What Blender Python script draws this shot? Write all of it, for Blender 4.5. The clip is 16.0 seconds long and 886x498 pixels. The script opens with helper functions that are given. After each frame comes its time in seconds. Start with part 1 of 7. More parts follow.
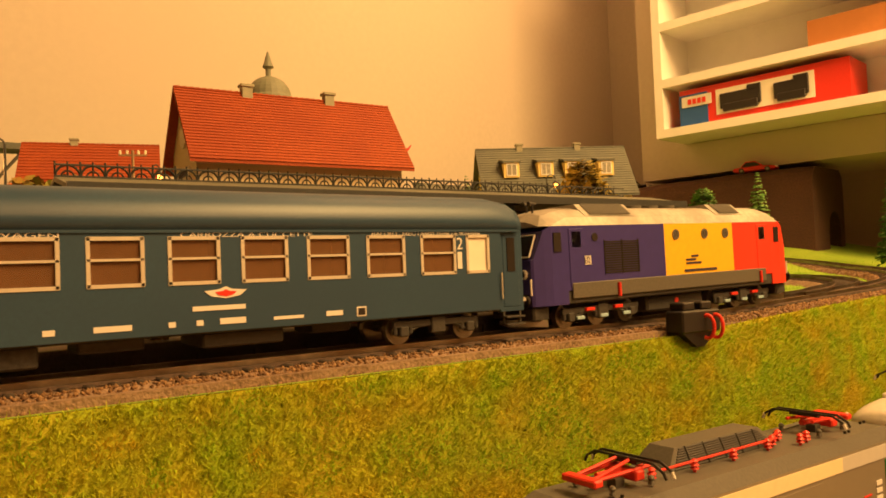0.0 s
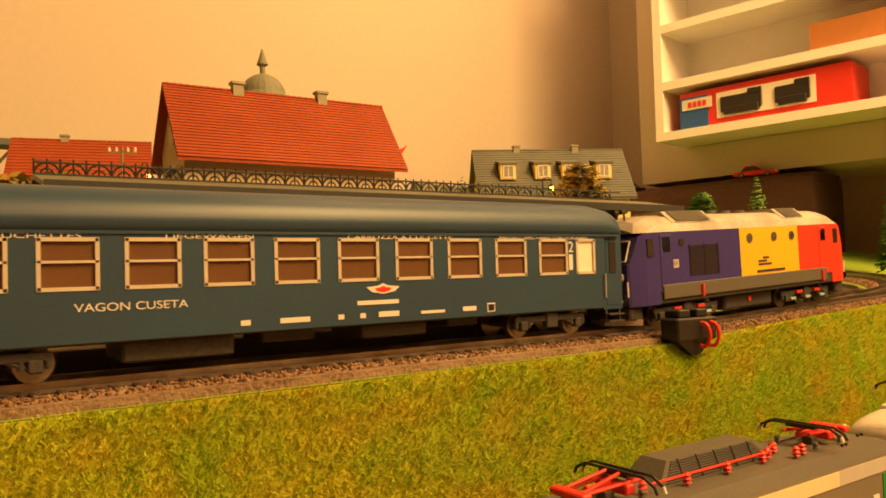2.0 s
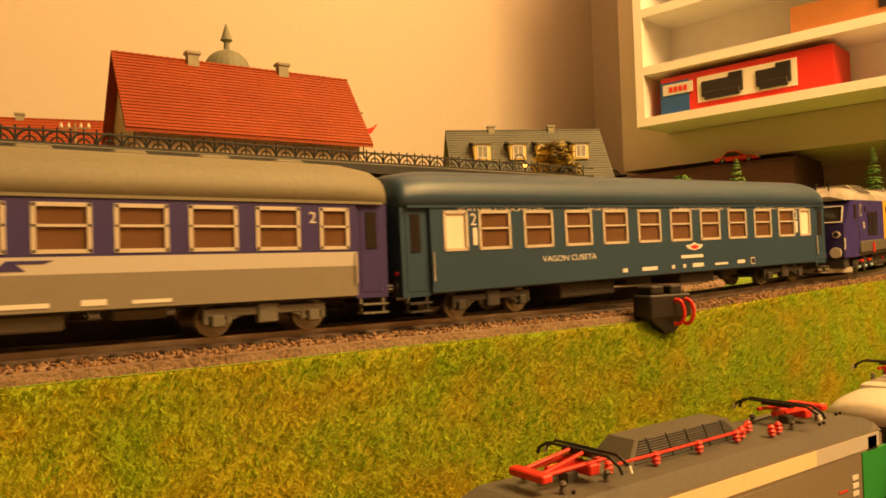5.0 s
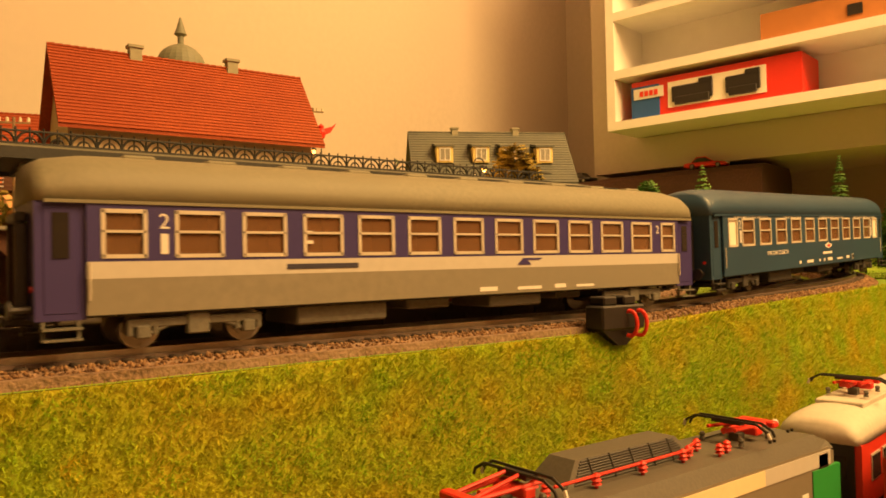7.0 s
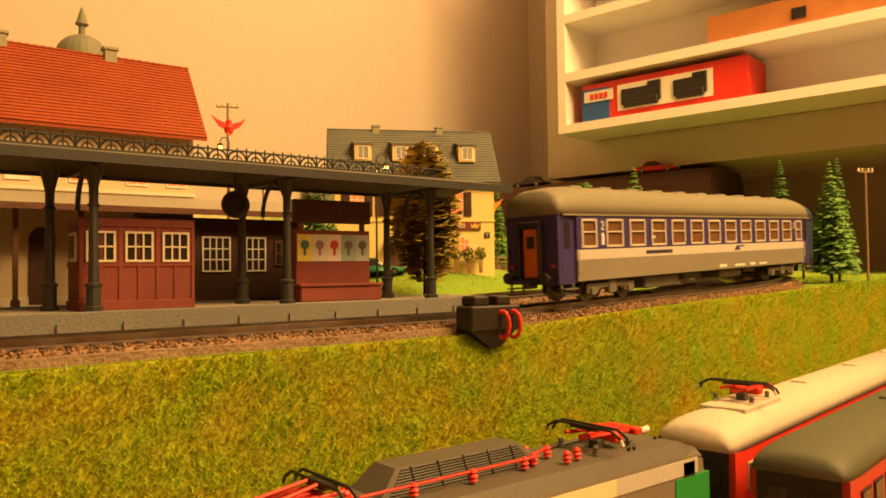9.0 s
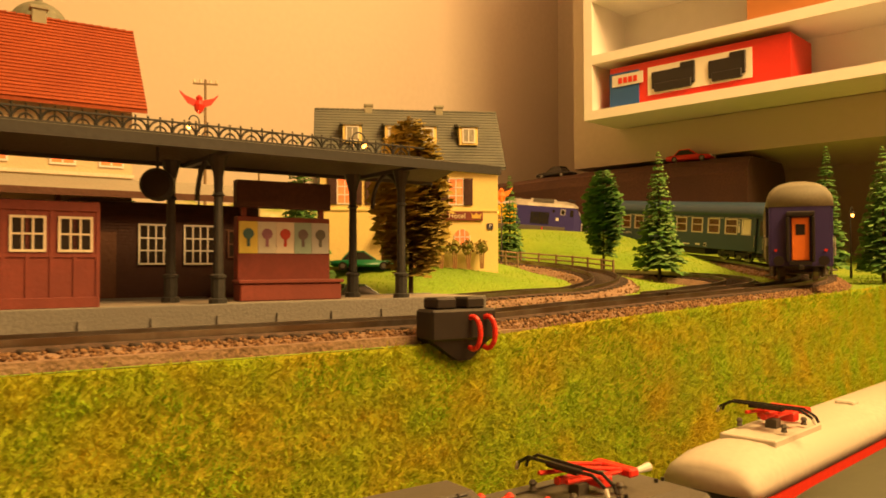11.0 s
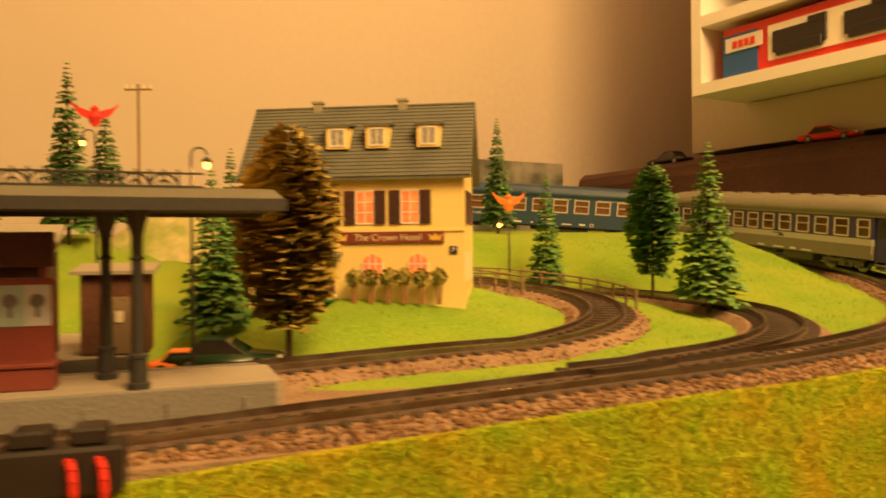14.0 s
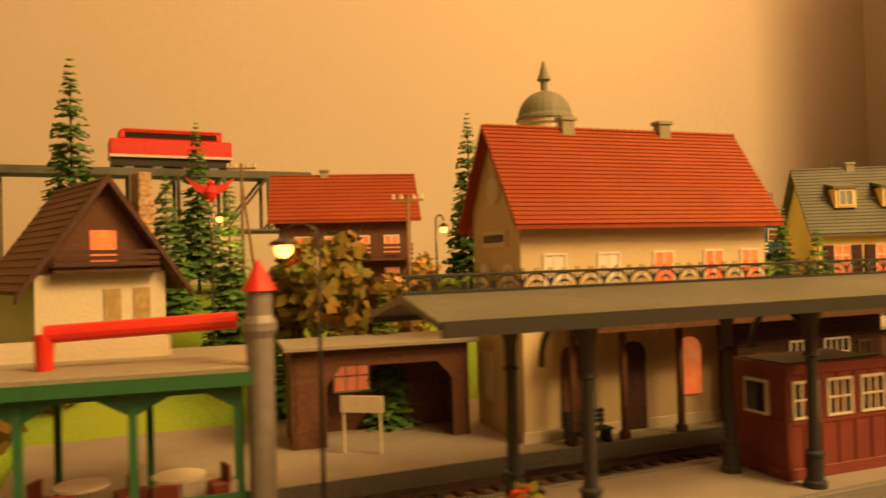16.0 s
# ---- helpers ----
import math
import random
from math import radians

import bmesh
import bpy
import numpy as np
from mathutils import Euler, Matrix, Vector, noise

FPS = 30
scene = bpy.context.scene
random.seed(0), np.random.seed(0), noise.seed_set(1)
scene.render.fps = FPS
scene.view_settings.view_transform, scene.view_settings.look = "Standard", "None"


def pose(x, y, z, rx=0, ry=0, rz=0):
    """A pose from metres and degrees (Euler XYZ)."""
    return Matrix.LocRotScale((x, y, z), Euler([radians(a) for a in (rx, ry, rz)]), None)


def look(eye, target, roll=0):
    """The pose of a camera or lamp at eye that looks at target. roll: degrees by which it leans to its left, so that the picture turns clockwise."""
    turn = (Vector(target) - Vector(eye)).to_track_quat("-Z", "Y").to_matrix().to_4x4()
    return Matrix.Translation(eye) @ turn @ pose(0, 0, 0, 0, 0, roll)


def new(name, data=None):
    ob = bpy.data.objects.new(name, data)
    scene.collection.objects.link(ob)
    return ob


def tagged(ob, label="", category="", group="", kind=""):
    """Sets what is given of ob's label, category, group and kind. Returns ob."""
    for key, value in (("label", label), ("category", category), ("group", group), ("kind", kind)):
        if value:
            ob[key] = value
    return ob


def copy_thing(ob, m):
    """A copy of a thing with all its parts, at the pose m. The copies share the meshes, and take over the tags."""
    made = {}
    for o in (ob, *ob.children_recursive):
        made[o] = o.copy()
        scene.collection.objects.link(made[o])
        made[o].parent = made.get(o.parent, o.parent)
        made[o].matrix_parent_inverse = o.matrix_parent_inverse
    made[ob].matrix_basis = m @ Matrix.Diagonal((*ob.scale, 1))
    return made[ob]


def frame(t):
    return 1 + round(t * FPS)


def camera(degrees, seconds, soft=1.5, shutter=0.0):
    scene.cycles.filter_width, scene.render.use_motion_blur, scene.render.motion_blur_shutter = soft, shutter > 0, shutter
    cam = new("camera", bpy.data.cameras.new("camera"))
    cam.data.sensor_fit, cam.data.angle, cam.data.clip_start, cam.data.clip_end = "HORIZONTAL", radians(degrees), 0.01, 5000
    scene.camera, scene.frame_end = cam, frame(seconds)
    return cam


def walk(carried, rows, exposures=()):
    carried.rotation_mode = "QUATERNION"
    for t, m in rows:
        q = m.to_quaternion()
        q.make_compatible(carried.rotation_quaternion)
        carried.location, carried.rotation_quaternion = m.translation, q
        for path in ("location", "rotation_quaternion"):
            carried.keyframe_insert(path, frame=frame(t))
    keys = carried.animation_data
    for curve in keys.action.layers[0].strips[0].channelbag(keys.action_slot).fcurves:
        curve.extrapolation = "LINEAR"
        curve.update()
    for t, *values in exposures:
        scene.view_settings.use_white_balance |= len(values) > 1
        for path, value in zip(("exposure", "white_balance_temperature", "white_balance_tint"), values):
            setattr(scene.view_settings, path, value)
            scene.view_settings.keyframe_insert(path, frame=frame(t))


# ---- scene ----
cam = camera(60.47, 16.0, soft=1.7, shutter=0.35)
PATH = [
    (0, (-0.0188, -0.0485, 0.0329), (0.2658, 0.3622, 0.0488), -2.31),
    (0.5, (-0.0176, -0.0493, 0.0319), (0.2676, 0.3611, 0.0462), -2.04),
    (1, (-0.0169, -0.0473, 0.0332), (0.2676, 0.3636, 0.0479), -1.82),
    (1.5, (-0.0149, -0.0447, 0.0344), (0.2700, 0.3660, 0.0500), -1.70),
    (2, (-0.0115, -0.0449, 0.0345), (0.2733, 0.3658, 0.0504), -1.63),
    (2.5, (-0.0102, -0.0467, 0.0323), (0.2753, 0.3634, 0.0481), -1.65),
    (3, (-0.0071, -0.0481, 0.0292), (0.2786, 0.3620, 0.0452), -1.76),
    (3.5, (-0.0065, -0.0487, 0.0267), (0.2806, 0.3604, 0.0411), -1.69),
    (4, (-0.0033, -0.0474, 0.0277), (0.2844, 0.3613, 0.0396), -1.69),
    (4.5, (0.0019, -0.0389, 0.0262), (0.2916, 0.3685, 0.0378), -1.87),
    (7, (0.0235, -0.0355, 0.0293), (0.3275, 0.3614, 0.0402), -1.12),
    (7.5, (0.0347, -0.0415, 0.0311), (0.3416, 0.3530, 0.0423), -1.11),
    (8, (0.0530, -0.0493, 0.0308), (0.3616, 0.3439, 0.0433), -0.72),
    (8.5, (0.0610, -0.0581, 0.0280), (0.3725, 0.3329, 0.0413), -0.27),
    (9, (0.0718, -0.0540, 0.0252), (0.3835, 0.3367, 0.0397), -0.72),
    (11.5, (0.1729, -0.0237, 0.0254), (0.4522, 0.3910, 0.0327), -0.06),
    (12, (0.2340, -0.0304, 0.0304), (0.4965, 0.3951, 0.0337), -0.21),
    (12.5, (0.2950, -0.0324, 0.0298), (0.5367, 0.4053, 0.0324), -0.51),
    (13, (0.3475, -0.0201, 0.0358), (0.5599, 0.4325, 0.0339), -0.31),
    (13.5, (0.3521, -0.0108, 0.0460), (0.5435, 0.4511, 0.0438), -0.32),
    (14, (0.3034, -0.0033, 0.0533), (0.4817, 0.4638, 0.0519), -0.60),
    (14.5, (0.2178, 0.0080, 0.0744), (0.3925, 0.4765, 0.0692), -0.70),
    (15, (0.1113, 0.0333, 0.0840), (0.3046, 0.4944, 0.0832), -1.20),
    (15.5, (0.0251, 0.0526, 0.0851), (0.2172, 0.5142, 0.0869), -1.50),
    (16, (-0.0399, 0.0744, 0.0817), (0.1505, 0.5367, 0.0885), -1.60),
]
walk(cam, [(t, look(eye, target, roll)) for t, eye, target, roll in PATH],
     [(0.0, 0.0), (11.5, 0.0), (13.0, -0.15), (14.5, -0.25), (16.0, -0.20)])

# ---- light ----
world = bpy.data.worlds.new("world")
scene.world = world
world.use_nodes = True
world.node_tree.nodes["Background"].inputs[0].default_value = (1.0, 0.60, 0.20, 1)
world.node_tree.nodes["Background"].inputs[1].default_value = 0.05


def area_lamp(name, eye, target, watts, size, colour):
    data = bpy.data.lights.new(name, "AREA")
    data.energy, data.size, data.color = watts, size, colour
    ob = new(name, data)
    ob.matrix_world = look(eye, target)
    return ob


WARM = (1.0, 0.49, 0.17)
area_lamp("ceiling_lamp", (0.45, -1.00, 1.02), (0.50, 0.25, 0.0), 17.0, 0.95, WARM)
# Unseen fill, added to brighten the right half of the layout.
area_lamp("side_fill", (0.64, -0.42, 0.92), (0.74, 0.25, 0.02), 25.0, 0.45, (1.0, 0.58, 0.19))
# Unseen fill, added to lift the dark back wall beside the shelves.
area_lamp("corner_fill", (0.66, 0.42, 1.08), (1.00, 0.96, 0.30), 5.6, 0.30, WARM)


def bulb(name, p, watts):
    data = bpy.data.lights.new(name, "POINT")
    data.energy, data.color, data.shadow_soft_size = watts, (1.0, 0.42, 0.10), 0.002
    new(name, data).location = p


# ---- materials ----
MATS = {}


def mat(name, colour, rough=0.6, metal=0.0, var=0.18, scale=300.0, bump=0.0, emit=0.0, second=None, big=18.0, spec=0.5):
    """A surface with fine grain and larger blotches; second: a colour that the blotches mix in."""
    if name in MATS:
        return MATS[name]
    m = bpy.data.materials.new(name)
    m.use_nodes = True
    nt = m.node_tree
    b = nt.nodes["Principled BSDF"]
    b.inputs["Roughness"].default_value, b.inputs["Metallic"].default_value = rough, metal
    b.inputs["Specular IOR Level"].default_value = spec
    tc = nt.nodes.new("ShaderNodeTexCoord")
    fine, blot = nt.nodes.new("ShaderNodeTexNoise"), nt.nodes.new("ShaderNodeTexNoise")
    fine.inputs["Scale"].default_value, fine.inputs["Detail"].default_value = scale, 3
    blot.inputs["Scale"].default_value, blot.inputs["Detail"].default_value = big, 4
    for n in (fine, blot):
        nt.links.new(tc.outputs["Object"], n.inputs["Vector"])
    r1, r2 = nt.nodes.new("ShaderNodeMapRange"), nt.nodes.new("ShaderNodeMapRange")
    for r, n in ((r1, fine), (r2, blot)):
        r.inputs[1].default_value, r.inputs[2].default_value = 0.35, 0.65
        nt.links.new(n.outputs["Fac"], r.inputs[0])
    dark, light = [c * (1 - var) for c in colour], [min(1, c * (1 + var)) for c in colour]
    mix = nt.nodes.new("ShaderNodeMix")
    mix.data_type = "RGBA"
    mix.inputs[6].default_value, mix.inputs[7].default_value = (*dark, 1), (*light, 1)
    nt.links.new(r1.outputs[0], mix.inputs[0])
    out = mix.outputs[2]
    mix2 = nt.nodes.new("ShaderNodeMix")
    mix2.data_type = "RGBA"
    s = second or [c * (1 - 0.6 * var) for c in colour]
    mix2.inputs[7].default_value = (*s, 1)
    nt.links.new(out, mix2.inputs[6])
    nt.links.new(r2.outputs[0], mix2.inputs[0])
    nt.links.new(mix2.outputs[2], b.inputs["Base Color"])
    if bump:
        bp = nt.nodes.new("ShaderNodeBump")
        bp.inputs["Strength"].default_value, bp.inputs["Distance"].default_value = bump, 0.001
        nt.links.new(fine.outputs["Fac"], bp.inputs["Height"])
        nt.links.new(bp.outputs["Normal"], b.inputs["Normal"])
    if emit:
        nt.links.new(mix2.outputs[2], b.inputs["Emission Color"])
        b.inputs["Emission Strength"].default_value = emit
    MATS[name] = m
    return m


def pane_mat(name, colour, clear):
    m = bpy.data.materials.new(name)
    m.use_nodes = True
    nt = m.node_tree
    b = nt.nodes["Principled BSDF"]
    b.inputs["Base Color"].default_value, b.inputs["Roughness"].default_value = (*colour, 1), 0.06
    tr, mx = nt.nodes.new("ShaderNodeBsdfTransparent"), nt.nodes.new("ShaderNodeMixShader")
    mx.inputs[0].default_value = clear
    nt.links.new(b.outputs[0], mx.inputs[1])
    nt.links.new(tr.outputs[0], mx.inputs[2])
    nt.links.new(mx.outputs[0], nt.nodes["Material Output"].inputs["Surface"])
    return m


def grass_mat(name, a, b_, c):
    """Flock: colour varies blade by blade and in broad patches."""
    m = bpy.data.materials.new(name)
    m.use_nodes = True
    nt = m.node_tree
    b = nt.nodes["Principled BSDF"]
    b.inputs["Roughness"].default_value = 0.75
    b.inputs["Specular IOR Level"].default_value = 0.25
    geo, tc, no = nt.nodes.new("ShaderNodeNewGeometry"), nt.nodes.new("ShaderNodeTexCoord"), nt.nodes.new("ShaderNodeTexNoise")
    no.inputs["Scale"].default_value, no.inputs["Detail"].default_value = 60.0, 6
    nt.links.new(tc.outputs["Object"], no.inputs["Vector"])
    r = nt.nodes.new("ShaderNodeMapRange")
    r.inputs[1].default_value, r.inputs[2].default_value = 0.38, 0.66
    nt.links.new(no.outputs["Fac"], r.inputs[0])
    m1, m2 = nt.nodes.new("ShaderNodeMix"), nt.nodes.new("ShaderNodeMix")
    m1.data_type = m2.data_type = "RGBA"
    m1.inputs[6].default_value, m1.inputs[7].default_value, m2.inputs[7].default_value = (*a, 1), (*b_, 1), (*c, 1)
    nt.links.new(geo.outputs["Random Per Island"], m1.inputs[0])
    nt.links.new(m1.outputs[2], m2.inputs[6])
    nt.links.new(r.outputs[0], m2.inputs[0])
    nt.links.new(m2.outputs[2], b.inputs["Base Color"])
    return m


M_WALL = mat("wall_paint", (0.56, 0.49, 0.42), 0.85, var=0.03, scale=120, bump=0.05, big=3)
M_SHELF = mat("shelf_white", (0.82, 0.80, 0.76), 0.55, var=0.03, scale=60, big=5)
M_GRASS = grass_mat("grass_flock", (0.26, 0.44, 0.010), (0.42, 0.60, 0.015), (0.56, 0.47, 0.018))
M_LAWN = grass_mat("lawn_flock", (0.14, 0.34, 0.012), (0.34, 0.54, 0.03), (0.25, 0.44, 0.02))
M_SOIL = mat("grass_base", (0.32, 0.43, 0.014), 0.95, var=0.30, scale=900, bump=0.8, second=(0.46, 0.40, 0.016), big=40)
M_LAWNB = mat("lawn_base", (0.19, 0.34, 0.02), 0.95, var=0.30, scale=1100, bump=0.7, second=(0.28, 0.38, 0.03), big=16)
M_BALLAST = mat("ballast", (0.22, 0.14, 0.09), 0.95, var=0.55, scale=700, bump=1.0, second=(0.32, 0.22, 0.15), big=60)
M_STONE = mat("gravel", (0.30, 0.19, 0.12), 0.9, var=0.45, scale=500, bump=0.3, second=(0.14, 0.09, 0.06), big=200)
M_RAIL = mat("rail_steel", (0.42, 0.40, 0.36), 0.32, 1.0, var=0.1, scale=400, second=(0.25, 0.2, 0.15), big=60)
M_RUST = mat("rail_side", (0.11, 0.07, 0.05), 0.8, var=0.3, scale=800)
M_SLEEPER = mat("sleeper", (0.05, 0.035, 0.025), 0.85, var=0.3, scale=900, bump=0.4)
M_PLAT = mat("platform_asphalt", (0.34, 0.31, 0.26), 0.9, var=0.14, scale=1500, bump=0.3, second=(0.27, 0.24, 0.20), big=25)
M_KERB = mat("platform_kerb", (0.20, 0.20, 0.19), 0.85, var=0.2, scale=900, bump=0.3)
M_ROOF = mat("red_tiles", (0.34, 0.062, 0.010), 0.8, var=0.14, scale=700, bump=0.3, second=(0.29, 0.048, 0.010), big=30)
M_GREY = mat("slate_tiles", (0.105, 0.115, 0.10), 0.7, var=0.12, scale=900, bump=0.3, second=(0.14, 0.15, 0.12), big=40)
M_CREAM = mat("cream_plaster", (0.66, 0.55, 0.34), 0.85, var=0.05, scale=900, bump=0.15, big=30)
M_YELLOW = mat("yellow_plaster", (0.86, 0.68, 0.26), 0.85, var=0.04, scale=900, bump=0.15, big=30)
M_WHITE = mat("white_trim", (0.80, 0.78, 0.72), 0.6, var=0.05, scale=600)
M_STUCCO = mat("white_stucco", (0.72, 0.66, 0.52), 0.85, var=0.08, scale=900, bump=0.2)
M_BROWN = mat("brown_boards", (0.13, 0.055, 0.030), 0.75, var=0.25, scale=500, bump=0.3)
M_DKWOOD = mat("dark_boards", (0.075, 0.030, 0.022), 0.7, var=0.25, scale=500, bump=0.3)
M_KIOSK = mat("oxblood_paint", (0.22, 0.045, 0.030), 0.6, var=0.12, scale=500, bump=0.15, second=(0.17, 0.035, 0.025), big=60)
M_IRON = mat("dark_iron", (0.035, 0.037, 0.036), 0.5, var=0.2, scale=500, bump=0.1)
M_CANOPY = mat("canopy_grey", (0.15, 0.15, 0.115), 0.75, var=0.15, scale=700, bump=0.2, second=(0.11, 0.11, 0.08), big=30)
M_VERANDA = mat("felt_roof", (0.30, 0.28, 0.22), 0.85, var=0.1, scale=800, bump=0.2)
M_LIT = mat("lit_window", (0.95, 0.22, 0.05), 0.4, var=0.25, scale=260, emit=0.55, second=(0.85, 0.17, 0.04), big=90)
M_BULB = mat("lamp_glow", (1.0, 0.36, 0.05), 0.4, var=0.02, emit=10.0)
M_GLASSD = mat("dark_glass", (0.03, 0.025, 0.022), 0.12, var=0.1, scale=200)
M_TRUNK = mat("bark", (0.10, 0.065, 0.04), 0.9, var=0.35, scale=900, bump=0.8)
M_FIR = grass_mat("fir_needles", (0.07, 0.19, 0.045), (0.20, 0.38, 0.10), (0.09, 0.22, 0.045))
M_FIRL = grass_mat("fir_needles_light", (0.08, 0.22, 0.05), (0.34, 0.52, 0.16), (0.11, 0.27, 0.05))
M_POPLAR = grass_mat("poplar_leaves", (0.25, 0.20, 0.035), (0.52, 0.40, 0.09), (0.34, 0.26, 0.045))
M_LEAF = grass_mat("leafy", (0.12, 0.18, 0.03), (0.28, 0.28, 0.06), (0.30, 0.16, 0.03))
M_TUNNEL = mat("brown_felt", (0.075, 0.032, 0.018), 0.95, var=0.22, scale=500, bump=0.4, second=(0.055, 0.024, 0.014), big=14)
M_COACH = mat("teal_blue_paint", (0.026, 0.066, 0.120), 0.42, var=0.06, scale=900, second=(0.023, 0.058, 0.108), big=25)
M_NAVY = mat("violet_blue_paint", (0.045, 0.035, 0.16), 0.4, var=0.06, scale=900)
M_LROOF = mat("olive_grey_roof", (0.20, 0.19, 0.13), 0.6, var=0.08, scale=700, big=25)
M_LGREY = mat("light_grey_band", (0.50, 0.49, 0.46), 0.5, var=0.04)
M_MGREY = mat("grey_lower", (0.22, 0.205, 0.16), 0.55, var=0.06)
M_DKGREY = mat("dark_underframe", (0.045, 0.042, 0.038), 0.7, var=0.25, scale=700, bump=0.2)
M_UGREY = mat("grey_underframe", (0.14, 0.135, 0.11), 0.65, var=0.15, scale=700, bump=0.2)
M_BLACK = mat("black_plastic", (0.018, 0.015, 0.014), 0.45, var=0.2)
M_LOCOB = mat("royal_blue_paint", (0.040, 0.032, 0.20), 0.38, var=0.05)
M_LOCOY = mat("loco_yellow_paint", (0.78, 0.46, 0.02), 0.4, var=0.05)
M_LOCOR = mat("loco_red_paint", (0.72, 0.045, 0.02), 0.4, var=0.05)
M_SILVER = mat("silver_roof", (0.48, 0.46, 0.41), 0.5, 0.25, var=0.12, scale=500, second=(0.28, 0.26, 0.22), big=50)
M_RED = mat("bright_red", (0.70, 0.035, 0.02), 0.4, var=0.08)
M_ORANGE = mat("orange_plastic", (0.85, 0.22, 0.03), 0.5, var=0.06)
M_CROMEW = mat("wheel_metal", (0.30, 0.29, 0.27), 0.35, 0.8, var=0.15)
M_FRAMEW = mat("window_frame_alloy", (0.62, 0.58, 0.50), 0.4, 0.2, var=0.05)
M_FROST = mat("frosted_pane", (0.85, 0.80, 0.70), 0.4, var=0.04)
M_INTER = mat("interior_brown", (0.50, 0.24, 0.11), 0.7, var=0.25, scale=120, second=(0.20, 0.05, 0.03), big=60)
M_INTERL = mat("interior_tan", (0.75, 0.48, 0.25), 0.7, var=0.2, scale=120, second=(0.42, 0.22, 0.10), big=60)
M_PANE = pane_mat("coach_glass", (0.24, 0.13, 0.065), 0.60)
M_INK = mat("white_lettering", (0.72, 0.70, 0.66), 0.6, var=0.03)
M_INKD = mat("dark_lettering", (0.03, 0.03, 0.06), 0.6, var=0.03)
M_FGREY = mat("dark_grey_paint", (0.105, 0.098, 0.080), 0.55, var=0.10, scale=800, bump=0.08)
M_FSIDE = mat("warm_grey_paint", (0.20, 0.175, 0.13), 0.5, var=0.06)
M_FCREAM = mat("pale_cream_paint", (0.76, 0.66, 0.42), 0.5, var=0.04)
M_GREENP = mat("bright_green_paint", (0.03, 0.30, 0.06), 0.4, var=0.06)
M_WROOF = mat("pale_roof", (0.56, 0.52, 0.44), 0.6, var=0.06, scale=400, big=20)
M_GROOF = mat("dark_green_roof", (0.085, 0.095, 0.06), 0.6, var=0.08)
M_CAFE = mat("cafe_green", (0.03, 0.15, 0.06), 0.5, var=0.1)
M_BLUEB = mat("box_blue", (0.02, 0.10, 0.36), 0.5, var=0.04)
M_TAN = mat("tan_carton", (0.42, 0.16, 0.04), 0.7, var=0.10, scale=60)
M_POLE = mat("weathered_pole", (0.24, 0.17, 0.10), 0.85, var=0.2, scale=700)
M_ROCK = mat("hill_paint", (0.55, 0.48, 0.25), 0.9, var=0.15, scale=120, bump=0.5, second=(0.22, 0.30, 0.05), big=35)


# ---- mesh helpers ----
def part(name, bm, material, parent=None, label="", smooth=False):
    me = bpy.data.meshes.new(name)
    bm.to_mesh(me)
    bm.free()
    for m in material if isinstance(material, (list, tuple)) else (material,):
        me.materials.append(m)
    if smooth:
        for p in me.polygons:
            p.use_smooth = True
    ob = new(name, me)
    ob.parent = parent
    if label:
        ob["label"] = label
    return ob


def part_each(name, bm, material, parent=None, label=""):
    """Every loose piece of bm becomes a part of its own."""
    bm.verts.ensure_lookup_table()
    seen = set()
    for v0 in list(bm.verts):
        if v0 in seen:
            continue
        todo, isle = [v0], []
        seen.add(v0)
        while todo:
            v = todo.pop()
            isle.append(v)
            for e in v.link_edges:
                w = e.other_vert(v)
                if w not in seen:
                    seen.add(w)
                    todo.append(w)
        piece, twin = bmesh.new(), {}
        for v in isle:
            twin[v] = piece.verts.new(v.co)
        for f in {f for v in isle for f in v.link_faces}:
            piece.faces.new([twin[v] for v in f.verts]).material_index = f.material_index
        part(name, piece, material, parent, label)
    bm.free()


def thing(name, label, category, m=None, group="", kind=""):
    ob = new(name)
    ob.empty_display_size = 0.01
    if m is not None:
        ob.matrix_basis = m
    return tagged(ob, label, category, group, kind)


def cube(bm, x0, x1, y0, y1, z0, z1, mi=0, bev=0.0):
    """A box, with its edges cut by bev."""
    r = bmesh.ops.create_cube(bm, size=1.0)
    vs = r["verts"]
    bmesh.ops.transform(bm, matrix=Matrix.Translation(((x0 + x1) / 2, (y0 + y1) / 2, (z0 + z1) / 2)) @ Matrix.Diagonal((x1 - x0, y1 - y0, z1 - z0, 1)), verts=vs)
    fs = list({f for v in vs for f in v.link_faces})
    for f in fs:
        f.material_index = mi
    if bev:
        es = list({e for v in vs for e in v.link_edges})
        bmesh.ops.bevel(bm, geom=es, offset=bev, segments=1, affect="EDGES")
    return bm


def tube(bm, a, b, r0, r1=None, seg=8, mi=0, cap=True):
    """A round bar from a to b."""
    a, b = Vector(a), Vector(b)
    r1 = r0 if r1 is None else r1
    q = (b - a).to_track_quat("Z", "Y")
    rings = []
    for p, r in ((a, r0), (b, r1)):
        rings.append([bm.verts.new(p + q @ Vector((r * math.cos(2 * math.pi * k / seg), r * math.sin(2 * math.pi * k / seg), 0))) for k in range(seg)])
    for k in range(seg):
        bm.faces.new((rings[0][k], rings[0][(k + 1) % seg], rings[1][(k + 1) % seg], rings[1][k])).material_index = mi
    if cap:
        bm.faces.new(rings[0][::-1]).material_index = mi
        bm.faces.new(rings[1]).material_index = mi
    return bm


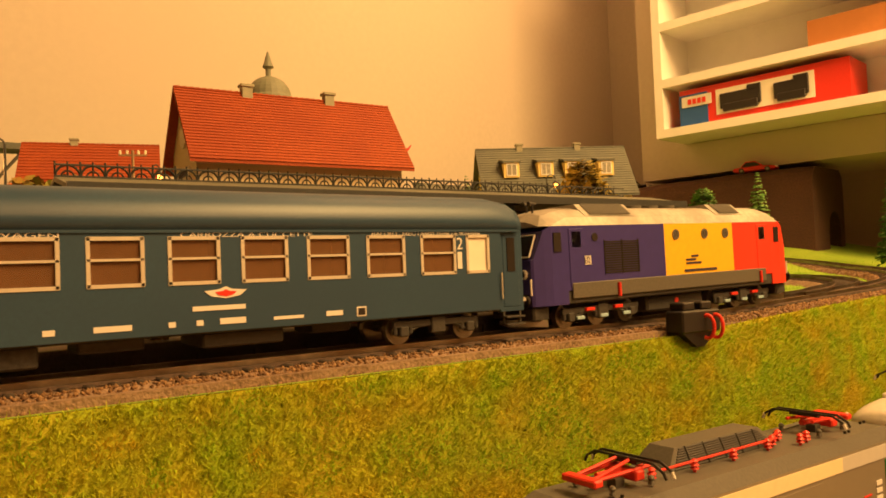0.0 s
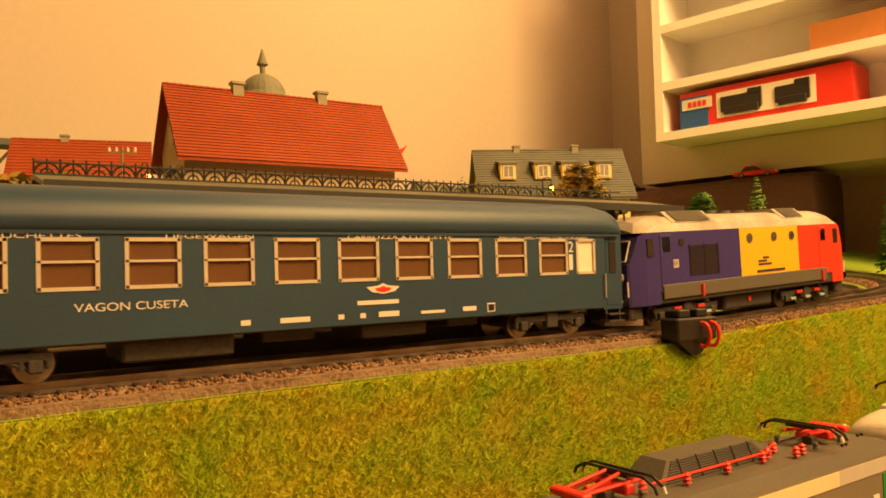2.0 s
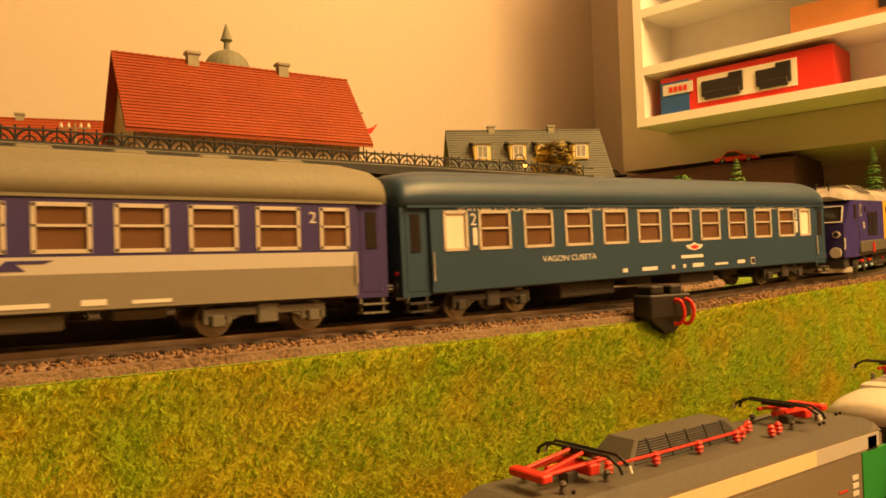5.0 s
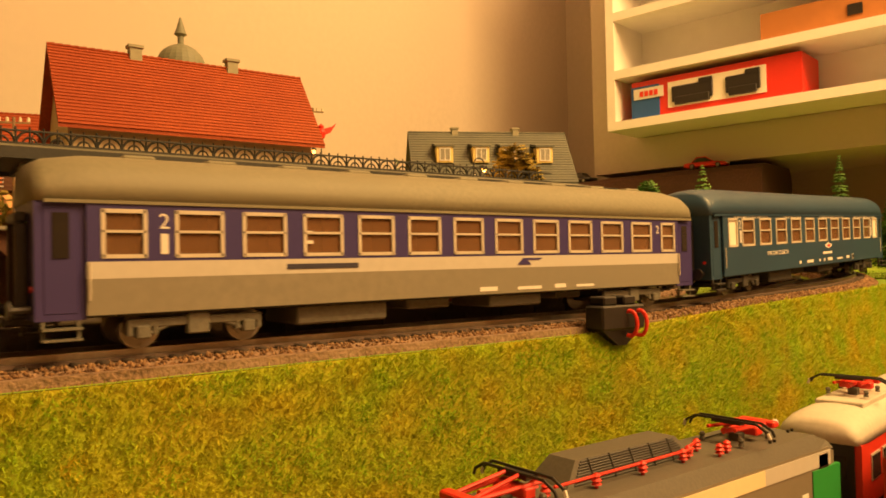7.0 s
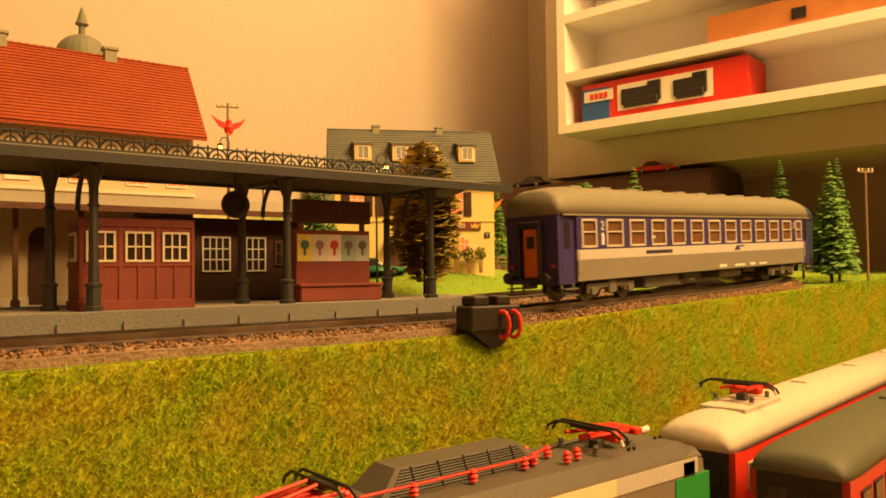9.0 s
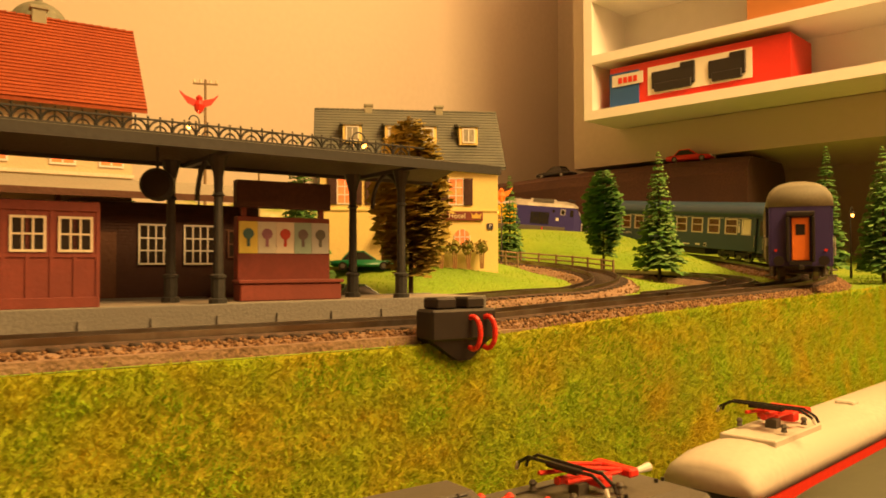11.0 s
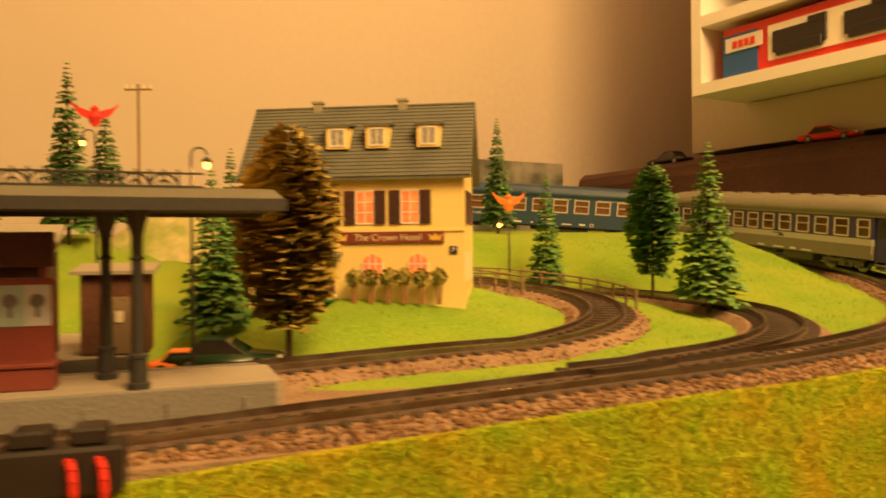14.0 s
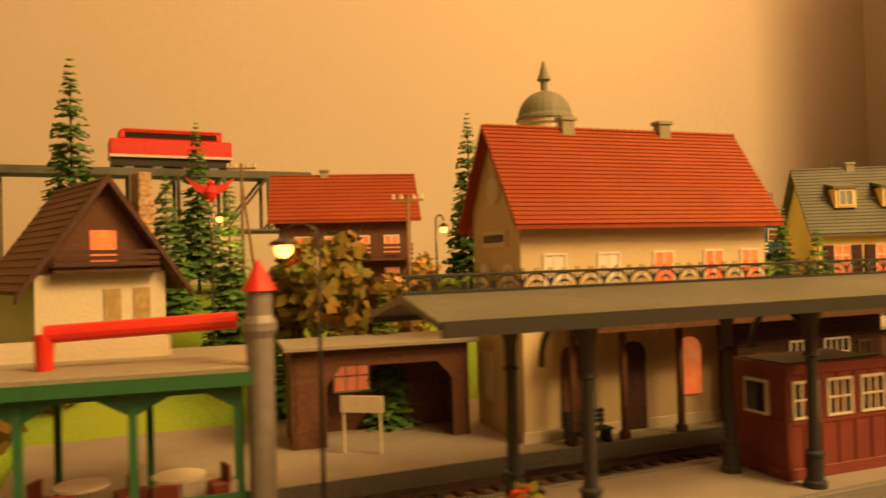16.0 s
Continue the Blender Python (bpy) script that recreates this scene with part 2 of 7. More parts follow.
def lathe(bm, profile, seg=12, at=(0, 0, 0), mi=0):
    """A turned shape: profile of (radius, height)."""
    at = Vector(at)
    rings = [[bm.verts.new(at + Vector((r * math.cos(2 * math.pi * k / seg), r * math.sin(2 * math.pi * k / seg), z))) for k in range(seg)] for r, z in profile]
    for a, b in zip(rings, rings[1:]):
        for k in range(seg):
            bm.faces.new((a[k], a[(k + 1) % seg], b[(k + 1) % seg], b[k])).material_index = mi
    bm.faces.new(rings[0][::-1]).material_index = mi
    bm.faces.new(rings[-1]).material_index = mi
    return bm


def loft(bm, rings, mi=0, caps=True):
    vs = [[bm.verts.new(p) for p in ring] for ring in rings]
    n = len(vs[0])
    for a, b in zip(vs, vs[1:]):
        for k in range(n):
            bm.faces.new((a[k], a[(k + 1) % n], b[(k + 1) % n], b[k])).material_index = mi
    if caps:
        bm.faces.new(vs[0][::-1]).material_index = mi
        bm.faces.new(vs[-1]).material_index = mi
    return bm


def prism(bm, outline, axis, lo, hi, mi=0):
    """A closed outline pushed along an axis: 'x' takes (y, z), 'y' takes (x, z), 'z' takes (x, y)."""
    def p(u, v, w):
        return (w, u, v) if axis == "x" else (u, w, v) if axis == "y" else (u, v, w)
    loft(bm, [[p(u, v, lo) for u, v in outline], [p(u, v, hi) for u, v in outline]], mi)
    bmesh.ops.recalc_face_normals(bm, faces=bm.faces)
    return bm


def B():
    return bmesh.new()


def box(name, x0, x1, y0, y1, z0, z1, material, parent=None, label="", bev=0.0):
    return part(name, cube(B(), x0, x1, y0, y1, z0, z1, 0, bev), material, parent, label)


def lettering(name, words, size, material, parent, m, width=0.0):
    """Words as a thin mesh, centred, in the xy plane of m; width: squeezed to that."""
    cu = bpy.data.curves.new(name, "FONT")
    cu.body, cu.size, cu.align_x, cu.align_y, cu.extrude = words, size, "CENTER", "CENTER", 0.00004
    tmp = bpy.data.objects.new(name, cu)
    me = bpy.data.meshes.new_from_object(tmp)
    bpy.data.objects.remove(tmp)
    me.materials.append(material)
    ob = new(name, me)
    ob.parent = parent
    s = 1.0
    if width:
        xs = [v.co.x for v in me.vertices]
        s = width / max(1e-6, max(xs) - min(xs))
    me.transform(m @ Matrix.Diagonal((s, 1, 1, 1)))
    return ob


def raw(name, verts, faces, material, parent=None):
    me = bpy.data.meshes.new(name)
    v, fa = np.asarray(verts, float), np.asarray(faces, int)
    k = fa.shape[1]
    me.vertices.add(len(v))
    me.vertices.foreach_set("co", v.ravel())
    me.loops.add(fa.size)
    me.loops.foreach_set("vertex_index", fa.ravel())
    me.polygons.add(len(fa))
    me.polygons.foreach_set("loop_start", np.arange(len(fa)) * k)
    me.polygons.foreach_set("loop_total", np.full(len(fa), k))
    me.update()
    me.materials.append(material)
    ob = new(name, me)
    ob.parent = parent
    return ob


# ---- the lines ----
TRACK_Y, BEND_X, BEND_R, RAIL_Z = 0.2115, 0.474, 0.378, 0.0063


def bend_table():
    """Arc lengths and plan points of the half circle, a little flattened towards the wall."""
    a = np.linspace(0.0, 3.30, 500)
    fl = np.where(a < math.pi / 2, 1.0, 0.70)
    x, y = BEND_X + BEND_R * np.sin(a), TRACK_Y + BEND_R - fl * BEND_R * np.cos(a)
    return BEND_X + np.concatenate([[0.0], np.cumsum(np.hypot(np.diff(x), np.diff(y)))]), x, y


BEND = bend_table()


def main_line(s):
    """The main line's middle at the rail head, s metres along it: straight, then a climbing half circle."""
    s = float(s)
    z = RAIL_Z + 0.040 * (min(max(s, 0.30), 0.43) - 0.30) + 0.031 * max(0.0, s - 0.43) + 0.0555 * max(0.0, min(s, 1.42) - 0.815) - 0.089 * max(0.0, s - 1.42)
    if s <= BEND_X:
        return Vector((s, TRACK_Y, z))
    d = max(0.0, s - BEND[0][-1])
    return Vector((float(np.interp(s, BEND[0], BEND[1])) - d, float(np.interp(s, BEND[0], BEND[2])) - 0.16 * d, z))


def smooth(a, b, x):
    t = min(1.0, max(0.0, (x - a) / (b - a)))
    return t * t * (3 - 2 * t)


def yard_line(s):
    """The station's second track, which bends round the hotel to the little bridge."""
    s = float(s)
    x1, r = 0.455, 0.084
    if s <= x1:
        return Vector((s, 0.2995, 0.008 + 0.004 * smooth(0.3, 0.45, s)))
    a = (s - x1) / r
    z = 0.012 + 0.10 * (s - x1)
    if a <= 2.45:
        return Vector((x1 + r * math.sin(a), 0.2995 + r * (1 - math.cos(a)), z))
    d = s - x1 - r * 2.45
    p = Vector((x1 + r * math.sin(2.45), 0.2995 + r * (1 - math.cos(2.45)), 0.012 + 0.10 * r * 2.45))
    return p + d * Vector((math.cos(2.45), math.sin(2.45), 0.02))


def loop_line(s):
    """The inner loop that leaves the main line at the points."""
    s = float(s)
    x1, r = 0.470, 0.150
    a = max(0.0, (s - x1) / r)
    if s <= x1:
        return Vector((s, 0.2245, main_line(s).z))
    return Vector((x1 + r * math.sin(a), 0.2245 + r * (1 - math.cos(a)), 0.0138 + 0.030 * (s - x1)))


LINES = [(main_line, -0.6, 1.9), (yard_line, -0.6, 0.92), (loop_line, 0.43, 0.86)]
NEAR = [np.array([f(s) for s in np.arange(a, b, 0.008)]) for f, a, b in LINES]


def crest_z(x):
    """The embankment's crest, which climbs with the line."""
    return -0.0012 + 0.056 * (min(max(x, 0.27), 0.36) - 0.27) + 0.040 * (min(max(x, 0.36), 0.47) - 0.36) + 0.016 * max(0.0, x - 0.47)


def land(x, y):
    """The height of the ground: the station level, a slope up to the hotel and the loop, hills behind."""
    up = 0.205 * max(0.0, y - 0.268)
    if y > 0.58:
        up = 0.205 * 0.312 + 0.03 * (y - 0.58)
    flat = 0.02 * smooth(0.40, 0.46, y) + 0.045 * smooth(0.44, 0.62, y)
    z = flat + (up - flat) * smooth(0.30, 0.40, x)
    z = max(z, crest_z(x) * smooth(0.40, 0.50, x))
    z += 0.0015 * noise.noise((x * 20, y * 20, 0.3))
    p = np.array((x, y))
    for pts in NEAR:
        d = np.hypot(pts[:, 0] - x, pts[:, 1] - y)
        k = int(d.argmin())
        if d[k] < 0.055:
            w = 1 - smooth(0.020, 0.055, d[k])
            z = z * (1 - w) + (pts[k, 2] - 0.0075) * w
    return z


# ---- the room ----
ROOM = pose(1.127, 0.993, 0, 0, 0, 10)


def room_wall(name, x0, x1, y0, y1, z0, z1, label):
    ob = box(name, x0, x1, y0, y1, z0, z1, M_WALL)
    ob.matrix_basis = ROOM
    return tagged(ob, label, "wall", kind="structure")


room_wall("wall_north", -3.6, 0.1, 0.0, 0.1, -0.95, 1.55, "plain pale wall behind the model landscape")
room_wall("wall_east", 0.0, 0.1, -3.6, 0.0, -0.95, 1.55, "plain pale wall that carries the white shelves")
room_wall("wall_south", -3.6, 0.1, -3.7, -3.6, -0.95, 1.55, "plain pale wall behind the layout")
room_wall("wall_west", -3.7, -3.6, -3.7, 0.1, -0.95, 1.55, "plain pale side wall of the room")
room_wall("ceiling", -3.7, 0.1, -3.7, 0.1, 1.55, 1.65, "plain white ceiling of the room")
o = room_wall("floor", -3.7, 0.1, -3.7, 0.1, -1.05, -0.95, "plain wooden floor of the room")
o.data.materials[0] = mat("floor_wood", (0.30, 0.16, 0.07), 0.5, var=0.2, scale=30)


def baseboard_table():
    t = thing("layout_table", "wooden table frame that carries the model railway", "table", kind="structure")
    box("tabletop", -1.3, 0.90, -0.55, 0.180, -0.115, -0.091, mat("plywood", (0.36, 0.22, 0.10), 0.7, var=0.1, scale=60), t)
    for x in (-1.2, 0.80):
        for y in (-0.5, 0.12):
            box("leg", x - 0.025, x + 0.025, y - 0.025, y + 0.025, -0.95, -0.115, M_POLE, t)


baseboard_table()


def ground_sheet():
    xs = np.concatenate([np.arange(-1.3, -0.1, 0.04), np.arange(-0.1, 0.95, 0.008), np.arange(0.95, 1.10, 0.03)])
    ys = np.concatenate([np.arange(0.184, 0.50, 0.006), np.arange(0.50, 1.0, 0.02)])
    # the far edge stays in front of the back wall
    v, fa = [], []
    for x in xs:
        for y in ys:
            lim = 0.993 + (x - 1.127) * 0.176 - 0.008
            yy = max(min(y, lim), 0.1850 + 0.16 * max(0.0, x - 0.5))
            v.append((x, yy, land(x, yy)))
    n = len(ys)
    for i in range(len(xs) - 1):
        for j in range(n - 1):
            a = i * n + j
            fa.append((a, a + n, a + n + 1, a + 1))
    g = raw("ground", v, fa, M_LAWNB)
    tagged(g, "flocked green ground of the model landscape", "ground", kind="structure")
    for p in g.data.polygons:
        p.use_smooth = True
    # the steep embankment below the main line
    v, fa = [], []
    xe = np.arange(-0.6, 1.0, 0.006)
    for x in xe:
        for k in range(9):
            q = k / 8
            zt = crest_z(x)
            v.append((x, bank_y(x, q), zt + (-0.0905 - zt) * q))
    for i in range(len(xe) - 1):
        for k in range(8):
            a = i * 9 + k
            fa.append((a, a + 1, a + 10, a + 9))
    e = raw("embankment", v, fa, M_SOIL)
    tagged(e, "steep grassy embankment beside the main line", "embankment", kind="structure")
    return g, e


def bank_y(x, q):
    """The embankment's face: q from its crest (0) to its foot (1)."""
    return 0.1845 + 0.16 * max(0.0, x - 0.5) - 0.010 * q + 0.0012 * noise.noise((x * 25, q * 3, 1.7)) - 0.002 * math.sin(math.pi * q)


GROUND, BANK = ground_sheet()
tagged(box("ground_body", -1.3, 0.60, 0.205, 0.70, -0.115, -0.012, M_SOIL), "plain body under the model landscape", "ground", kind="structure")


def blades(name, n, place, length, width, material, lean, label):
    """Flock fibres: single narrow triangles."""
    rng = np.random.default_rng(5)
    P = place(rng, n)
    ang = rng.uniform(0, 2 * math.pi, n)
    L = length * rng.uniform(0.6, 1.2, n)
    w = width * rng.uniform(0.7, 1.3, n)
    side = np.stack([np.cos(ang), np.sin(ang), np.zeros(n)], 1) * w[:, None]
    tip = np.asarray(lean)[None] + rng.normal(0, 0.45, (n, 3))
    tip /= np.linalg.norm(tip, axis=1)[:, None]
    V = np.empty((n, 3, 3))
    V[:, 0], V[:, 1], V[:, 2] = P - side, P + side, P + tip * L[:, None]
    ob = raw(name, V.reshape(-1, 3), np.arange(3 * n).reshape(-1, 3), material)
    return tagged(ob, label, "grass", kind="stuff")


def on_bank(rng, n):
    x = -0.12 + 1.02 * rng.uniform(0, 1, n)
    q = rng.uniform(0, 0.95, n)
    return np.array([(a, bank_y(a, b) - 0.0004, crest_z(a) + (-0.0905 - crest_z(a)) * b) for a, b in zip(x, q)])


blades("bank_grass", 250000, on_bank, 0.0026, 0.00026, M_GRASS, (0.1, -0.75, 0.35), "yellow-green flock grass on the embankment")


def on_lawn(rng, n):
    out = []
    while len(out) < n:
        x, y = rng.uniform(0.33, 0.90), rng.uniform(0.18, 0.56)
        if all(np.hypot(p[:, 0] - x, p[:, 1] - y).min() > (0.020 if k == 0 else 0.016) for k, p in enumerate(NEAR)):
            out.append((x, y, land(x, y) - 0.0003))
    return np.array(out)


blades("lawn_grass", 16000, on_lawn, 0.0022, 0.00025, M_LAWN, (0, 0, 1), "bright green flock grass between the tracks")


# ---- tracks ----
def swept(bm, line, a, b, step, section, mi=0):
    """A section of (across, up) carried along a line."""
    rings = []
    for s in np.arange(a, b + step / 2, step):
        p, q = line(s), line(s + 0.002)
        d = (q - p).normalized()
        n = Vector((-d.y, d.x, 0)).normalized()
        rings.append([p + n * u + Vector((0, 0, w)) for u, w in section])
    loft(bm, rings, mi)
    bmesh.ops.recalc_face_normals(bm, faces=bm.faces)
    return bm


def track(line, a, b, label, step=0.012, stones=0):
    t = thing("railway_track", label, "track", kind="structure")
    part("ballast_bed", swept(B(), line, a, b, step, [(-0.0245, -0.0100), (-0.0165, -0.0036), (0.0165, -0.0036), (0.0245, -0.0100)]), M_BALLAST, t)
    for u in (-0.0083, 0.0083):
        part("rail", swept(B(), line, a, b, step, [(u - 0.0006, -0.0022), (u - 0.0006, 0), (u + 0.0006, 0), (u + 0.0006, -0.0022)]), M_RAIL, t)
        part("rail_foot", swept(B(), line, a, b, step, [(u - 0.0013, -0.0032), (u - 0.0009, -0.0021), (u + 0.0009, -0.0021), (u + 0.0013, -0.0032)]), M_RUST, t)
    v, fa = [], []
    for s in np.arange(a, b, 0.0070):
        p, q = line(s), line(s + 0.002)
        d = (q - p).normalized()
        n = Vector((-d.y, d.x, 0))
        k = len(v)
        for z in (-0.0042, -0.0026):
            for i, j in ((-1, -1), (1, -1), (1, 1), (-1, 1)):
                v.append(p + d * 0.0013 * i + n * 0.0145 * j + Vector((0, 0, z)))
        fa += [(k, k + 3, k + 2, k + 1), (k + 4, k + 5, k + 6, k + 7), (k, k + 1, k + 5, k + 4), (k + 1, k + 2, k + 6, k + 5), (k + 2, k + 3, k + 7, k + 6), (k + 3, k, k + 4, k + 7)]
    o = raw("sleepers", v, fa, M_SLEEPER, t)
    o["kind"] = "stuff"
    return t


track(main_line, -0.60, 2.05, "main line with code rails on brown ballast")
track(yard_line, -0.60, 0.86, "station track that bends round the hotel")
b = B()
prism(b, [(-0.60, 0.1885), (0.47, 0.1885), (0.455, 0.225), (0.415, 0.290), (0.330, 0.3128), (-0.60, 0.3128)], "z", -0.006, 0.0016)
tagged(part("track_bed", b, M_BALLAST), "brown sanded ground between the station tracks", "ground", kind="structure")
track(loop_line, 0.44, 0.80, "inner loop track on brown ballast")


def gravel(name, n, place, size, material, label):
    """Loose stones: squashed random octahedra."""
    rng = np.random.default_rng(11)
    P = place(rng, n)
    base = np.array([(1, 0, 0), (-1, 0, 0), (0, 1, 0), (0, -1, 0), (0, 0, 1), (0, 0, -1)], float)
    tri = np.array([(0, 2, 4), (2, 1, 4), (1, 3, 4), (3, 0, 4), (2, 0, 5), (1, 2, 5), (3, 1, 5), (0, 3, 5)])
    S = size * rng.uniform(0.5, 1.25, (n, 1, 1)) * rng.uniform(0.6, 1.2, (n, 6, 1))
    V = P[:, None, :] + base[None] * S + rng.normal(0, size * 0.15, (n, 6, 3))
    F = (np.arange(n)[:, None, None] * 6 + tri[None]).reshape(-1, 3)
    return tagged(raw(name, V.reshape(-1, 3), F, material), label, "gravel", kind="stuff")


def stone_mat():
    m = bpy.data.materials.new("gravel_stones")
    m.use_nodes = True
    nt = m.node_tree
    b = nt.nodes["Principled BSDF"]
    b.inputs["Roughness"].default_value = 0.9
    geo, ramp = nt.nodes.new("ShaderNodeNewGeometry"), nt.nodes.new("ShaderNodeValToRGB")
    ramp.color_ramp.elements[0].color, ramp.color_ramp.elements[1].color = (0.09, 0.045, 0.022, 1), (0.36, 0.22, 0.11, 1)
    mid = ramp.color_ramp.elements.new(0.55)
    mid.color = (0.22, 0.12, 0.055, 1)
    nt.links.new(geo.outputs["Random Per Island"], ramp.inputs[0])
    nt.links.new(ramp.outputs[0], b.inputs["Base Color"])
    return m


def beside_main(rng, n):
    out = []
    for s, u, near in zip(rng.uniform(-0.12, 1.05, n), rng.uniform(0, 1, n), rng.uniform(0, 1, n)):
        p, q = main_line(s), main_line(s + 0.002)
        d = (q - p).normalized()
        nrm = Vector((-d.y, d.x, 0))
        if near < 0.62:
            across = -0.0150 - 0.0105 * u
        elif near < 0.8:
            across = 0.0150 + 0.010 * u
        else:
            across = -0.013 + 0.026 * u
        up = -0.0034 - 0.0060 * max(0, (abs(across) - 0.0165) / 0.009)
        out.append(p + nrm * across + Vector((0, 0, up)))
    return np.array(out)


def beside_yard(rng, n):
    out = []
    for s, u in zip(rng.uniform(0.30, 0.78, n), rng.uniform(-1, 1, n)):
        p, q = yard_line(s), yard_line(s + 0.002)
        d = (q - p).normalized()
        out.append(p + Vector((-d.y, d.x, 0)) * 0.024 * u + Vector((0, 0, -0.0036 - 0.005 * max(0, abs(u) - 0.7) / 0.3)))
    return np.array(out)


M_STONES = stone_mat()
gravel("main_gravel", 20000, beside_main, 0.00080, M_STONES, "loose brown gravel along the main line")
gravel("yard_gravel", 3500, beside_yard, 0.0008, M_STONES, "loose brown gravel along the station track")


# ---- rolling stock ----
def wheelset(parent, x, z=0.0):
    b = B()
    for y in (-0.0083, 0.0083):
        tube(b, (x, y - 0.0014, 0.0052 + z), (x, y + 0.0014, 0.0052 + z), 0.0052, seg=16)
        tube(b, (x, y - 0.0018 * (1 if y < 0 else -1), 0.0052 + z), (x, y - 0.0020 * (1 if y < 0 else -1), 0.0052 + z), 0.0036, seg=12)
    tube(b, (x, -0.009, 0.0052 + z), (x, 0.009, 0.0052 + z), 0.0012)
    return part("wheelset", b, M_CROMEW, parent)


def bogie(parent, x, half, frame_mat, axles):
    """A bogie: two side frames with springs and boxes, and its wheels."""
    b = B()
    for y in (-1, 1):
        ys = y * 0.0128
        cube(b, x - half - 0.004, x + half + 0.004, ys - 0.0008, ys + 0.0008, 0.0060, 0.0085, 0, 0.0003)
        for ax in axles:
            cube(b, x + ax - 0.0018, x + ax + 0.0018, ys - 0.0016, ys + 0.0016, 0.0030, 0.0066, 0, 0.0004)
            for k in (-0.0032, 0.0032):
                tube(b, (x + ax + k, ys, 0.0040), (x + ax + k, ys, 0.0075), 0.0009, seg=8)
        cube(b, x - 0.003, x + 0.003, ys - 0.0016, ys + 0.0016, 0.0035, 0.0095, 0, 0.0004)
        tube(b, (x - half, ys, 0.0035), (x - 0.003, ys, 0.0085), 0.0006, seg=6)
        tube(b, (x + half, ys, 0.0035), (x + 0.003, ys, 0.0085), 0.0006, seg=6)
    cube(b, x - half, x + half, -0.010, 0.010, 0.0060, 0.0098)
    bg = part("bogie", b, frame_mat, parent)
    for ax in axles:
        wheelset(bg, x + ax)
    return bg


def roof_ring(x, hw, z0, z1, n=12):
    """A coach roof's section at x."""
    pts = []
    for k in range(n + 1):
        a = math.pi * k / n
        c, s = math.cos(a), math.sin(a)
        pts.append((x, -hw * (abs(c) ** 0.72) * (1 if c > 0 else -1), z0 + (z1 - z0) * (s ** 0.80)))
    return pts


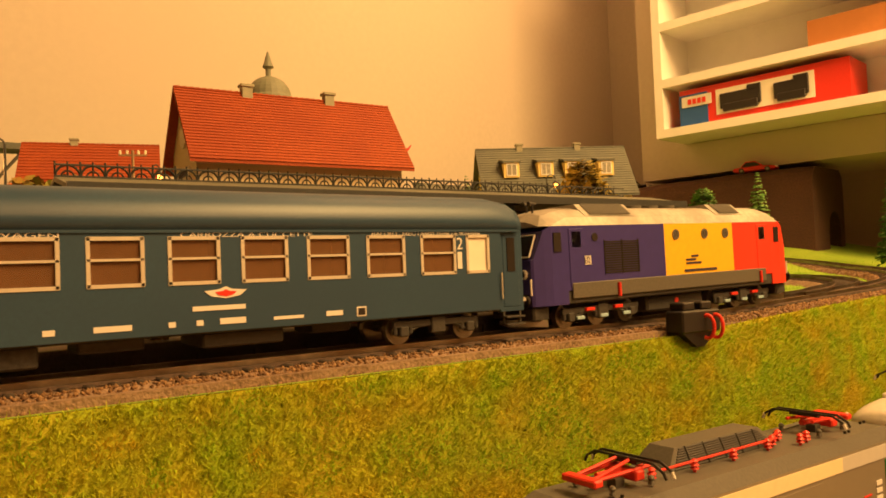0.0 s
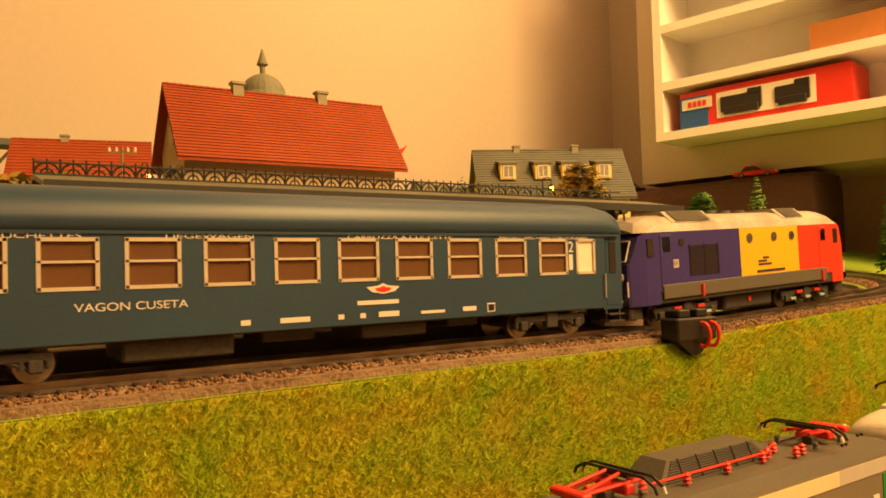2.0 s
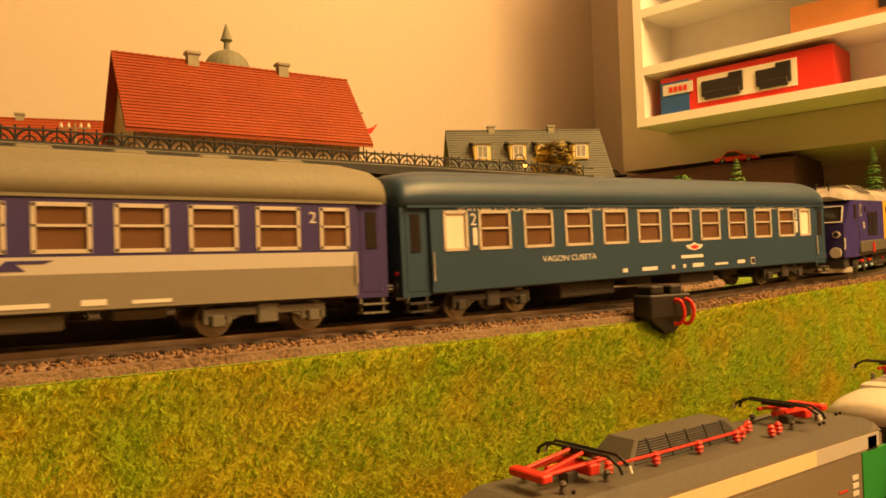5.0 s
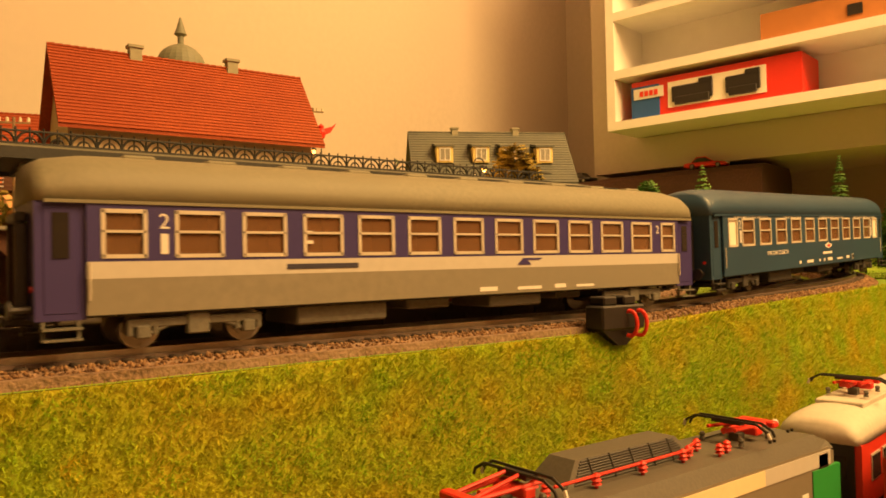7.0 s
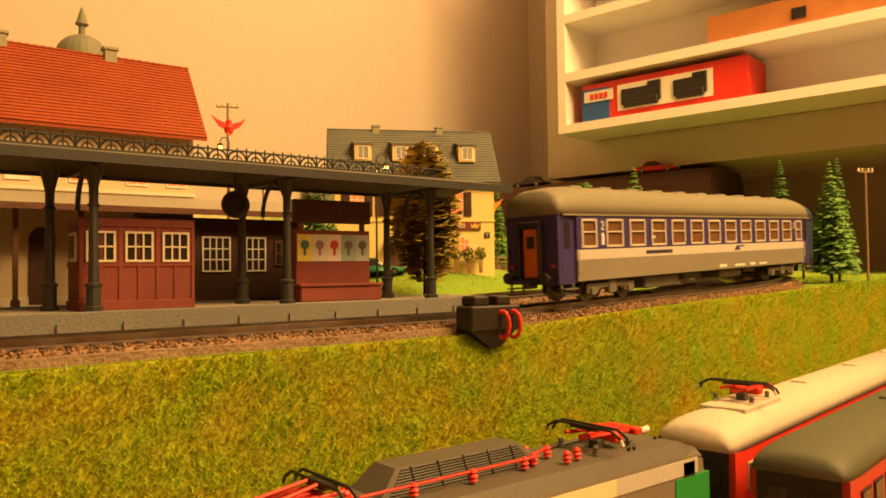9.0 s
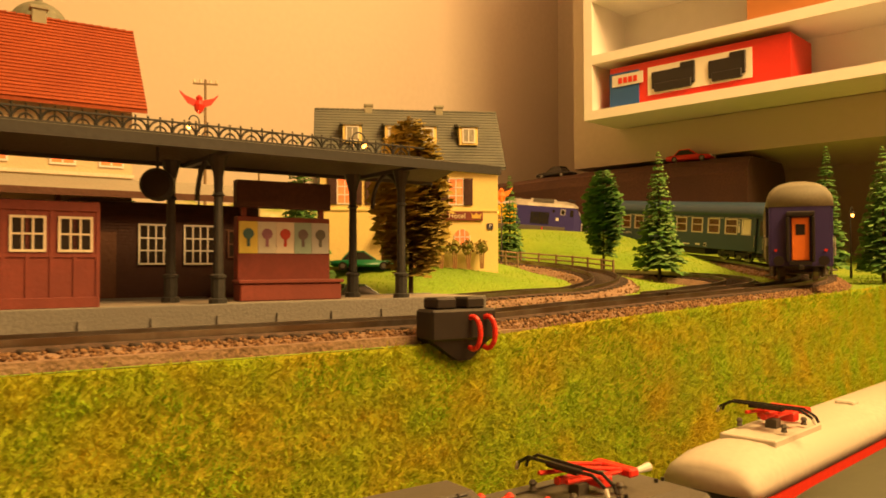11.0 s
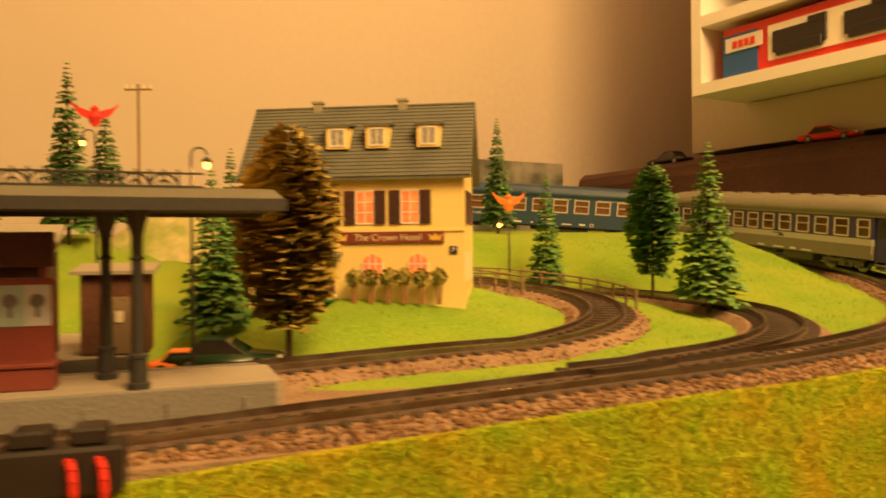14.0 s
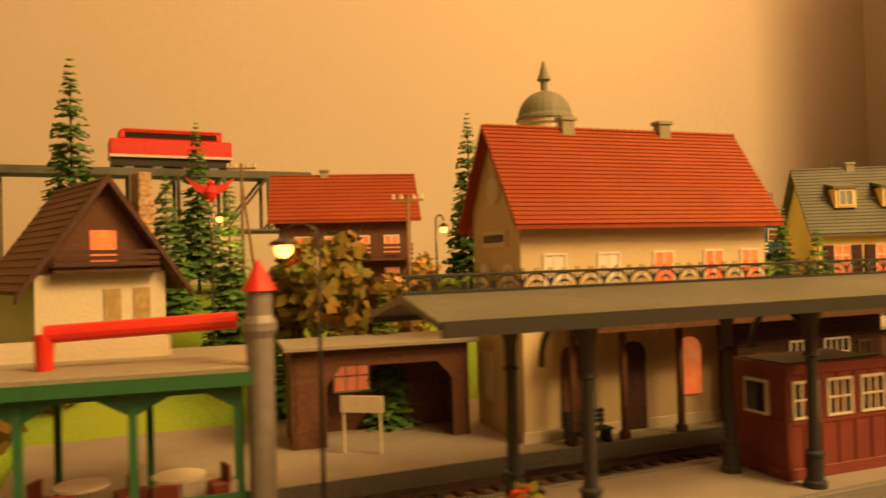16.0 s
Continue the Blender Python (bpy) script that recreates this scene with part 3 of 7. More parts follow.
def coach(name, label, length, wins, win_w, win_z, frosted, mats, lower_bands, vents, words):
    """A passenger coach about its middle at the rail head: its walls have true window openings."""
    t = thing(name, label, "railway coach")
    L, hw, z0, zg, zr = length / 2, 0.0163, 0.0102, 0.0402, 0.0540
    body, roof_m, frame_m, inside_m, bog_m = mats
    wz0, wz1 = win_z
    xs = sorted(wins)
    for y in (-1, 1):
        b = B()
        yo, yi = y * hw, y * (hw - 0.0009)
        ya, yb = min(yo, yi), max(yo, yi)
        zs = [z0] + [q[0] for q in lower_bands[1:]] + [wz0]
        for k in range(len(zs) - 1):
            cube(b, -L + 0.0115, L - 0.0115, ya, yb, zs[k], zs[k + 1], lower_bands[k][1])
        top = lower_bands[-1][1]
        cube(b, -L + 0.0115, L - 0.0115, ya, yb, wz1, zg, top)
        edge = -L + 0.0115
        for x, w in xs:
            cube(b, edge, x - w / 2, ya, yb, wz0, wz1, top)
            edge = x + w / 2
        cube(b, edge, L - 0.0115, ya, yb, wz0, wz1, top)
        for e in (-1, 1):
            # the drawn-in door bays
            xa, xb = sorted((e * L, e * (L - 0.0115)))
            cube(b, xa, xb, min(y * (hw - 0.0013), y * (hw - 0.0022)), max(y * (hw - 0.0013), y * (hw - 0.0022)), z0 - 0.001, zg, top)
        side = part("side_wall", b, body, t)
        for x, w in xs:
            yy = y * (hw + 0.00025)
            fr = B()
            m = 0.0009
            d0, d1 = min(y * (hw - 0.0004), yy), max(y * (hw - 0.0004), yy)
            cube(fr, x - w / 2 - m * 0.2, x - w / 2 + m, d0, d1, wz0, wz1)
            cube(fr, x + w / 2 - m, x + w / 2 + m * 0.2, d0, d1, wz0, wz1)
            cube(fr, x - w / 2, x + w / 2, d0, d1, wz0 - m * 0.2, wz0 + m)
            cube(fr, x - w / 2, x + w / 2, d0, d1, wz1 - m, wz1 + m * 0.2)
            if x not in frosted:
                cube(fr, x - w / 2, x + w / 2, d0, d1, wz0 + (wz1 - wz0) * 0.52, wz0 + (wz1 - wz0) * 0.52 + 0.0007)
            wf = part("window_frame", fr, frame_m, t)
            p = box("pane", x - w / 2, x + w / 2, min(y * (hw - 0.0008), y * (hw - 0.0005)), max(y * (hw - 0.0008), y * (hw - 0.0005)), wz0, wz1, M_FROST if x in frosted else M_PANE, wf)
            p.visible_shadow = x in frosted
        for e in (-1, 1):
            dx = e * (L - 0.0058)
            d = B()
            yd = y * (hw - 0.0011)
            cube(d, dx - 0.0041, dx + 0.0041, min(yd, yd - y * 0.0008), max(yd, yd - y * 0.0008), z0 + 0.0005, zg - 0.0015, 0, 0.0004)
            door = part("door", d, body[lower_bands[-1][1]] if isinstance(body, list) else body, t)
            box("door_window", dx - 0.0019, dx + 0.0019, min(yd + y * 0.0003, yd), max(yd + y * 0.0003, yd), wz0, wz1 - 0.001, M_GLASSD, door)
            h = B()
            hx = e * (L - 0.0120)
            tube(h, (hx, y * (hw + 0.0008), z0 + 0.004), (hx, y * (hw + 0.0008), z0 + 0.014), 0.00028, seg=6)
            part("handrail", h, M_FRAMEW, t)
            s_ = B()
            for zz in (0.0040, 0.0068):
                cube(s_, dx - 0.0045, dx + 0.0045, y * 0.0150 - 0.0022, y * 0.0150 + 0.0022, zz, zz + 0.0006)
            for k in (-0.0040, 0.0040):
                cube(s_, dx + k - 0.0004, dx + k + 0.0004, y * 0.0145 - 0.0004, y * 0.0145 + 0.0004, 0.0040, 0.0105)
            part_each("step", s_, bog_m, t)
    # ends with gangways
    for e in (-1, 1):
        b = B()
        xa, xb = sorted((e * (L - 0.0010), e * L))
        cube(b, xa, xb, -hw + 0.0022, hw - 0.0022, z0 - 0.001, zg + 0.004, 0, 0.0002)
        end = part("end_wall", b, body[lower_bands[-1][1]] if isinstance(body, list) else body, t)
        g = B()
        xg, xh = sorted((e * L, e * (L + 0.0030)))
        cube(g, xg, xh, -0.0068, -0.0052, 0.0115, 0.0350, 0, 0.0004)
        cube(g, xg, xh, 0.0052, 0.0068, 0.0115, 0.0350, 0, 0.0004)
        cube(g, xg, xh, -0.0068, 0.0068, 0.0350, 0.0378, 0, 0.0006)
        cube(g, xg, xh, -0.0052, 0.0052, 0.0100, 0.0118)
        part("gangway", g, M_BLACK, end)
        dd = B()
        cube(dd, *sorted((e * (L + 0.0002), e * (L + 0.0008))), -0.0042, 0.0042, 0.0122, 0.0345, 0, 0.0003)
        door = part("end_door", dd, M_ORANGE if vents else M_DKGREY, end, "orange end door" if vents else "")
        box("end_pane", *sorted((e * (L + 0.0007), e * (L + 0.0010))), -0.0022, 0.0022, 0.0255, 0.0310, M_GLASSD, door)
        for y in (-0.0105, 0.0105):
            bu = B()
            tube(bu, (e * (L - 0.001), y, 0.0122), (e * (L + 0.0045), y, 0.0122), 0.0011)
            tube(bu, (e * (L + 0.0045), y, 0.0122), (e * (L + 0.0053), y, 0.0122), 0.0026, seg=14)
            part("buffer", bu, M_BLACK, t)
            la = B()
            tube(la, (e * (L - 0.0002), y * 1.12, 0.0175), (e * (L + 0.0005), y * 1.12, 0.0175), 0.0008, seg=10)
            part("tail_lamp", la, M_RED, t)
        hk = B()
        cube(hk, *sorted((e * (L - 0.002), e * (L + 0.0050))), -0.0012, 0.0012, 0.0075, 0.0100, 0, 0.0004)
        part("coupler", hk, M_BLACK, t)
    r = B()
    rings = [roof_ring(-L - 0.0002, hw - 0.0012, zg, zr - 0.0034), roof_ring(-L + 0.003, hw - 0.0004, zg, zr - 0.0016), roof_ring(-L + 0.012, hw + 0.0002, zg, zr - 0.0002), roof_ring(-L + 0.020, hw + 0.0002, zg, zr)]
    rings += [[(-p[0], p[1], p[2]) for p in q] for q in rings[::-1]]
    loft(r, rings)
    bmesh.ops.recalc_face_normals(r, faces=r.faces)
    part("roof", r, roof_m, t, smooth=True)
    gt = B()
    for y in (-1, 1):
        cube(gt, -L + 0.002, L - 0.002, min(y * hw, y * (hw + 0.0005)), max(y * hw, y * (hw + 0.0005)), zg - 0.0005, zg + 0.0004)
    part("gutter", gt, roof_m, t)
    for x in vents:
        b = B()
        cube(b, x - 0.0045, x + 0.0045, -0.0050, 0.0050, zr - 0.0012, zr + 0.0008, 0, 0.0007)
        part("roof_vent", b, roof_m, t)
    if not vents:
        for x in (-L + 0.030, L - 0.030):
            b = B()
            for k in range(5):
                cube(b, x - 0.005 + 0.0022 * k, x - 0.0036 + 0.0022 * k, -0.0125, -0.0105, zr - 0.0055, zr - 0.0040)
            part("roof_louvre", b, roof_m, t)
    fl = B()
    cube(fl, -L + 0.003, L - 0.003, -hw + 0.002, hw - 0.002, 0.0095, 0.0118)
    part("floor_frame", fl, M_DKGREY, t)
    cw = B()
    cube(cw, -L + 0.02, L - 0.02, 0.0005, 0.0012, 0.0118, zg)
    cube(cw, -L + 0.02, L - 0.02, -0.0130, -0.0030, 0.0118, 0.0215)
    for x, w in xs:
        cube(cw, x + w * 0.62, x + w * 0.68, -0.0145, 0.0012, 0.0118, zg)
    part("compartment_wall", cw, inside_m, t)
    for x in (-L + 0.040, L - 0.040):
        bogie(t, x, 0.0145, bog_m, (-0.0145, 0.0145))
    for x0, x1, zz, yy in ((-0.062, -0.030, 0.0035, 0.0120), (-0.020, -0.002, 0.0060, 0.0090), (0.014, 0.040, 0.0050, 0.0120), (0.052, 0.066, 0.0065, 0.0080)):
        b = B()
        cube(b, x0, x1, -yy, yy, zz, 0.0096, 0, 0.0006)
        part("underfloor_box", b, bog_m, t)
    for text, x, z, size, width in words:
        for y in (-1, 1):
            m = pose(x * -y, y * (hw + 0.00012), z, 90, 0, 0) if y < 0 else pose(x * -y, y * (hw + 0.00012), z, 90, 0, 180)
            lettering("lettering", text, size, M_INKD if text == "VAGON CUSETA " else M_INK, t, m, width)
    return t, hw


def bars(t, hw, rows, material):
    """Small unreadable print as plain bars: x, z, width, height."""
    for y in (-1, 1):
        b = B()
        for x, z, w, h in rows:
            cube(b, -y * x - w / 2, -y * x + w / 2, min(y * hw, y * (hw + 0.0002)), max(y * hw, y * (hw + 0.0002)), z, z + h)
        part_each("small_print", b, material, t)


c1w = [(-0.1385 + 0.0225, 0.0105)] + [(-0.1385 + 0.0405 + 0.0218 * k, 0.0150) for k in range(10)] + [(0.1385 - 0.0225, 0.0105)]
COACH1, HW = coach("couchette_coach", "teal-blue couchette coach with pale window frames, half-lit", 0.277, c1w, 0.0150, (0.0245, 0.0385),
                   (c1w[0][0], c1w[-1][0]), (M_COACH, M_COACH, M_FRAMEW, M_INTER, M_DKGREY), [(0.0102, 0)], (),
                   [("2", -0.1385 + 0.0305, 0.0352, 0.0062, 0), ("2", 0.1385 - 0.0308, 0.0352, 0.0062, 0), ("VAGON CUSETA", -0.060, 0.0196, 0.0032, 0.030),
                    ("VOITURE COUCHETTES", -0.094, 0.03905, 0.0020, 0.042), ("LIEGEWAGEN", -0.038, 0.03905, 0.0020, 0.026), ("CARROZZA A CUCCETTE", 0.028, 0.03905, 0.0020, 0.042), ("ВАГОН С МЕСТАМИ ДЛЯ ЛЕЖАНИЯ", 0.094, 0.03905, 0.0020, 0.046)])
bars(COACH1, HW, [(0.018, 0.0165, 0.016, 0.0014), (-0.012, 0.0122, 0.010, 0.0016), (-0.028, 0.0122, 0.003, 0.0016), (0.004, 0.0122, 0.002, 0.0016), (0.012, 0.0122, 0.002, 0.0016), (0.022, 0.0122, 0.008, 0.0018), (0.040, 0.0124, 0.010, 0.0010), (0.056, 0.0124, 0.006, 0.0016), (-0.1075, 0.0262, 0.002, 0.0062), (0.1075, 0.0262, 0.002, 0.0062)], M_INK)


def emblem(t, x, z, hw):
    for y in (-1, 1):
        b = B()
        pts = [(-0.0065, 0.0010), (-0.002, 0.0014), (0, 0.0022), (0.002, 0.0014), (0.0065, 0.0010), (0.0045, -0.0006), (0, -0.0014), (-0.0045, -0.0006)]
        prism(b, [(-y * x + u, z + v) for u, v in pts], "y", *sorted((y * hw, y * (hw + 0.00022))))
        e = part("emblem", b, M_INK, t)
        b = B()
        prism(b, [(-y * x + u * 0.5, z + v * 0.6) for u, v in pts], "y", *sorted((y * hw, y * (hw + 0.00034))))
        part("emblem_centre", b, M_RED, e)


emblem(COACH1, 0.020, 0.0213, HW)
for y_ in (-1, 1):
    b = B()
    cube(b, -y_ * 0.066 - 0.0018, -y_ * 0.066 + 0.0018, *sorted((y_ * HW, y_ * (HW + 0.0002))), 0.0115, 0.0148)
    plate = part("socket_plate", b, M_INK, COACH1)
    box("socket", -y_ * 0.066 - 0.0013, -y_ * 0.066 + 0.0013, *sorted((y_ * HW, y_ * (HW + 0.0004))), 0.0120, 0.0143, M_BLACK, plate)

c2w = [(-0.1325 + 0.0205, 0.0110)] + [(-0.1325 + 0.0400 + 0.0188 * k, 0.0132) for k in range(11)] + [(0.1325 - 0.0190, 0.0095)]
COACH2, HW = coach("striped_coach", "violet-blue and grey couchette coach with a pale band", 0.265, c2w, 0.0132, (0.0253, 0.0382),
                   (), ([M_NAVY, M_LGREY, M_MGREY], M_LROOF, M_FRAMEW, M_INTERL, M_UGREY), [(0.0102, 2), (0.0198, 1), (0.0243, 0)],
                   [-0.105 + 0.0233 * k for k in range(10)],
                   [("2", -0.1325 + 0.0305, 0.0350, 0.0060, 0), ("2", 0.1325 - 0.0262, 0.0350, 0.0050, 0)])
bars(COACH2, HW, [(-0.055, 0.0212, 0.024, 0.0016)], M_INKD)
bars(COACH2, HW, [(-0.1325 + 0.0305, 0.0262, 0.0020, 0.0056), (0.010, 0.0113, 0.008, 0.0016), (0.030, 0.0113, 0.012, 0.0012), (0.046, 0.0113, 0.006, 0.0016), (0.060, 0.0113, 0.010, 0.0010), (-0.060, 0.0290, 0.0030, 0.0010), (-0.060, 0.0320, 0.0030, 0.0010)], M_INK)
for y_ in (-1, 1):
    b = B()
    prism(b, [(-y_ * 0.030 + u, 0.0208 + v) for u, v in ((-0.006, 0), (-0.003, 0.0026), (0.007, 0.0026), (0.005, 0.0018), (-0.001, 0.0018), (0.001, 0))], "y", *sorted((y_ * HW, y_ * (HW + 0.0002))))
    part("logo", b, M_NAVY, COACH2)


def locomotive():
    """A diesel locomotive in three colour blocks, about its middle at the rail head; it runs towards +x."""
    t = thing("diesel_locomotive", "diesel locomotive in blue, yellow and red blocks with a silver roof", "locomotive")
    L, hw = 0.089, 0.0168
    zb, zs, zt, zr = 0.0150, 0.0160, 0.0425, 0.0505

    def ring(x, w, top, lean=0.0):
        return [(x + lean * 0, -w, zs), (x, -w, top), (x, w, top), (x + lean * 0, w, zs)]
    # colour blocks of the body, the ends with raked cab fronts
    for name, x0, x1, m in (("blue_body", -0.072, -0.011, M_LOCOB), ("yellow_body", -0.011, 0.040, M_LOCOY), ("red_body", 0.040, 0.072, M_LOCOR)):
        b = B()
        cube(b, x0, x1, -hw, hw, zs, zt, 0, 0.0)
        part(name, b, m, t)
    for e, m in ((-1, M_LOCOB), (1, M_LOCOR)):
        b = B()
        rings = []
        for x, w, z1 in ((0.072, hw, zt), (0.080, hw - 0.0002, zt), (0.0835, hw - 0.0010, 0.0405), (0.0880, hw - 0.0024, 0.0295), (0.0890, hw - 0.0032, 0.0290)):
            rings.append([(e * x, -w, 0.0105), (e * x, -w, z1), (e * x, w, z1), (e * x, w, 0.0105)])
        loft(b, rings)
        bmesh.ops.recalc_face_normals(b, faces=b.faces)
        cab = part("cab", b, m, t, "cab with a raked windscreen")
        for y in (-1, 1):
            w = B()
            pts = [(0.0842, 0.0392), (0.0878, 0.0304)]
            ya, yb = sorted((y * 0.0012, y * 0.0125))
            loft(w, [[(e * (pts[0][0] + 0.0006), ya, pts[0][1]), (e * (pts[0][0] + 0.0006), yb, pts[0][1]), (e * (pts[1][0] + 0.0006), yb, pts[1][1]), (e * (pts[1][0] + 0.0006), ya, pts[1][1])],
                     [(e * (pts[0][0] - 0.0006), ya, pts[0][1]), (e * (pts[0][0] - 0.0006), yb, pts[0][1]), (e * (pts[1][0] - 0.0006), yb, pts[1][1]), (e * (pts[1][0] - 0.0006), ya, pts[1][1])]])
            bmesh.ops.recalc_face_normals(w, faces=w.faces)
            ws = part("windscreen", w, M_GLASSD, cab)
            f = B()
            q = [(pts[0][0] + 0.0008, pts[0][1]), (pts[1][0] + 0.0008, pts[1][1])]
            for a_, b_ in (((q[0][0], ya, q[0][1]), (q[0][0], yb, q[0][1])), ((q[1][0], ya, q[1][1]), (q[1][0], yb, q[1][1])), ((q[0][0], ya, q[0][1]), (q[1][0], ya, q[1][1])), ((q[0][0], yb, q[0][1]), (q[1][0], yb, q[1][1]))):
                tube(f, (e * a_[0], a_[1], a_[2]), (e * b_[0], b_[1], b_[2]), 0.0004, seg=6)
            part("screen_frame", f, M_INK, ws)
            hl = B()
            tube(hl, (e * 0.0880, y * 0.0098, 0.0235), (e * 0.0902, y * 0.0098, 0.0235), 0.0020, seg=14)
            lamp = part("headlight", hl, M_INK, cab)
            hl = B()
            tube(hl, (e * 0.0900, y * 0.0098, 0.0235), (e * 0.0906, y * 0.0098, 0.0235), 0.0013, seg=12)
            part("lens", hl, M_GLASSD, lamp)
            bf = B()
            tube(bf, (e * 0.0880, y * 0.0102, 0.0135), (e * 0.0935, y * 0.0102, 0.0135), 0.0014)
            tube(bf, (e * 0.0935, y * 0.0102, 0.0135), (e * 0.0943, y * 0.0102, 0.0135), 0.0030, seg=16)
            part("buffer", bf, M_INK if e < 0 else M_BLACK, t)
            hr = B()
            tube(hr, (e * 0.0896, y * 0.0140, 0.0150), (e * 0.0896, y * 0.0140, 0.0215), 0.0004, seg=6)
            part("handrail", hr, M_INK, cab)
        sk = B()
        cube(sk, *sorted((e * 0.0800, e * 0.0885)), -0.0135, 0.0135, 0.0045, 0.0105, 0, 0.0008)
        part("pilot_skirt", sk, M_DKGREY, t)
        pl = B()
        loft(pl, [[(e * 0.083, -0.0155, 0.0022), (e * 0.0905, 0, 0.0022), (e * 0.083, 0.0155, 0.0022), (e * 0.0845, 0, 0.0022)], [(e * 0.083, -0.0155, 0.0050), (e * 0.0905, 0, 0.0050), (e * 0.083, 0.0155, 0.0050), (e * 0.0845, 0, 0.0050)]])
        bmesh.ops.recalc_face_normals(pl, faces=pl.faces)
        part("snow_plough", pl, M_INK, t, "pale edged snow plough")
    # frame below the colour blocks
    b = B()
    cube(b, -0.076, 0.076, -hw + 0.0005, hw - 0.0005, 0.0105, zs, 0, 0.0005)
    part("main_frame", b, M_DKGREY, t)
    b = B()
    for y in (-1, 1):
        cube(b, -0.070, 0.066, *sorted((y * hw, y * (hw + 0.0006))), zs - 0.0035, zs + 0.0030, 0, 0.0003)
    part("walkway_panel", b, M_FGREY, t)
    # silver roof
    prof = [(-hw, zt), (-hw + 0.0018, zt + 0.0035), (-hw + 0.0060, zr - 0.0012), (-0.006, zr), (0.006, zr), (hw - 0.0060, zr - 0.0012), (hw - 0.0018, zt + 0.0035), (hw, zt)]
    b = B()
    rings = []
    for x, k, dz in ((-0.0842, 0.93, -0.0055), (-0.080, 0.98, -0.0022), (-0.070, 1.0, 0), (0.070, 1.0, 0), (0.080, 0.98, -0.0022), (0.0842, 0.93, -0.0055)):
        rings.append([(x, u * k, zt + max(0, (v - zt + dz)) if v > zt else v) for u, v in prof])
    loft(b, rings)
    bmesh.ops.recalc_face_normals(b, faces=b.faces)
    roof = part("roof", b, M_SILVER, t, "weathered silver roof")
    for x0, x1 in ((-0.055, -0.030), (0.034, 0.050)):
        b = B()
        prism(b, [(-0.0145, zt + 0.0042), (-0.0080, zr + 0.0016), (0.0080, zr + 0.0016), (0.0145, zt + 0.0042)], "x", x0 - 0.003, x1 + 0.003)
        hatch = part("roof_hatch", b, M_SILVER, t)
        for y in (-1, 1):
            g = B()
            for k in range(9):
                q = k / 9
                yy, zz = y * (0.0142 - 0.0060 * q), zt + 0.0047 + (zr + 0.0016 - zt - 0.0047) * q
                tube(g, (x0, yy, zz + 0.0004), (x1, yy, zz + 0.0004), 0.00030, seg=4)
            part("grille", g, M_FGREY, hatch)
    for x in (-0.012, 0.000, 0.012):
        b = B()
        tube(b, (x, 0, zr), (x, 0, zr + 0.0016), 0.0042, seg=18)
        part("roof_fan", b, M_FGREY, t)
    for x, y, h in ((-0.078, -0.004, 0.003), (-0.074, 0.004, 0.0035), (0.060, -0.002, 0.002)):
        b = B()
        tube(b, (x, y, zr - 0.003), (x, y, zr + h - 0.001), 0.0005, seg=6)
        tube(b, (x - 0.002, y, zr + h - 0.001), (x + 0.002, y, zr + h - 0.001), 0.0011, 0.0006, seg=10)
        part("horn", b, M_BLACK, t)
    for y in (-1, 1):
        yy = sorted((y * hw, y * (hw + 0.0003)))
        for x in (-0.003, 0.018, 0.034):
            b = B()
            tube(b, (x, yy[0] - 0.0001, 0.0375), (x, yy[1] + 0.0002, 0.0375), 0.0024, seg=18)
            ph = part("porthole", b, M_FGREY, t)
            b = B()
            tube(b, (x, yy[0] - 0.0001, 0.0375), (x, yy[1] + 0.0004, 0.0375), 0.0018, seg=18)
            part("glass", b, M_GLASSD, ph)
        b = B()
        tube(b, (-0.0555, yy[0], 0.0375), (-0.0555, yy[1] + 0.0002, 0.0375), 0.0018, seg=16)
        part("porthole", b, M_GLASSD, t)
        g = B()
        for k in range(14):
            cube(g, -0.050, -0.0285, yy[0], yy[1] + 0.0003, 0.0220 + 0.0010 * k, 0.0220 + 0.0010 * k + 0.0006)
        for x in (-0.050, -0.0393, -0.029):
            cube(g, x - 0.0003, x + 0.0003, yy[0], yy[1] + 0.0005, 0.0218, 0.0362)
        part("air_intake", g, M_BLACK, t)
        for x, e in ((-0.0665, -1), (0.0640, 1)):
            d = B()
            cube(d, x - 0.0042, x + 0.0042, yy[0], yy[1] + 0.0001, 0.0172, 0.0412, 0, 0.0002)
            door = part("door", d, M_LOCOB if e < 0 else M_LOCOR, t)
            fr = B()
            cube(fr, x - 0.0026, x + 0.0026, yy[0], yy[1] + 0.0003, 0.0335, 0.0400)
            w = part("window_frame", fr, M_INK, door)
            wb = B()
            cube(wb, x - 0.0020, x + 0.0020, yy[0], yy[1] + 0.0005, 0.0341, 0.0394)
            part("pane", wb, M_GLASSD, door)
            cw = B()
            cube(cw, e * 0.0770 - 0.0020, e * 0.0770 + 0.0020, yy[0], yy[1] + 0.0002, 0.0320, 0.0398)
            part("cab_window", cw, M_GLASSD, t)
        lg = B()
        for u, w_, z_ in ((0.009, 0.011, 0.0236), (0.007, 0.007, 0.0252), (0.010, 0.005, 0.0268)):
            cube(lg, u - w_ / 2, u + w_ / 2, yy[0], yy[1] + 0.0001, z_, z_ + 0.0009)
        part("logo", lg, M_INKD, t)
        sp = B()
        cube(sp, 0.002, 0.026, yy[0], yy[1] + 0.0001, 0.0200, 0.0212)
        cube(sp, -0.0625, -0.0590, yy[0], yy[1] + 0.0001, 0.0265, 0.0295)
        part_each("small_print", sp, M_INKD, t)
        sp = B()
        cube(sp, -0.062, -0.0585, yy[0], yy[1] + 0.0002, 0.0262, 0.0298)
        part("running_number", sp, M_INK, t)
        pp = B()
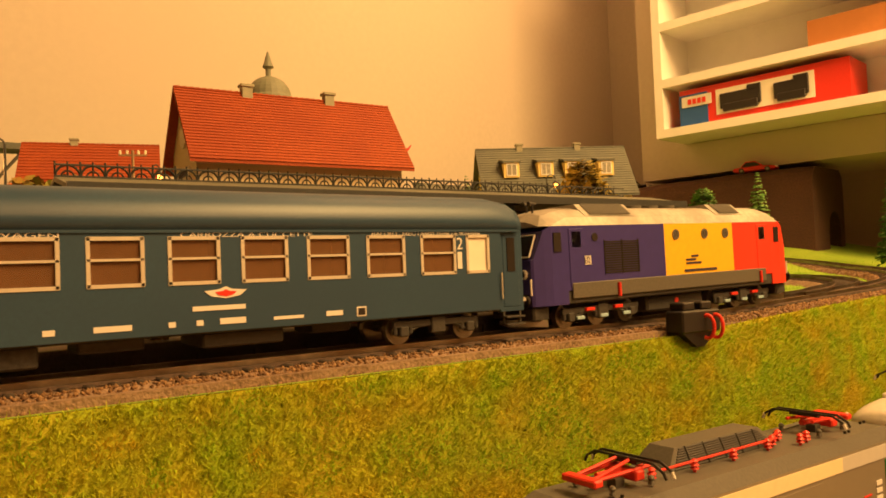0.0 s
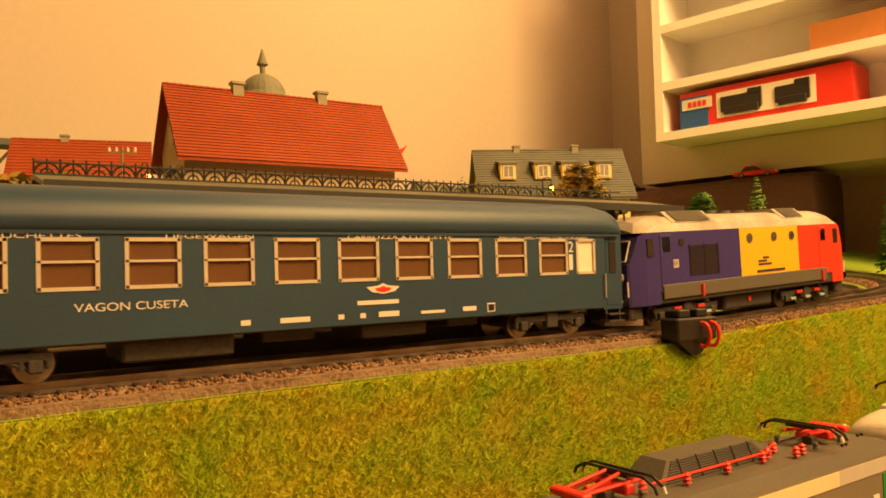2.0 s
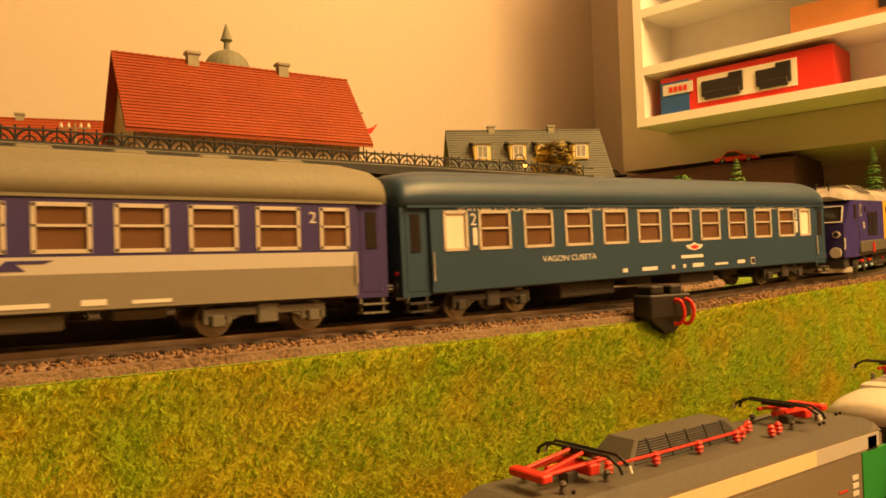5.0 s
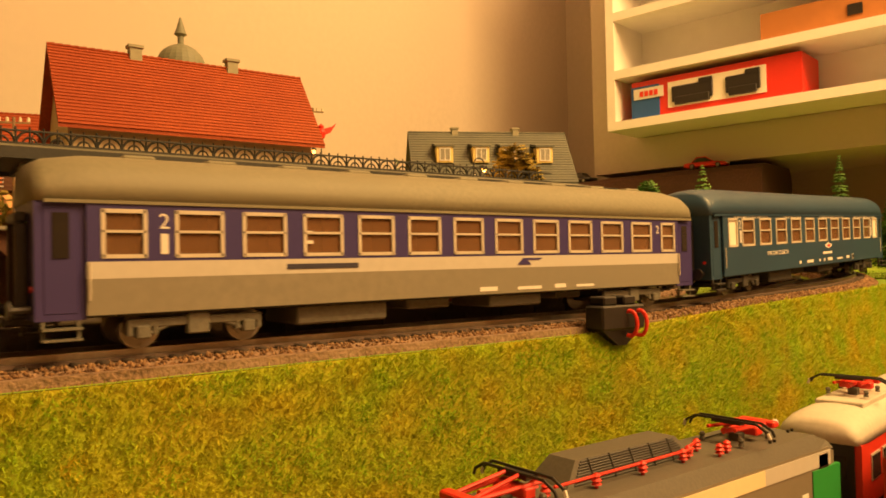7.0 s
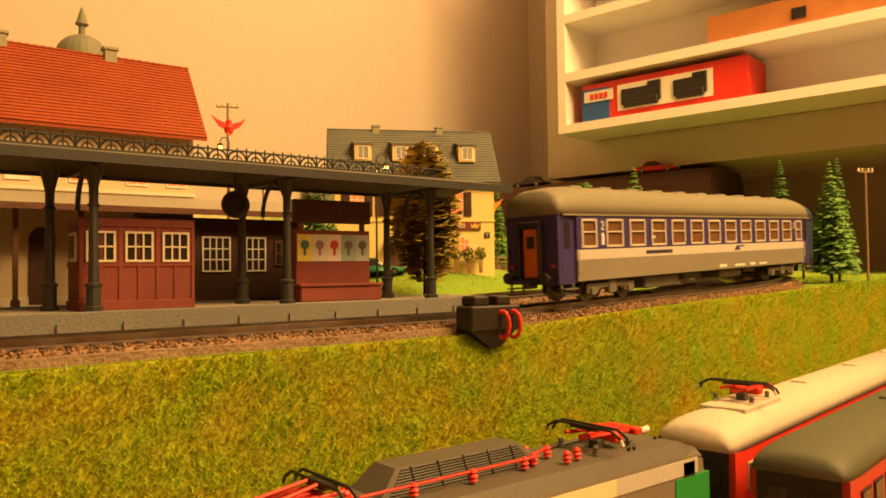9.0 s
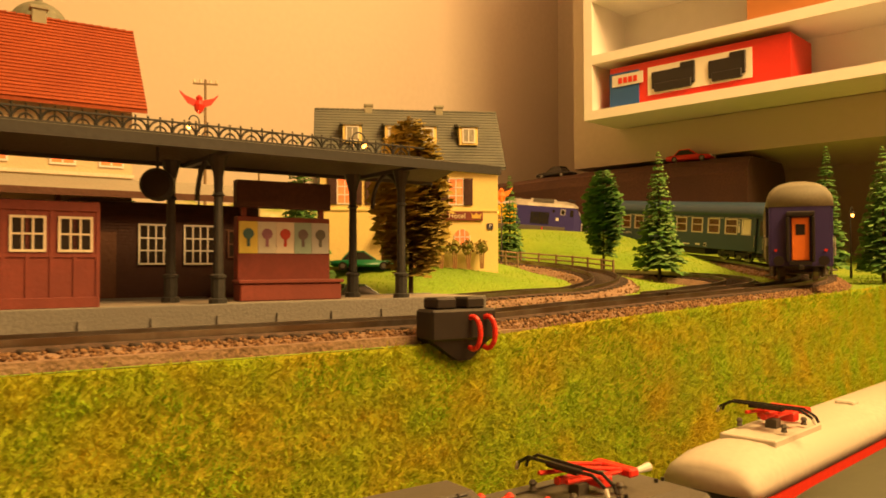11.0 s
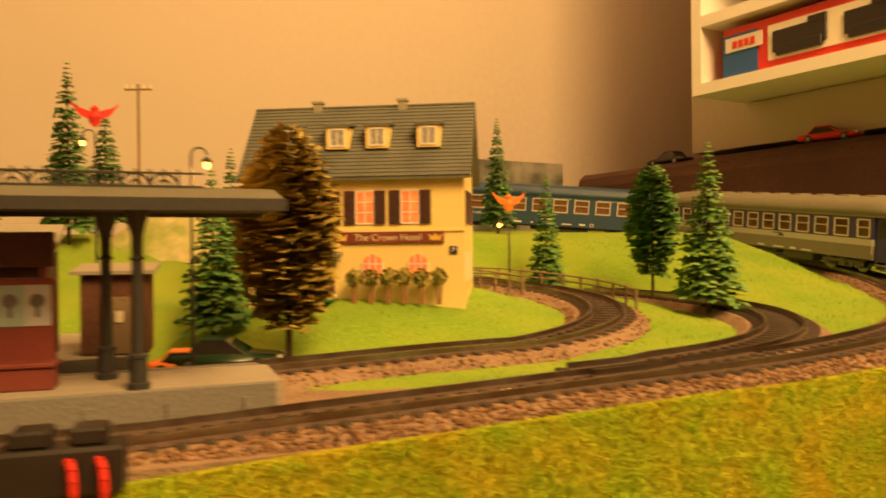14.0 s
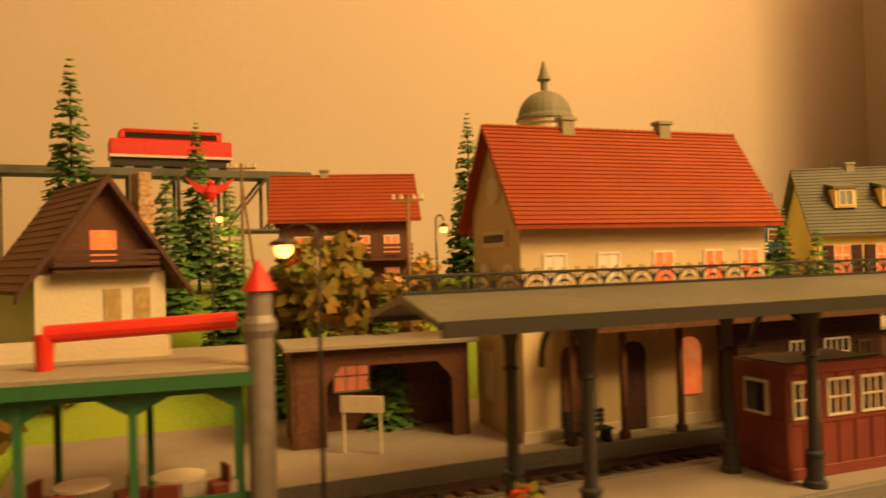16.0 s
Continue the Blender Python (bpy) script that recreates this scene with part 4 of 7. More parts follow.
        tube(pp, (-0.043, y * (hw + 0.0010), 0.0120), (-0.043, y * (hw + 0.0010), 0.0178), 0.0008, seg=8)
        tube(pp, (0.0605, y * (hw + 0.0010), 0.0120), (0.0605, y * (hw + 0.0010), 0.0178), 0.0008, seg=8)
        part_each("filler_pipe", pp, M_RED, t)
    b = B()
    cube(b, -0.020, 0.020, -0.0125, 0.0125, 0.0030, 0.0105, 0, 0.001)
    tank = part("fuel_tank", b, M_DKGREY, t)
    for y in (-1, 1):
        b = B()
        tube(b, (0.0, y * 0.0123, 0.0072), (0.0, y * 0.0130, 0.0072), 0.0013, seg=12)
        part("red_gauge", b, M_RED, tank)
    for x in (-0.0500, 0.0500):
        bg = bogie(t, x, 0.0190, M_DKGREY, (-0.0185, 0.0, 0.0185))
        for y in (-1, 1):
            b = B()
            for k in (-0.0105, 0.0065):
                cube(b, x + k, x + k + 0.0050, *sorted((y * 0.0135, y * 0.0150)), 0.0068, 0.0082, 0, 0.0002)
            part("brake_cylinder", b, M_RED, bg)
            b = B()
            for k in (-0.016, -0.002, 0.012):
                cube(b, x + k, x + k + 0.0045, *sorted((y * 0.0138, y * 0.0148)), 0.0036, 0.0050, 0, 0.0002)
            part("axle_box", b, mat("pale_blue", (0.30, 0.45, 0.55), 0.5), bg)
    return t


LOCO = locomotive()


# ---- station ----
def turned_post(b, h, r=0.0016):
    lathe(b, [(r * 2.1, 0), (r * 2.1, 0.0018), (r * 1.6, 0.0022), (r * 1.6, 0.0090), (r * 1.9, 0.0094), (r * 1.9, 0.0102), (r * 1.15, 0.0108), (r, h * 0.72), (r * 1.5, h * 0.73), (r * 1.0, h * 0.75), (r * 1.1, h * 0.86), (r * 2.3, h)], 10)
    return b


def canopy():
    t = thing("platform_canopy", "grey platform canopy on dark cast-iron posts with a lattice crest", "canopy")
    x0, x1, ya, ym, yb = 0.022, 0.341, 0.2265, 0.2530, 0.2785
    ze, zm = 0.0660, 0.0712
    b = B()
    prism(b, [(ya, ze), (ym, zm), (yb, ze), (yb, ze + 0.0016), (ym, zm + 0.0018), (ya, ze + 0.0016)], "x", x0, x1)
    part("roof", b, M_CANOPY, t)
    for y in (ya, yb):
        box("fascia", x0, x1, y - 0.0007, y + 0.0007, ze - 0.0014, ze + 0.0022, M_IRON, t)
    for k in range(4):
        x = 0.0674 + 0.0772 * k
        for y, dx in ((0.2405, 0.0), (0.2640, -0.0098)):
            b = turned_post(B(), 0.0530)
            p = part("post", b, M_IRON, t)
            p.location = (x + dx, y, 0.0120)
        b = B()
        for y, s in ((0.2405, 1), (0.2640, -1)):
            for q in range(6):
                a0, a1 = math.pi / 2 * q / 6, math.pi / 2 * (q + 1) / 6
                r = 0.0150
                tube(b, (x, y + s * (r - r * math.cos(a0)), 0.0505 + r * math.sin(a0)), (x, y + s * (r - r * math.cos(a1)), 0.0505 + r * math.sin(a1)), 0.0010, seg=6)
        cube(b, x - 0.0012, x + 0.0012, ya + 0.001, yb - 0.001, ze - 0.0016, ze)
        part("bracket", b, M_IRON, t)
    # the lattice crest: hoops and spikes between two rails
    b = B()
    cz = zm + 0.0018
    tube(b, (x0, ym, cz + 0.0003), (x1 - 0.022, ym, cz + 0.0003), 0.0005, seg=5)
    tube(b, (x0, ym, cz + 0.0046), (x1 - 0.022, ym, cz + 0.0046), 0.0004, seg=5)
    part("crest_rail", b, M_IRON, t)
    hoop = B()
    for q in range(7):
        a0, a1 = math.pi * q / 7, math.pi * (q + 1) / 7
        tube(hoop, (0.0042 * math.cos(a0), 0, 0.0045 * math.sin(a0)), (0.0042 * math.cos(a1), 0, 0.0045 * math.sin(a1)), 0.00042, seg=4, cap=False)
        tube(hoop, (0.0022 * math.cos(a0), 0, 0.0024 * math.sin(a0)), (0.0022 * math.cos(a1), 0, 0.0024 * math.sin(a1)), 0.00034, seg=4, cap=False)
    for k in (-0.0042, 0.0, 0.0042):
        tube(hoop, (k, 0, 0.0), (k, 0, 0.0058), 0.00034, seg=4)
    first = part("crest_hoop", hoop, M_IRON, t)
    n = int((x1 - 0.026 - x0) / 0.0085)
    for k in range(n):
        o = first if k == 0 else new("crest_hoop", first.data)
        o.parent = t
        o.location = (x0 + 0.0045 + 0.0085 * k, ym, cz)
    # clock
    b = B()
    tube(b, (0.2030, 0.2505, 0.0545), (0.2050, 0.2545, 0.0545), 0.0058, seg=20)
    ck = part("clock", b, M_IRON, t)
    b = B()
    tube(b, (0.2026, 0.2497, 0.0545), (0.2031, 0.2507, 0.0545), 0.0046, seg=20)
    part("dial", b, M_GLASSD, ck)
    b = B()
    tube(b, (0.2040, 0.2525, 0.0600), (0.2040, 0.2525, 0.0680), 0.0006, seg=6)
    part("hanger", b, M_IRON, ck)


def platforms():
    t = thing("island_platform", "grey asphalt island platform with concrete kerbs", "platform", kind="structure")
    b = B()
    prism(b, [(-0.60, 0.2360), (0.322, 0.2360), (0.341, 0.2380), (0.341, 0.2730), (0.322, 0.2750), (-0.60, 0.2750)], "z", 0.0005, 0.0120)
    part("surface", b, M_PLAT, t)
    for y in (0.2347, 0.2762):
        k = part("kerb", cube(B(), -0.60, 0.3385, y - 0.0013, y + 0.0013, 0.0003, 0.0124, 0, 0.0003), M_KERB, t)
    step = B()
    cube(step, -0.0012, 0.0012, -0.0006, 0.0006, 0.001, 0.0085)
    first = part("kerb_block", step, M_KERB, t)
    for k in range(30):
        o = first if k == 0 else new("kerb_block", first.data)
        o.parent = t
        o.location = (0.330 - 0.022 * k, 0.2330, 0)
    t = thing("house_platform", "pale station platform in front of the station building", "platform", kind="structure")
    box("surface", -0.08, 0.300, 0.3140, 0.4200, 0.0003, 0.0118, M_PLAT, t)
    box("kerb", -0.08, 0.300, 0.3127, 0.3140, 0.0003, 0.0122, M_KERB, t)


def framed_window(t, x, z, w, h, y, pane, bars_=(1, 2), name="window", frame_mat=None, up=0.0006):
    """A window on a wall that faces -y at y: frame, bars, pane."""
    f = B()
    m = 0.0008
    cube(f, x - w / 2 - m, x - w / 2, y - up, y + 0.0002, z - m, z + h + m)
    cube(f, x + w / 2, x + w / 2 + m, y - up, y + 0.0002, z - m, z + h + m)
    cube(f, x - w / 2, x + w / 2, y - up, y + 0.0002, z - m, z)
    cube(f, x - w / 2, x + w / 2, y - up, y + 0.0002, z + h, z + h + m)
    for k in range(1, bars_[0] + 1):
        xx = x - w / 2 + w * k / (bars_[0] + 1)
        cube(f, xx - 0.0003, xx + 0.0003, y - up * 0.8, y + 0.0002, z, z + h)
    for k in range(1, bars_[1] + 1):
        zz = z + h * k / (bars_[1] + 1)
        cube(f, x - w / 2, x + w / 2, y - up * 0.8, y + 0.0002, zz - 0.0003, zz + 0.0003)
    wf = part(name, f, frame_mat or M_WHITE, t)
    box("pane", x - w / 2, x + w / 2, y - 0.0002, y + 0.0001, z, z + h, pane, wf)
    return wf


def tiled_slope(t, name, material, p0, p1, p2, p3, rows):
    """Overlapping tile courses from the eave p0-p1 up to the ridge p3-p2, each a thin wedge."""
    p0, p1, p2, p3 = map(Vector, (p0, p1, p2, p3))
    nrm = (p1 - p0).cross(p3 - p0).normalized()
    if nrm.z < 0:
        nrm = -nrm
    b = B()
    for k in range(rows):
        a, c = k / rows, (k + 1.25) / rows
        c = min(c, 1.0)
        l0, r0, l1, r1 = p0.lerp(p3, a), p1.lerp(p2, a), p0.lerp(p3, c), p1.lerp(p2, c)
        lo, hi = nrm * 0.00065, nrm * 0.00015
        loft(b, [[l0, l0 + lo, l1 + hi, l1 - nrm * 0.0003], [r0, r0 + lo, r1 + hi, r1 - nrm * 0.0003]])
    bmesh.ops.recalc_face_normals(b, faces=b.faces)
    return part_each("tile_course", b, material, t)


def gable_house(t, w, d, z0, ze, zr, over, wall_m, roof_m, rows, eave=0.0):
    """Walls with gables and a saddle roof; local x along the ridge, front at -y."""
    b = B()
    prism(b, [(-d / 2, z0), (-d / 2, ze), (0, zr - 0.001), (d / 2, ze), (d / 2, z0)], "x", -w / 2, w / 2)
    part("wall", b, wall_m, t)
    sl = (zr - ze) / (d / 2)
    oy = d / 2 + (eave or over)
    oz = ze - (eave or over) * sl
    for s in (-1, 1):
        b = B()
        loft(b, [[(x, 0, zr), (x, s * oy, oz), (x, s * oy, oz - 0.0016), (x, 0, zr - 0.0016)] for x in (-w / 2 - over, w / 2 + over)])
        bmesh.ops.recalc_face_normals(b, faces=b.faces)
        part("roof_slab", b, roof_m, t)
        tiled_slope(t, "roof_slope", roof_m, (-w / 2 - over, s * oy, oz), (w / 2 + over, s * oy, oz), (w / 2 + over, 0, zr), (-w / 2 - over, 0, zr), rows)
    b = B()
    n = int((w + 2 * over) / 0.0034)
    for k in range(n):
        x = -w / 2 - over + (w + 2 * over) * (k + 0.5) / n
        tube(b, (x - 0.0016, 0, zr + 0.0002), (x + 0.0016, 0, zr + 0.0004), 0.0008, 0.0010, seg=6)
    part_each("ridge_tile", b, roof_m, t)
    return oy, oz


def chimney(t, x, y, z0, z1, w):
    b = B()
    cube(b, x - w / 2, x + w / 2, y - w * 0.4, y + w * 0.4, z0, z1, 0, 0.0002)
    cube(b, x - w * 0.65, x + w * 0.65, y - w * 0.52, y + w * 0.52, z1 - 0.0004, z1 + 0.0012, 0, 0.0002)
    part("chimney", b, mat("chimney_render", (0.34, 0.33, 0.24), 0.85, var=0.12), t)


def station():
    t = thing("station_building", "cream station building with a steep red tiled roof", "house", pose(0.1545, 0.3475, 0, 0, 0, -1.5))
    W, D = 0.117, 0.044
    oy, oz = gable_house(t, W, D, 0.0115, 0.1029, 0.1345, 0.0048, M_CREAM, M_ROOF, 24, 0.0065)
    chimney(t, -0.0245, 0, 0.128, 0.1385, 0.0058)
    chimney(t, 0.0240, 0, 0.128, 0.1385, 0.0058)
    for k, x in enumerate((-0.044, -0.020, 0.006, 0.031, 0.050)):
        framed_window(t, x, 0.0690, 0.0085, 0.0130, -D / 2, M_FROST if k < 2 else M_LIT, (1, 1))
    b = B()
    cube(b, -W / 2 - 0.0008, W / 2 + 0.0008, -D / 2 - 0.0008, -D / 2, 0.0640, 0.0655)
    cube(b, -W / 2 - 0.0008, W / 2 + 0.0008, -D / 2 - 0.0008, -D / 2, 0.0115, 0.0160)
    part("string_course", b, M_STUCCO, t)
    # gable end towards the west
    for y, z, h in ((-0.012, 0.066, 0.013), (0.010, 0.066, 0.013), (-0.012, 0.024, 0.018), (0.010, 0.024, 0.018)):
        f = B()
        cube(f, -W / 2 - 0.0006, -W / 2, y - 0.0042, y + 0.0042, z - 0.0008, z + h + 0.0008)
        wf = part("window", f, M_STUCCO, t)
        box("pane", -W / 2 - 0.0009, -W / 2 - 0.0005, y - 0.0033, y + 0.0033, z, z + h, M_FROST, wf)
    f = B()
    lathe(f, [(0.0058, 0), (0.0058, 0.0008), (0.0044, 0.0010)], 20)
    o = part("round_window", f, M_STUCCO, t)
    o.matrix_basis = pose(-W / 2, 0, 0.1085, 0, -90, 0)
    box("name_board", -W / 2 - 0.0008, -W / 2, -0.0115, 0.0115, 0.0860, 0.0925, M_STUCCO, t)
    b = B()
    for k in range(5):
        cube(b, -W / 2 - 0.0011, -W / 2 - 0.0007, -0.009 + 0.0038 * k, -0.0064 + 0.0038 * k, 0.0878, 0.0908)
    part("board_print", b, M_INKD, t)
    # ground floor: doors, arched lit windows
    for x, w, m in ((-0.010, 0.0105, M_DKWOOD), (-0.037, 0.0115, M_BROWN), (0.017, 0.0105, M_LIT)):
        pts = [(x - w / 2, 0.0125 if m is not M_LIT else 0.024), (x + w / 2, 0.0125 if m is not M_LIT else 0.024)]
        pts += [(x + w / 2 * math.cos(math.pi * q / 8), 0.0420 + w / 2 * math.sin(math.pi * q / 8)) for q in range(9)]
        b = B()
        prism(b, pts, "y", -D / 2 - 0.0010, -D / 2 + 0.0002)
        part("arched_window" if m is M_LIT else "arched_door", b, m, t, "lit arched window" if m is M_LIT else "")
    # annex of dark boards and the long awning
    b = B()
    cube(b, 0.032, 0.112, -0.0325, 0.004, 0.0115, 0.0530)
    annex = part("annex", b, M_DKWOOD, t, "dark boarded annex")
    b = B()
    for k in range(30):
        cube(b, 0.032, 0.112, -0.0331, -0.0325, 0.0125 + 0.00132 * k, 0.0125 + 0.00132 * k + 0.0010)
    part_each("board", b, M_DKWOOD, annex)
    for x, w in ((0.066, 0.0130), (0.085, 0.0130)):
        framed_window(t, x, 0.0270, w, 0.0160, -0.0333, M_GLASSD, (3, 2))
    framed_window(t, 0.101, 0.0300, 0.0060, 0.0110, -0.0333, M_GLASSD, (1, 1), frame_mat=M_BROWN)
    box("annex_door", 0.0395, 0.0500, -0.0337, -0.0327, 0.0125, 0.0400, M_BROWN, t)
    b = B()
    loft(b, [[(x, -0.0215, 0.0635), (x, -0.0430, 0.0560), (x, -0.0430, 0.0545), (x, -0.0215, 0.0618)] for x in (-0.046, 0.118)])
    bmesh.ops.recalc_face_normals(b, faces=b.faces)
    part("awning", b, M_VERANDA, t)
    box("awning_edge", -0.046, 0.118, -0.0437, -0.0430, 0.0537, 0.0565, M_BROWN, t)
    for x in (-0.044, -0.022, 0.004, 0.028):
        b = B()
        cube(b, x - 0.0010, x + 0.0010, -0.0338, -0.0318, 0.0118, 0.0590)
        cube(b, x - 0.0016, x + 0.0016, -0.0344, -0.0312, 0.0118, 0.0150)
        part("awning_post", b, M_BROWN, t)


def brown_hut():
    """The small boarded hut at the end of the house platform."""
    t = thing("wooden_hut", "small brown boarded hut with a pale door", "hut", pose(0.2900, 0.3340, 0.0118, 0, 0, -6))
    W, D, H = 0.0125, 0.0100, 0.0320
    b = B()
    cube(b, -W, W, -D, D, 0, H, 0, 0.0003)
    part("wall", b, M_BROWN, t)
    b = B()
    for k in range(11):
        x = -W + 2 * W * (k + 0.5) / 11
        cube(b, x - 0.0009, x + 0.0009, -D - 0.0005, -D, 0.001, H - 0.001)
    part_each("board", b, M_BROWN, t)
    d = box("door", -0.0020, 0.0060, -D - 0.0011, -D - 0.0004, 0.0005, 0.0230, M_POLE, t, "pale weathered door", 0.0002)
    box("door_notice", 0.0005, 0.0035, -D - 0.0015, -D - 0.0010, 0.0130, 0.0175, M_STUCCO, d)
    b = B()
    loft(b, [[(-W - 0.003, y, z), (W + 0.003, y, z), (W + 0.003, y, z + 0.0014), (-W - 0.003, y, z + 0.0014)] for y, z in ((-D - 0.0035, H), (D + 0.0025, H + 0.0028))])
    bmesh.ops.recalc_face_normals(b, faces=b.faces)
    part("roof", b, M_VERANDA, t)


def bench(m):
    t = thing("bench", "dark green slatted platform bench", "bench", m)
    for k in range(3):
        box("seat_slat", -0.0090, 0.0090, -0.0030 + 0.0022 * k, -0.0013 + 0.0022 * k, 0.0050, 0.0056, M_IRON, t)
        box("back_slat", -0.0090, 0.0090, 0.0038, 0.0043, 0.0066 + 0.0018 * k, 0.0079 + 0.0018 * k, M_IRON, t)
    for x in (-0.0075, 0.0075):
        b = B()
        cube(b, x - 0.0005, x + 0.0005, -0.0030, 0.0040, 0.0, 0.0050)
        cube(b, x - 0.0005, x + 0.0005, 0.0032, 0.0040, 0.0050, 0.0120)
        part("leg", b, M_IRON, t)


def kiosk():
    """The low dark-red booth with white windows."""
    t = thing("platform_kiosk", "dark red wooden platform booth with white-barred windows", "kiosk", pose(0.1630, 0.2590, 0.0120, 0, 0, -2))
    W, D, H = 0.0412, 0.0240, 0.0345
    b = B()
    cube(b, -W / 2, W / 2, -D / 2, D / 2, 0, H, 0, 0.0003)
    part("wall", b, M_KIOSK, t)
    b = B()
    cube(b, -W / 2 - 0.0006, W / 2 + 0.0006, -D / 2 - 0.0006, D / 2 + 0.0006, 0, 0.0035, 0, 0.0002)
    cube(b, -W / 2 - 0.0006, W / 2 + 0.0006, -D / 2 - 0.0006, D / 2 + 0.0006, H - 0.0030, H + 0.0002, 0, 0.0002)
    cube(b, -W / 2 - 0.0004, W / 2 + 0.0004, -D / 2 - 0.0004, D / 2 + 0.0004, 0.0165, 0.0180)
    for k in range(7):
        x = -W / 2 + W * k / 6
        cube(b, x - 0.0006, x + 0.0006, -D / 2 - 0.0005, -D / 2 + 0.0002, 0, H)
    part_each("batten", b, M_KIOSK, t)
    for x in (-0.0138, 0.0, 0.0138):
        framed_window(t, x, 0.0190, 0.0088, 0.0100, -D / 2 - 0.0003, M_GLASSD, (2, 1), frame_mat=M_STUCCO)
    f = B()
    cube(f, -W / 2 - 0.0008, -W / 2, -0.0050, 0.0050, 0.0185, 0.0295)
    wf = part("side_window", f, M_WHITE, t)
    box("pane", -W / 2 - 0.0010, -W / 2 - 0.0006, -0.0040, 0.0040, 0.0195, 0.0285, M_GLASSD, wf)
    box("roof_felt", -W / 2 + 0.002, W / 2 - 0.002, -D / 2 + 0.002, D / 2 - 0.002, H - 0.001, H + 0.0006, M_BLACK, t)


def poster_stand():
    t = thing("poster_stand", "dark red poster stand with a bench and five pictures", "display stand", pose(0.2555, 0.2600, 0.0120, 0, 0, -4))
    W = 0.0385
    b = B()
    cube(b, -W / 2, W / 2, -0.0012, 0.0040, 0, 0.0330, 0, 0.0003)
    part("back_board", b, M_KIOSK, t)
    b = B()
    cube(b, -W / 2 - 0.0015, W / 2 + 0.0015, -0.0100, -0.0012, 0, 0.0068, 0, 0.0005)
    cube(b, -W / 2 - 0.0022, W / 2 + 0.0022, -0.0108, -0.0012, 0.0068, 0.0082, 0, 0.0003)
    part("bench_box", b, M_KIOSK, t)
    box("top_sign", -W / 2 - 0.0005, W / 2 + 0.0002, -0.0020, 0.0030, 0.0365, 0.0472, M_DKWOOD, t, bev=0.0003)
    for x in (-W / 2 + 0.003, W / 2 - 0.003):
        box("sign_post", x - 0.0010, x + 0.0010, 0.0002, 0.0022, 0.0320, 0.0370, M_KIOSK, t)
    cols = ((0.70, 0.62, 0.12), (0.62, 0.66, 0.60), (0.72, 0.70, 0.62), (0.30, 0.45, 0.42), (0.45, 0.50, 0.52))
    blobs = ((0.05, 0.16, 0.18), (0.32, 0.16, 0.26), (0.55, 0.06, 0.04), (0.16, 0.14, 0.16), (0.12, 0.13, 0.12))
    for k in range(5):
        x = -0.0150 + 0.0075 * k
        p = box("picture", x - 0.0037, x + 0.0037, -0.0016, -0.0011, 0.0185, 0.0310, mat("poster_%d" % k, cols[k], 0.5, var=0.08, scale=300), t)
        b = B()
        lathe(b, [(0.0022, 0), (0.0022, 0.0002)], 10)
        cube(b, -0.0006, 0.0006, -0.0050, -0.0018, 0, 0.0002)
        q = part("picture_shape", b, mat("poster_ink_%d" % k, blobs[k], 0.5), p)
        q.matrix_basis = pose(x, -0.0016, 0.0262, 90, 0, 0)


platforms()
canopy()
station()
bench(pose(0.1165, 0.3165, 0.0118, 0, 0, -2))
kiosk()
poster_stand()
brown_hut()


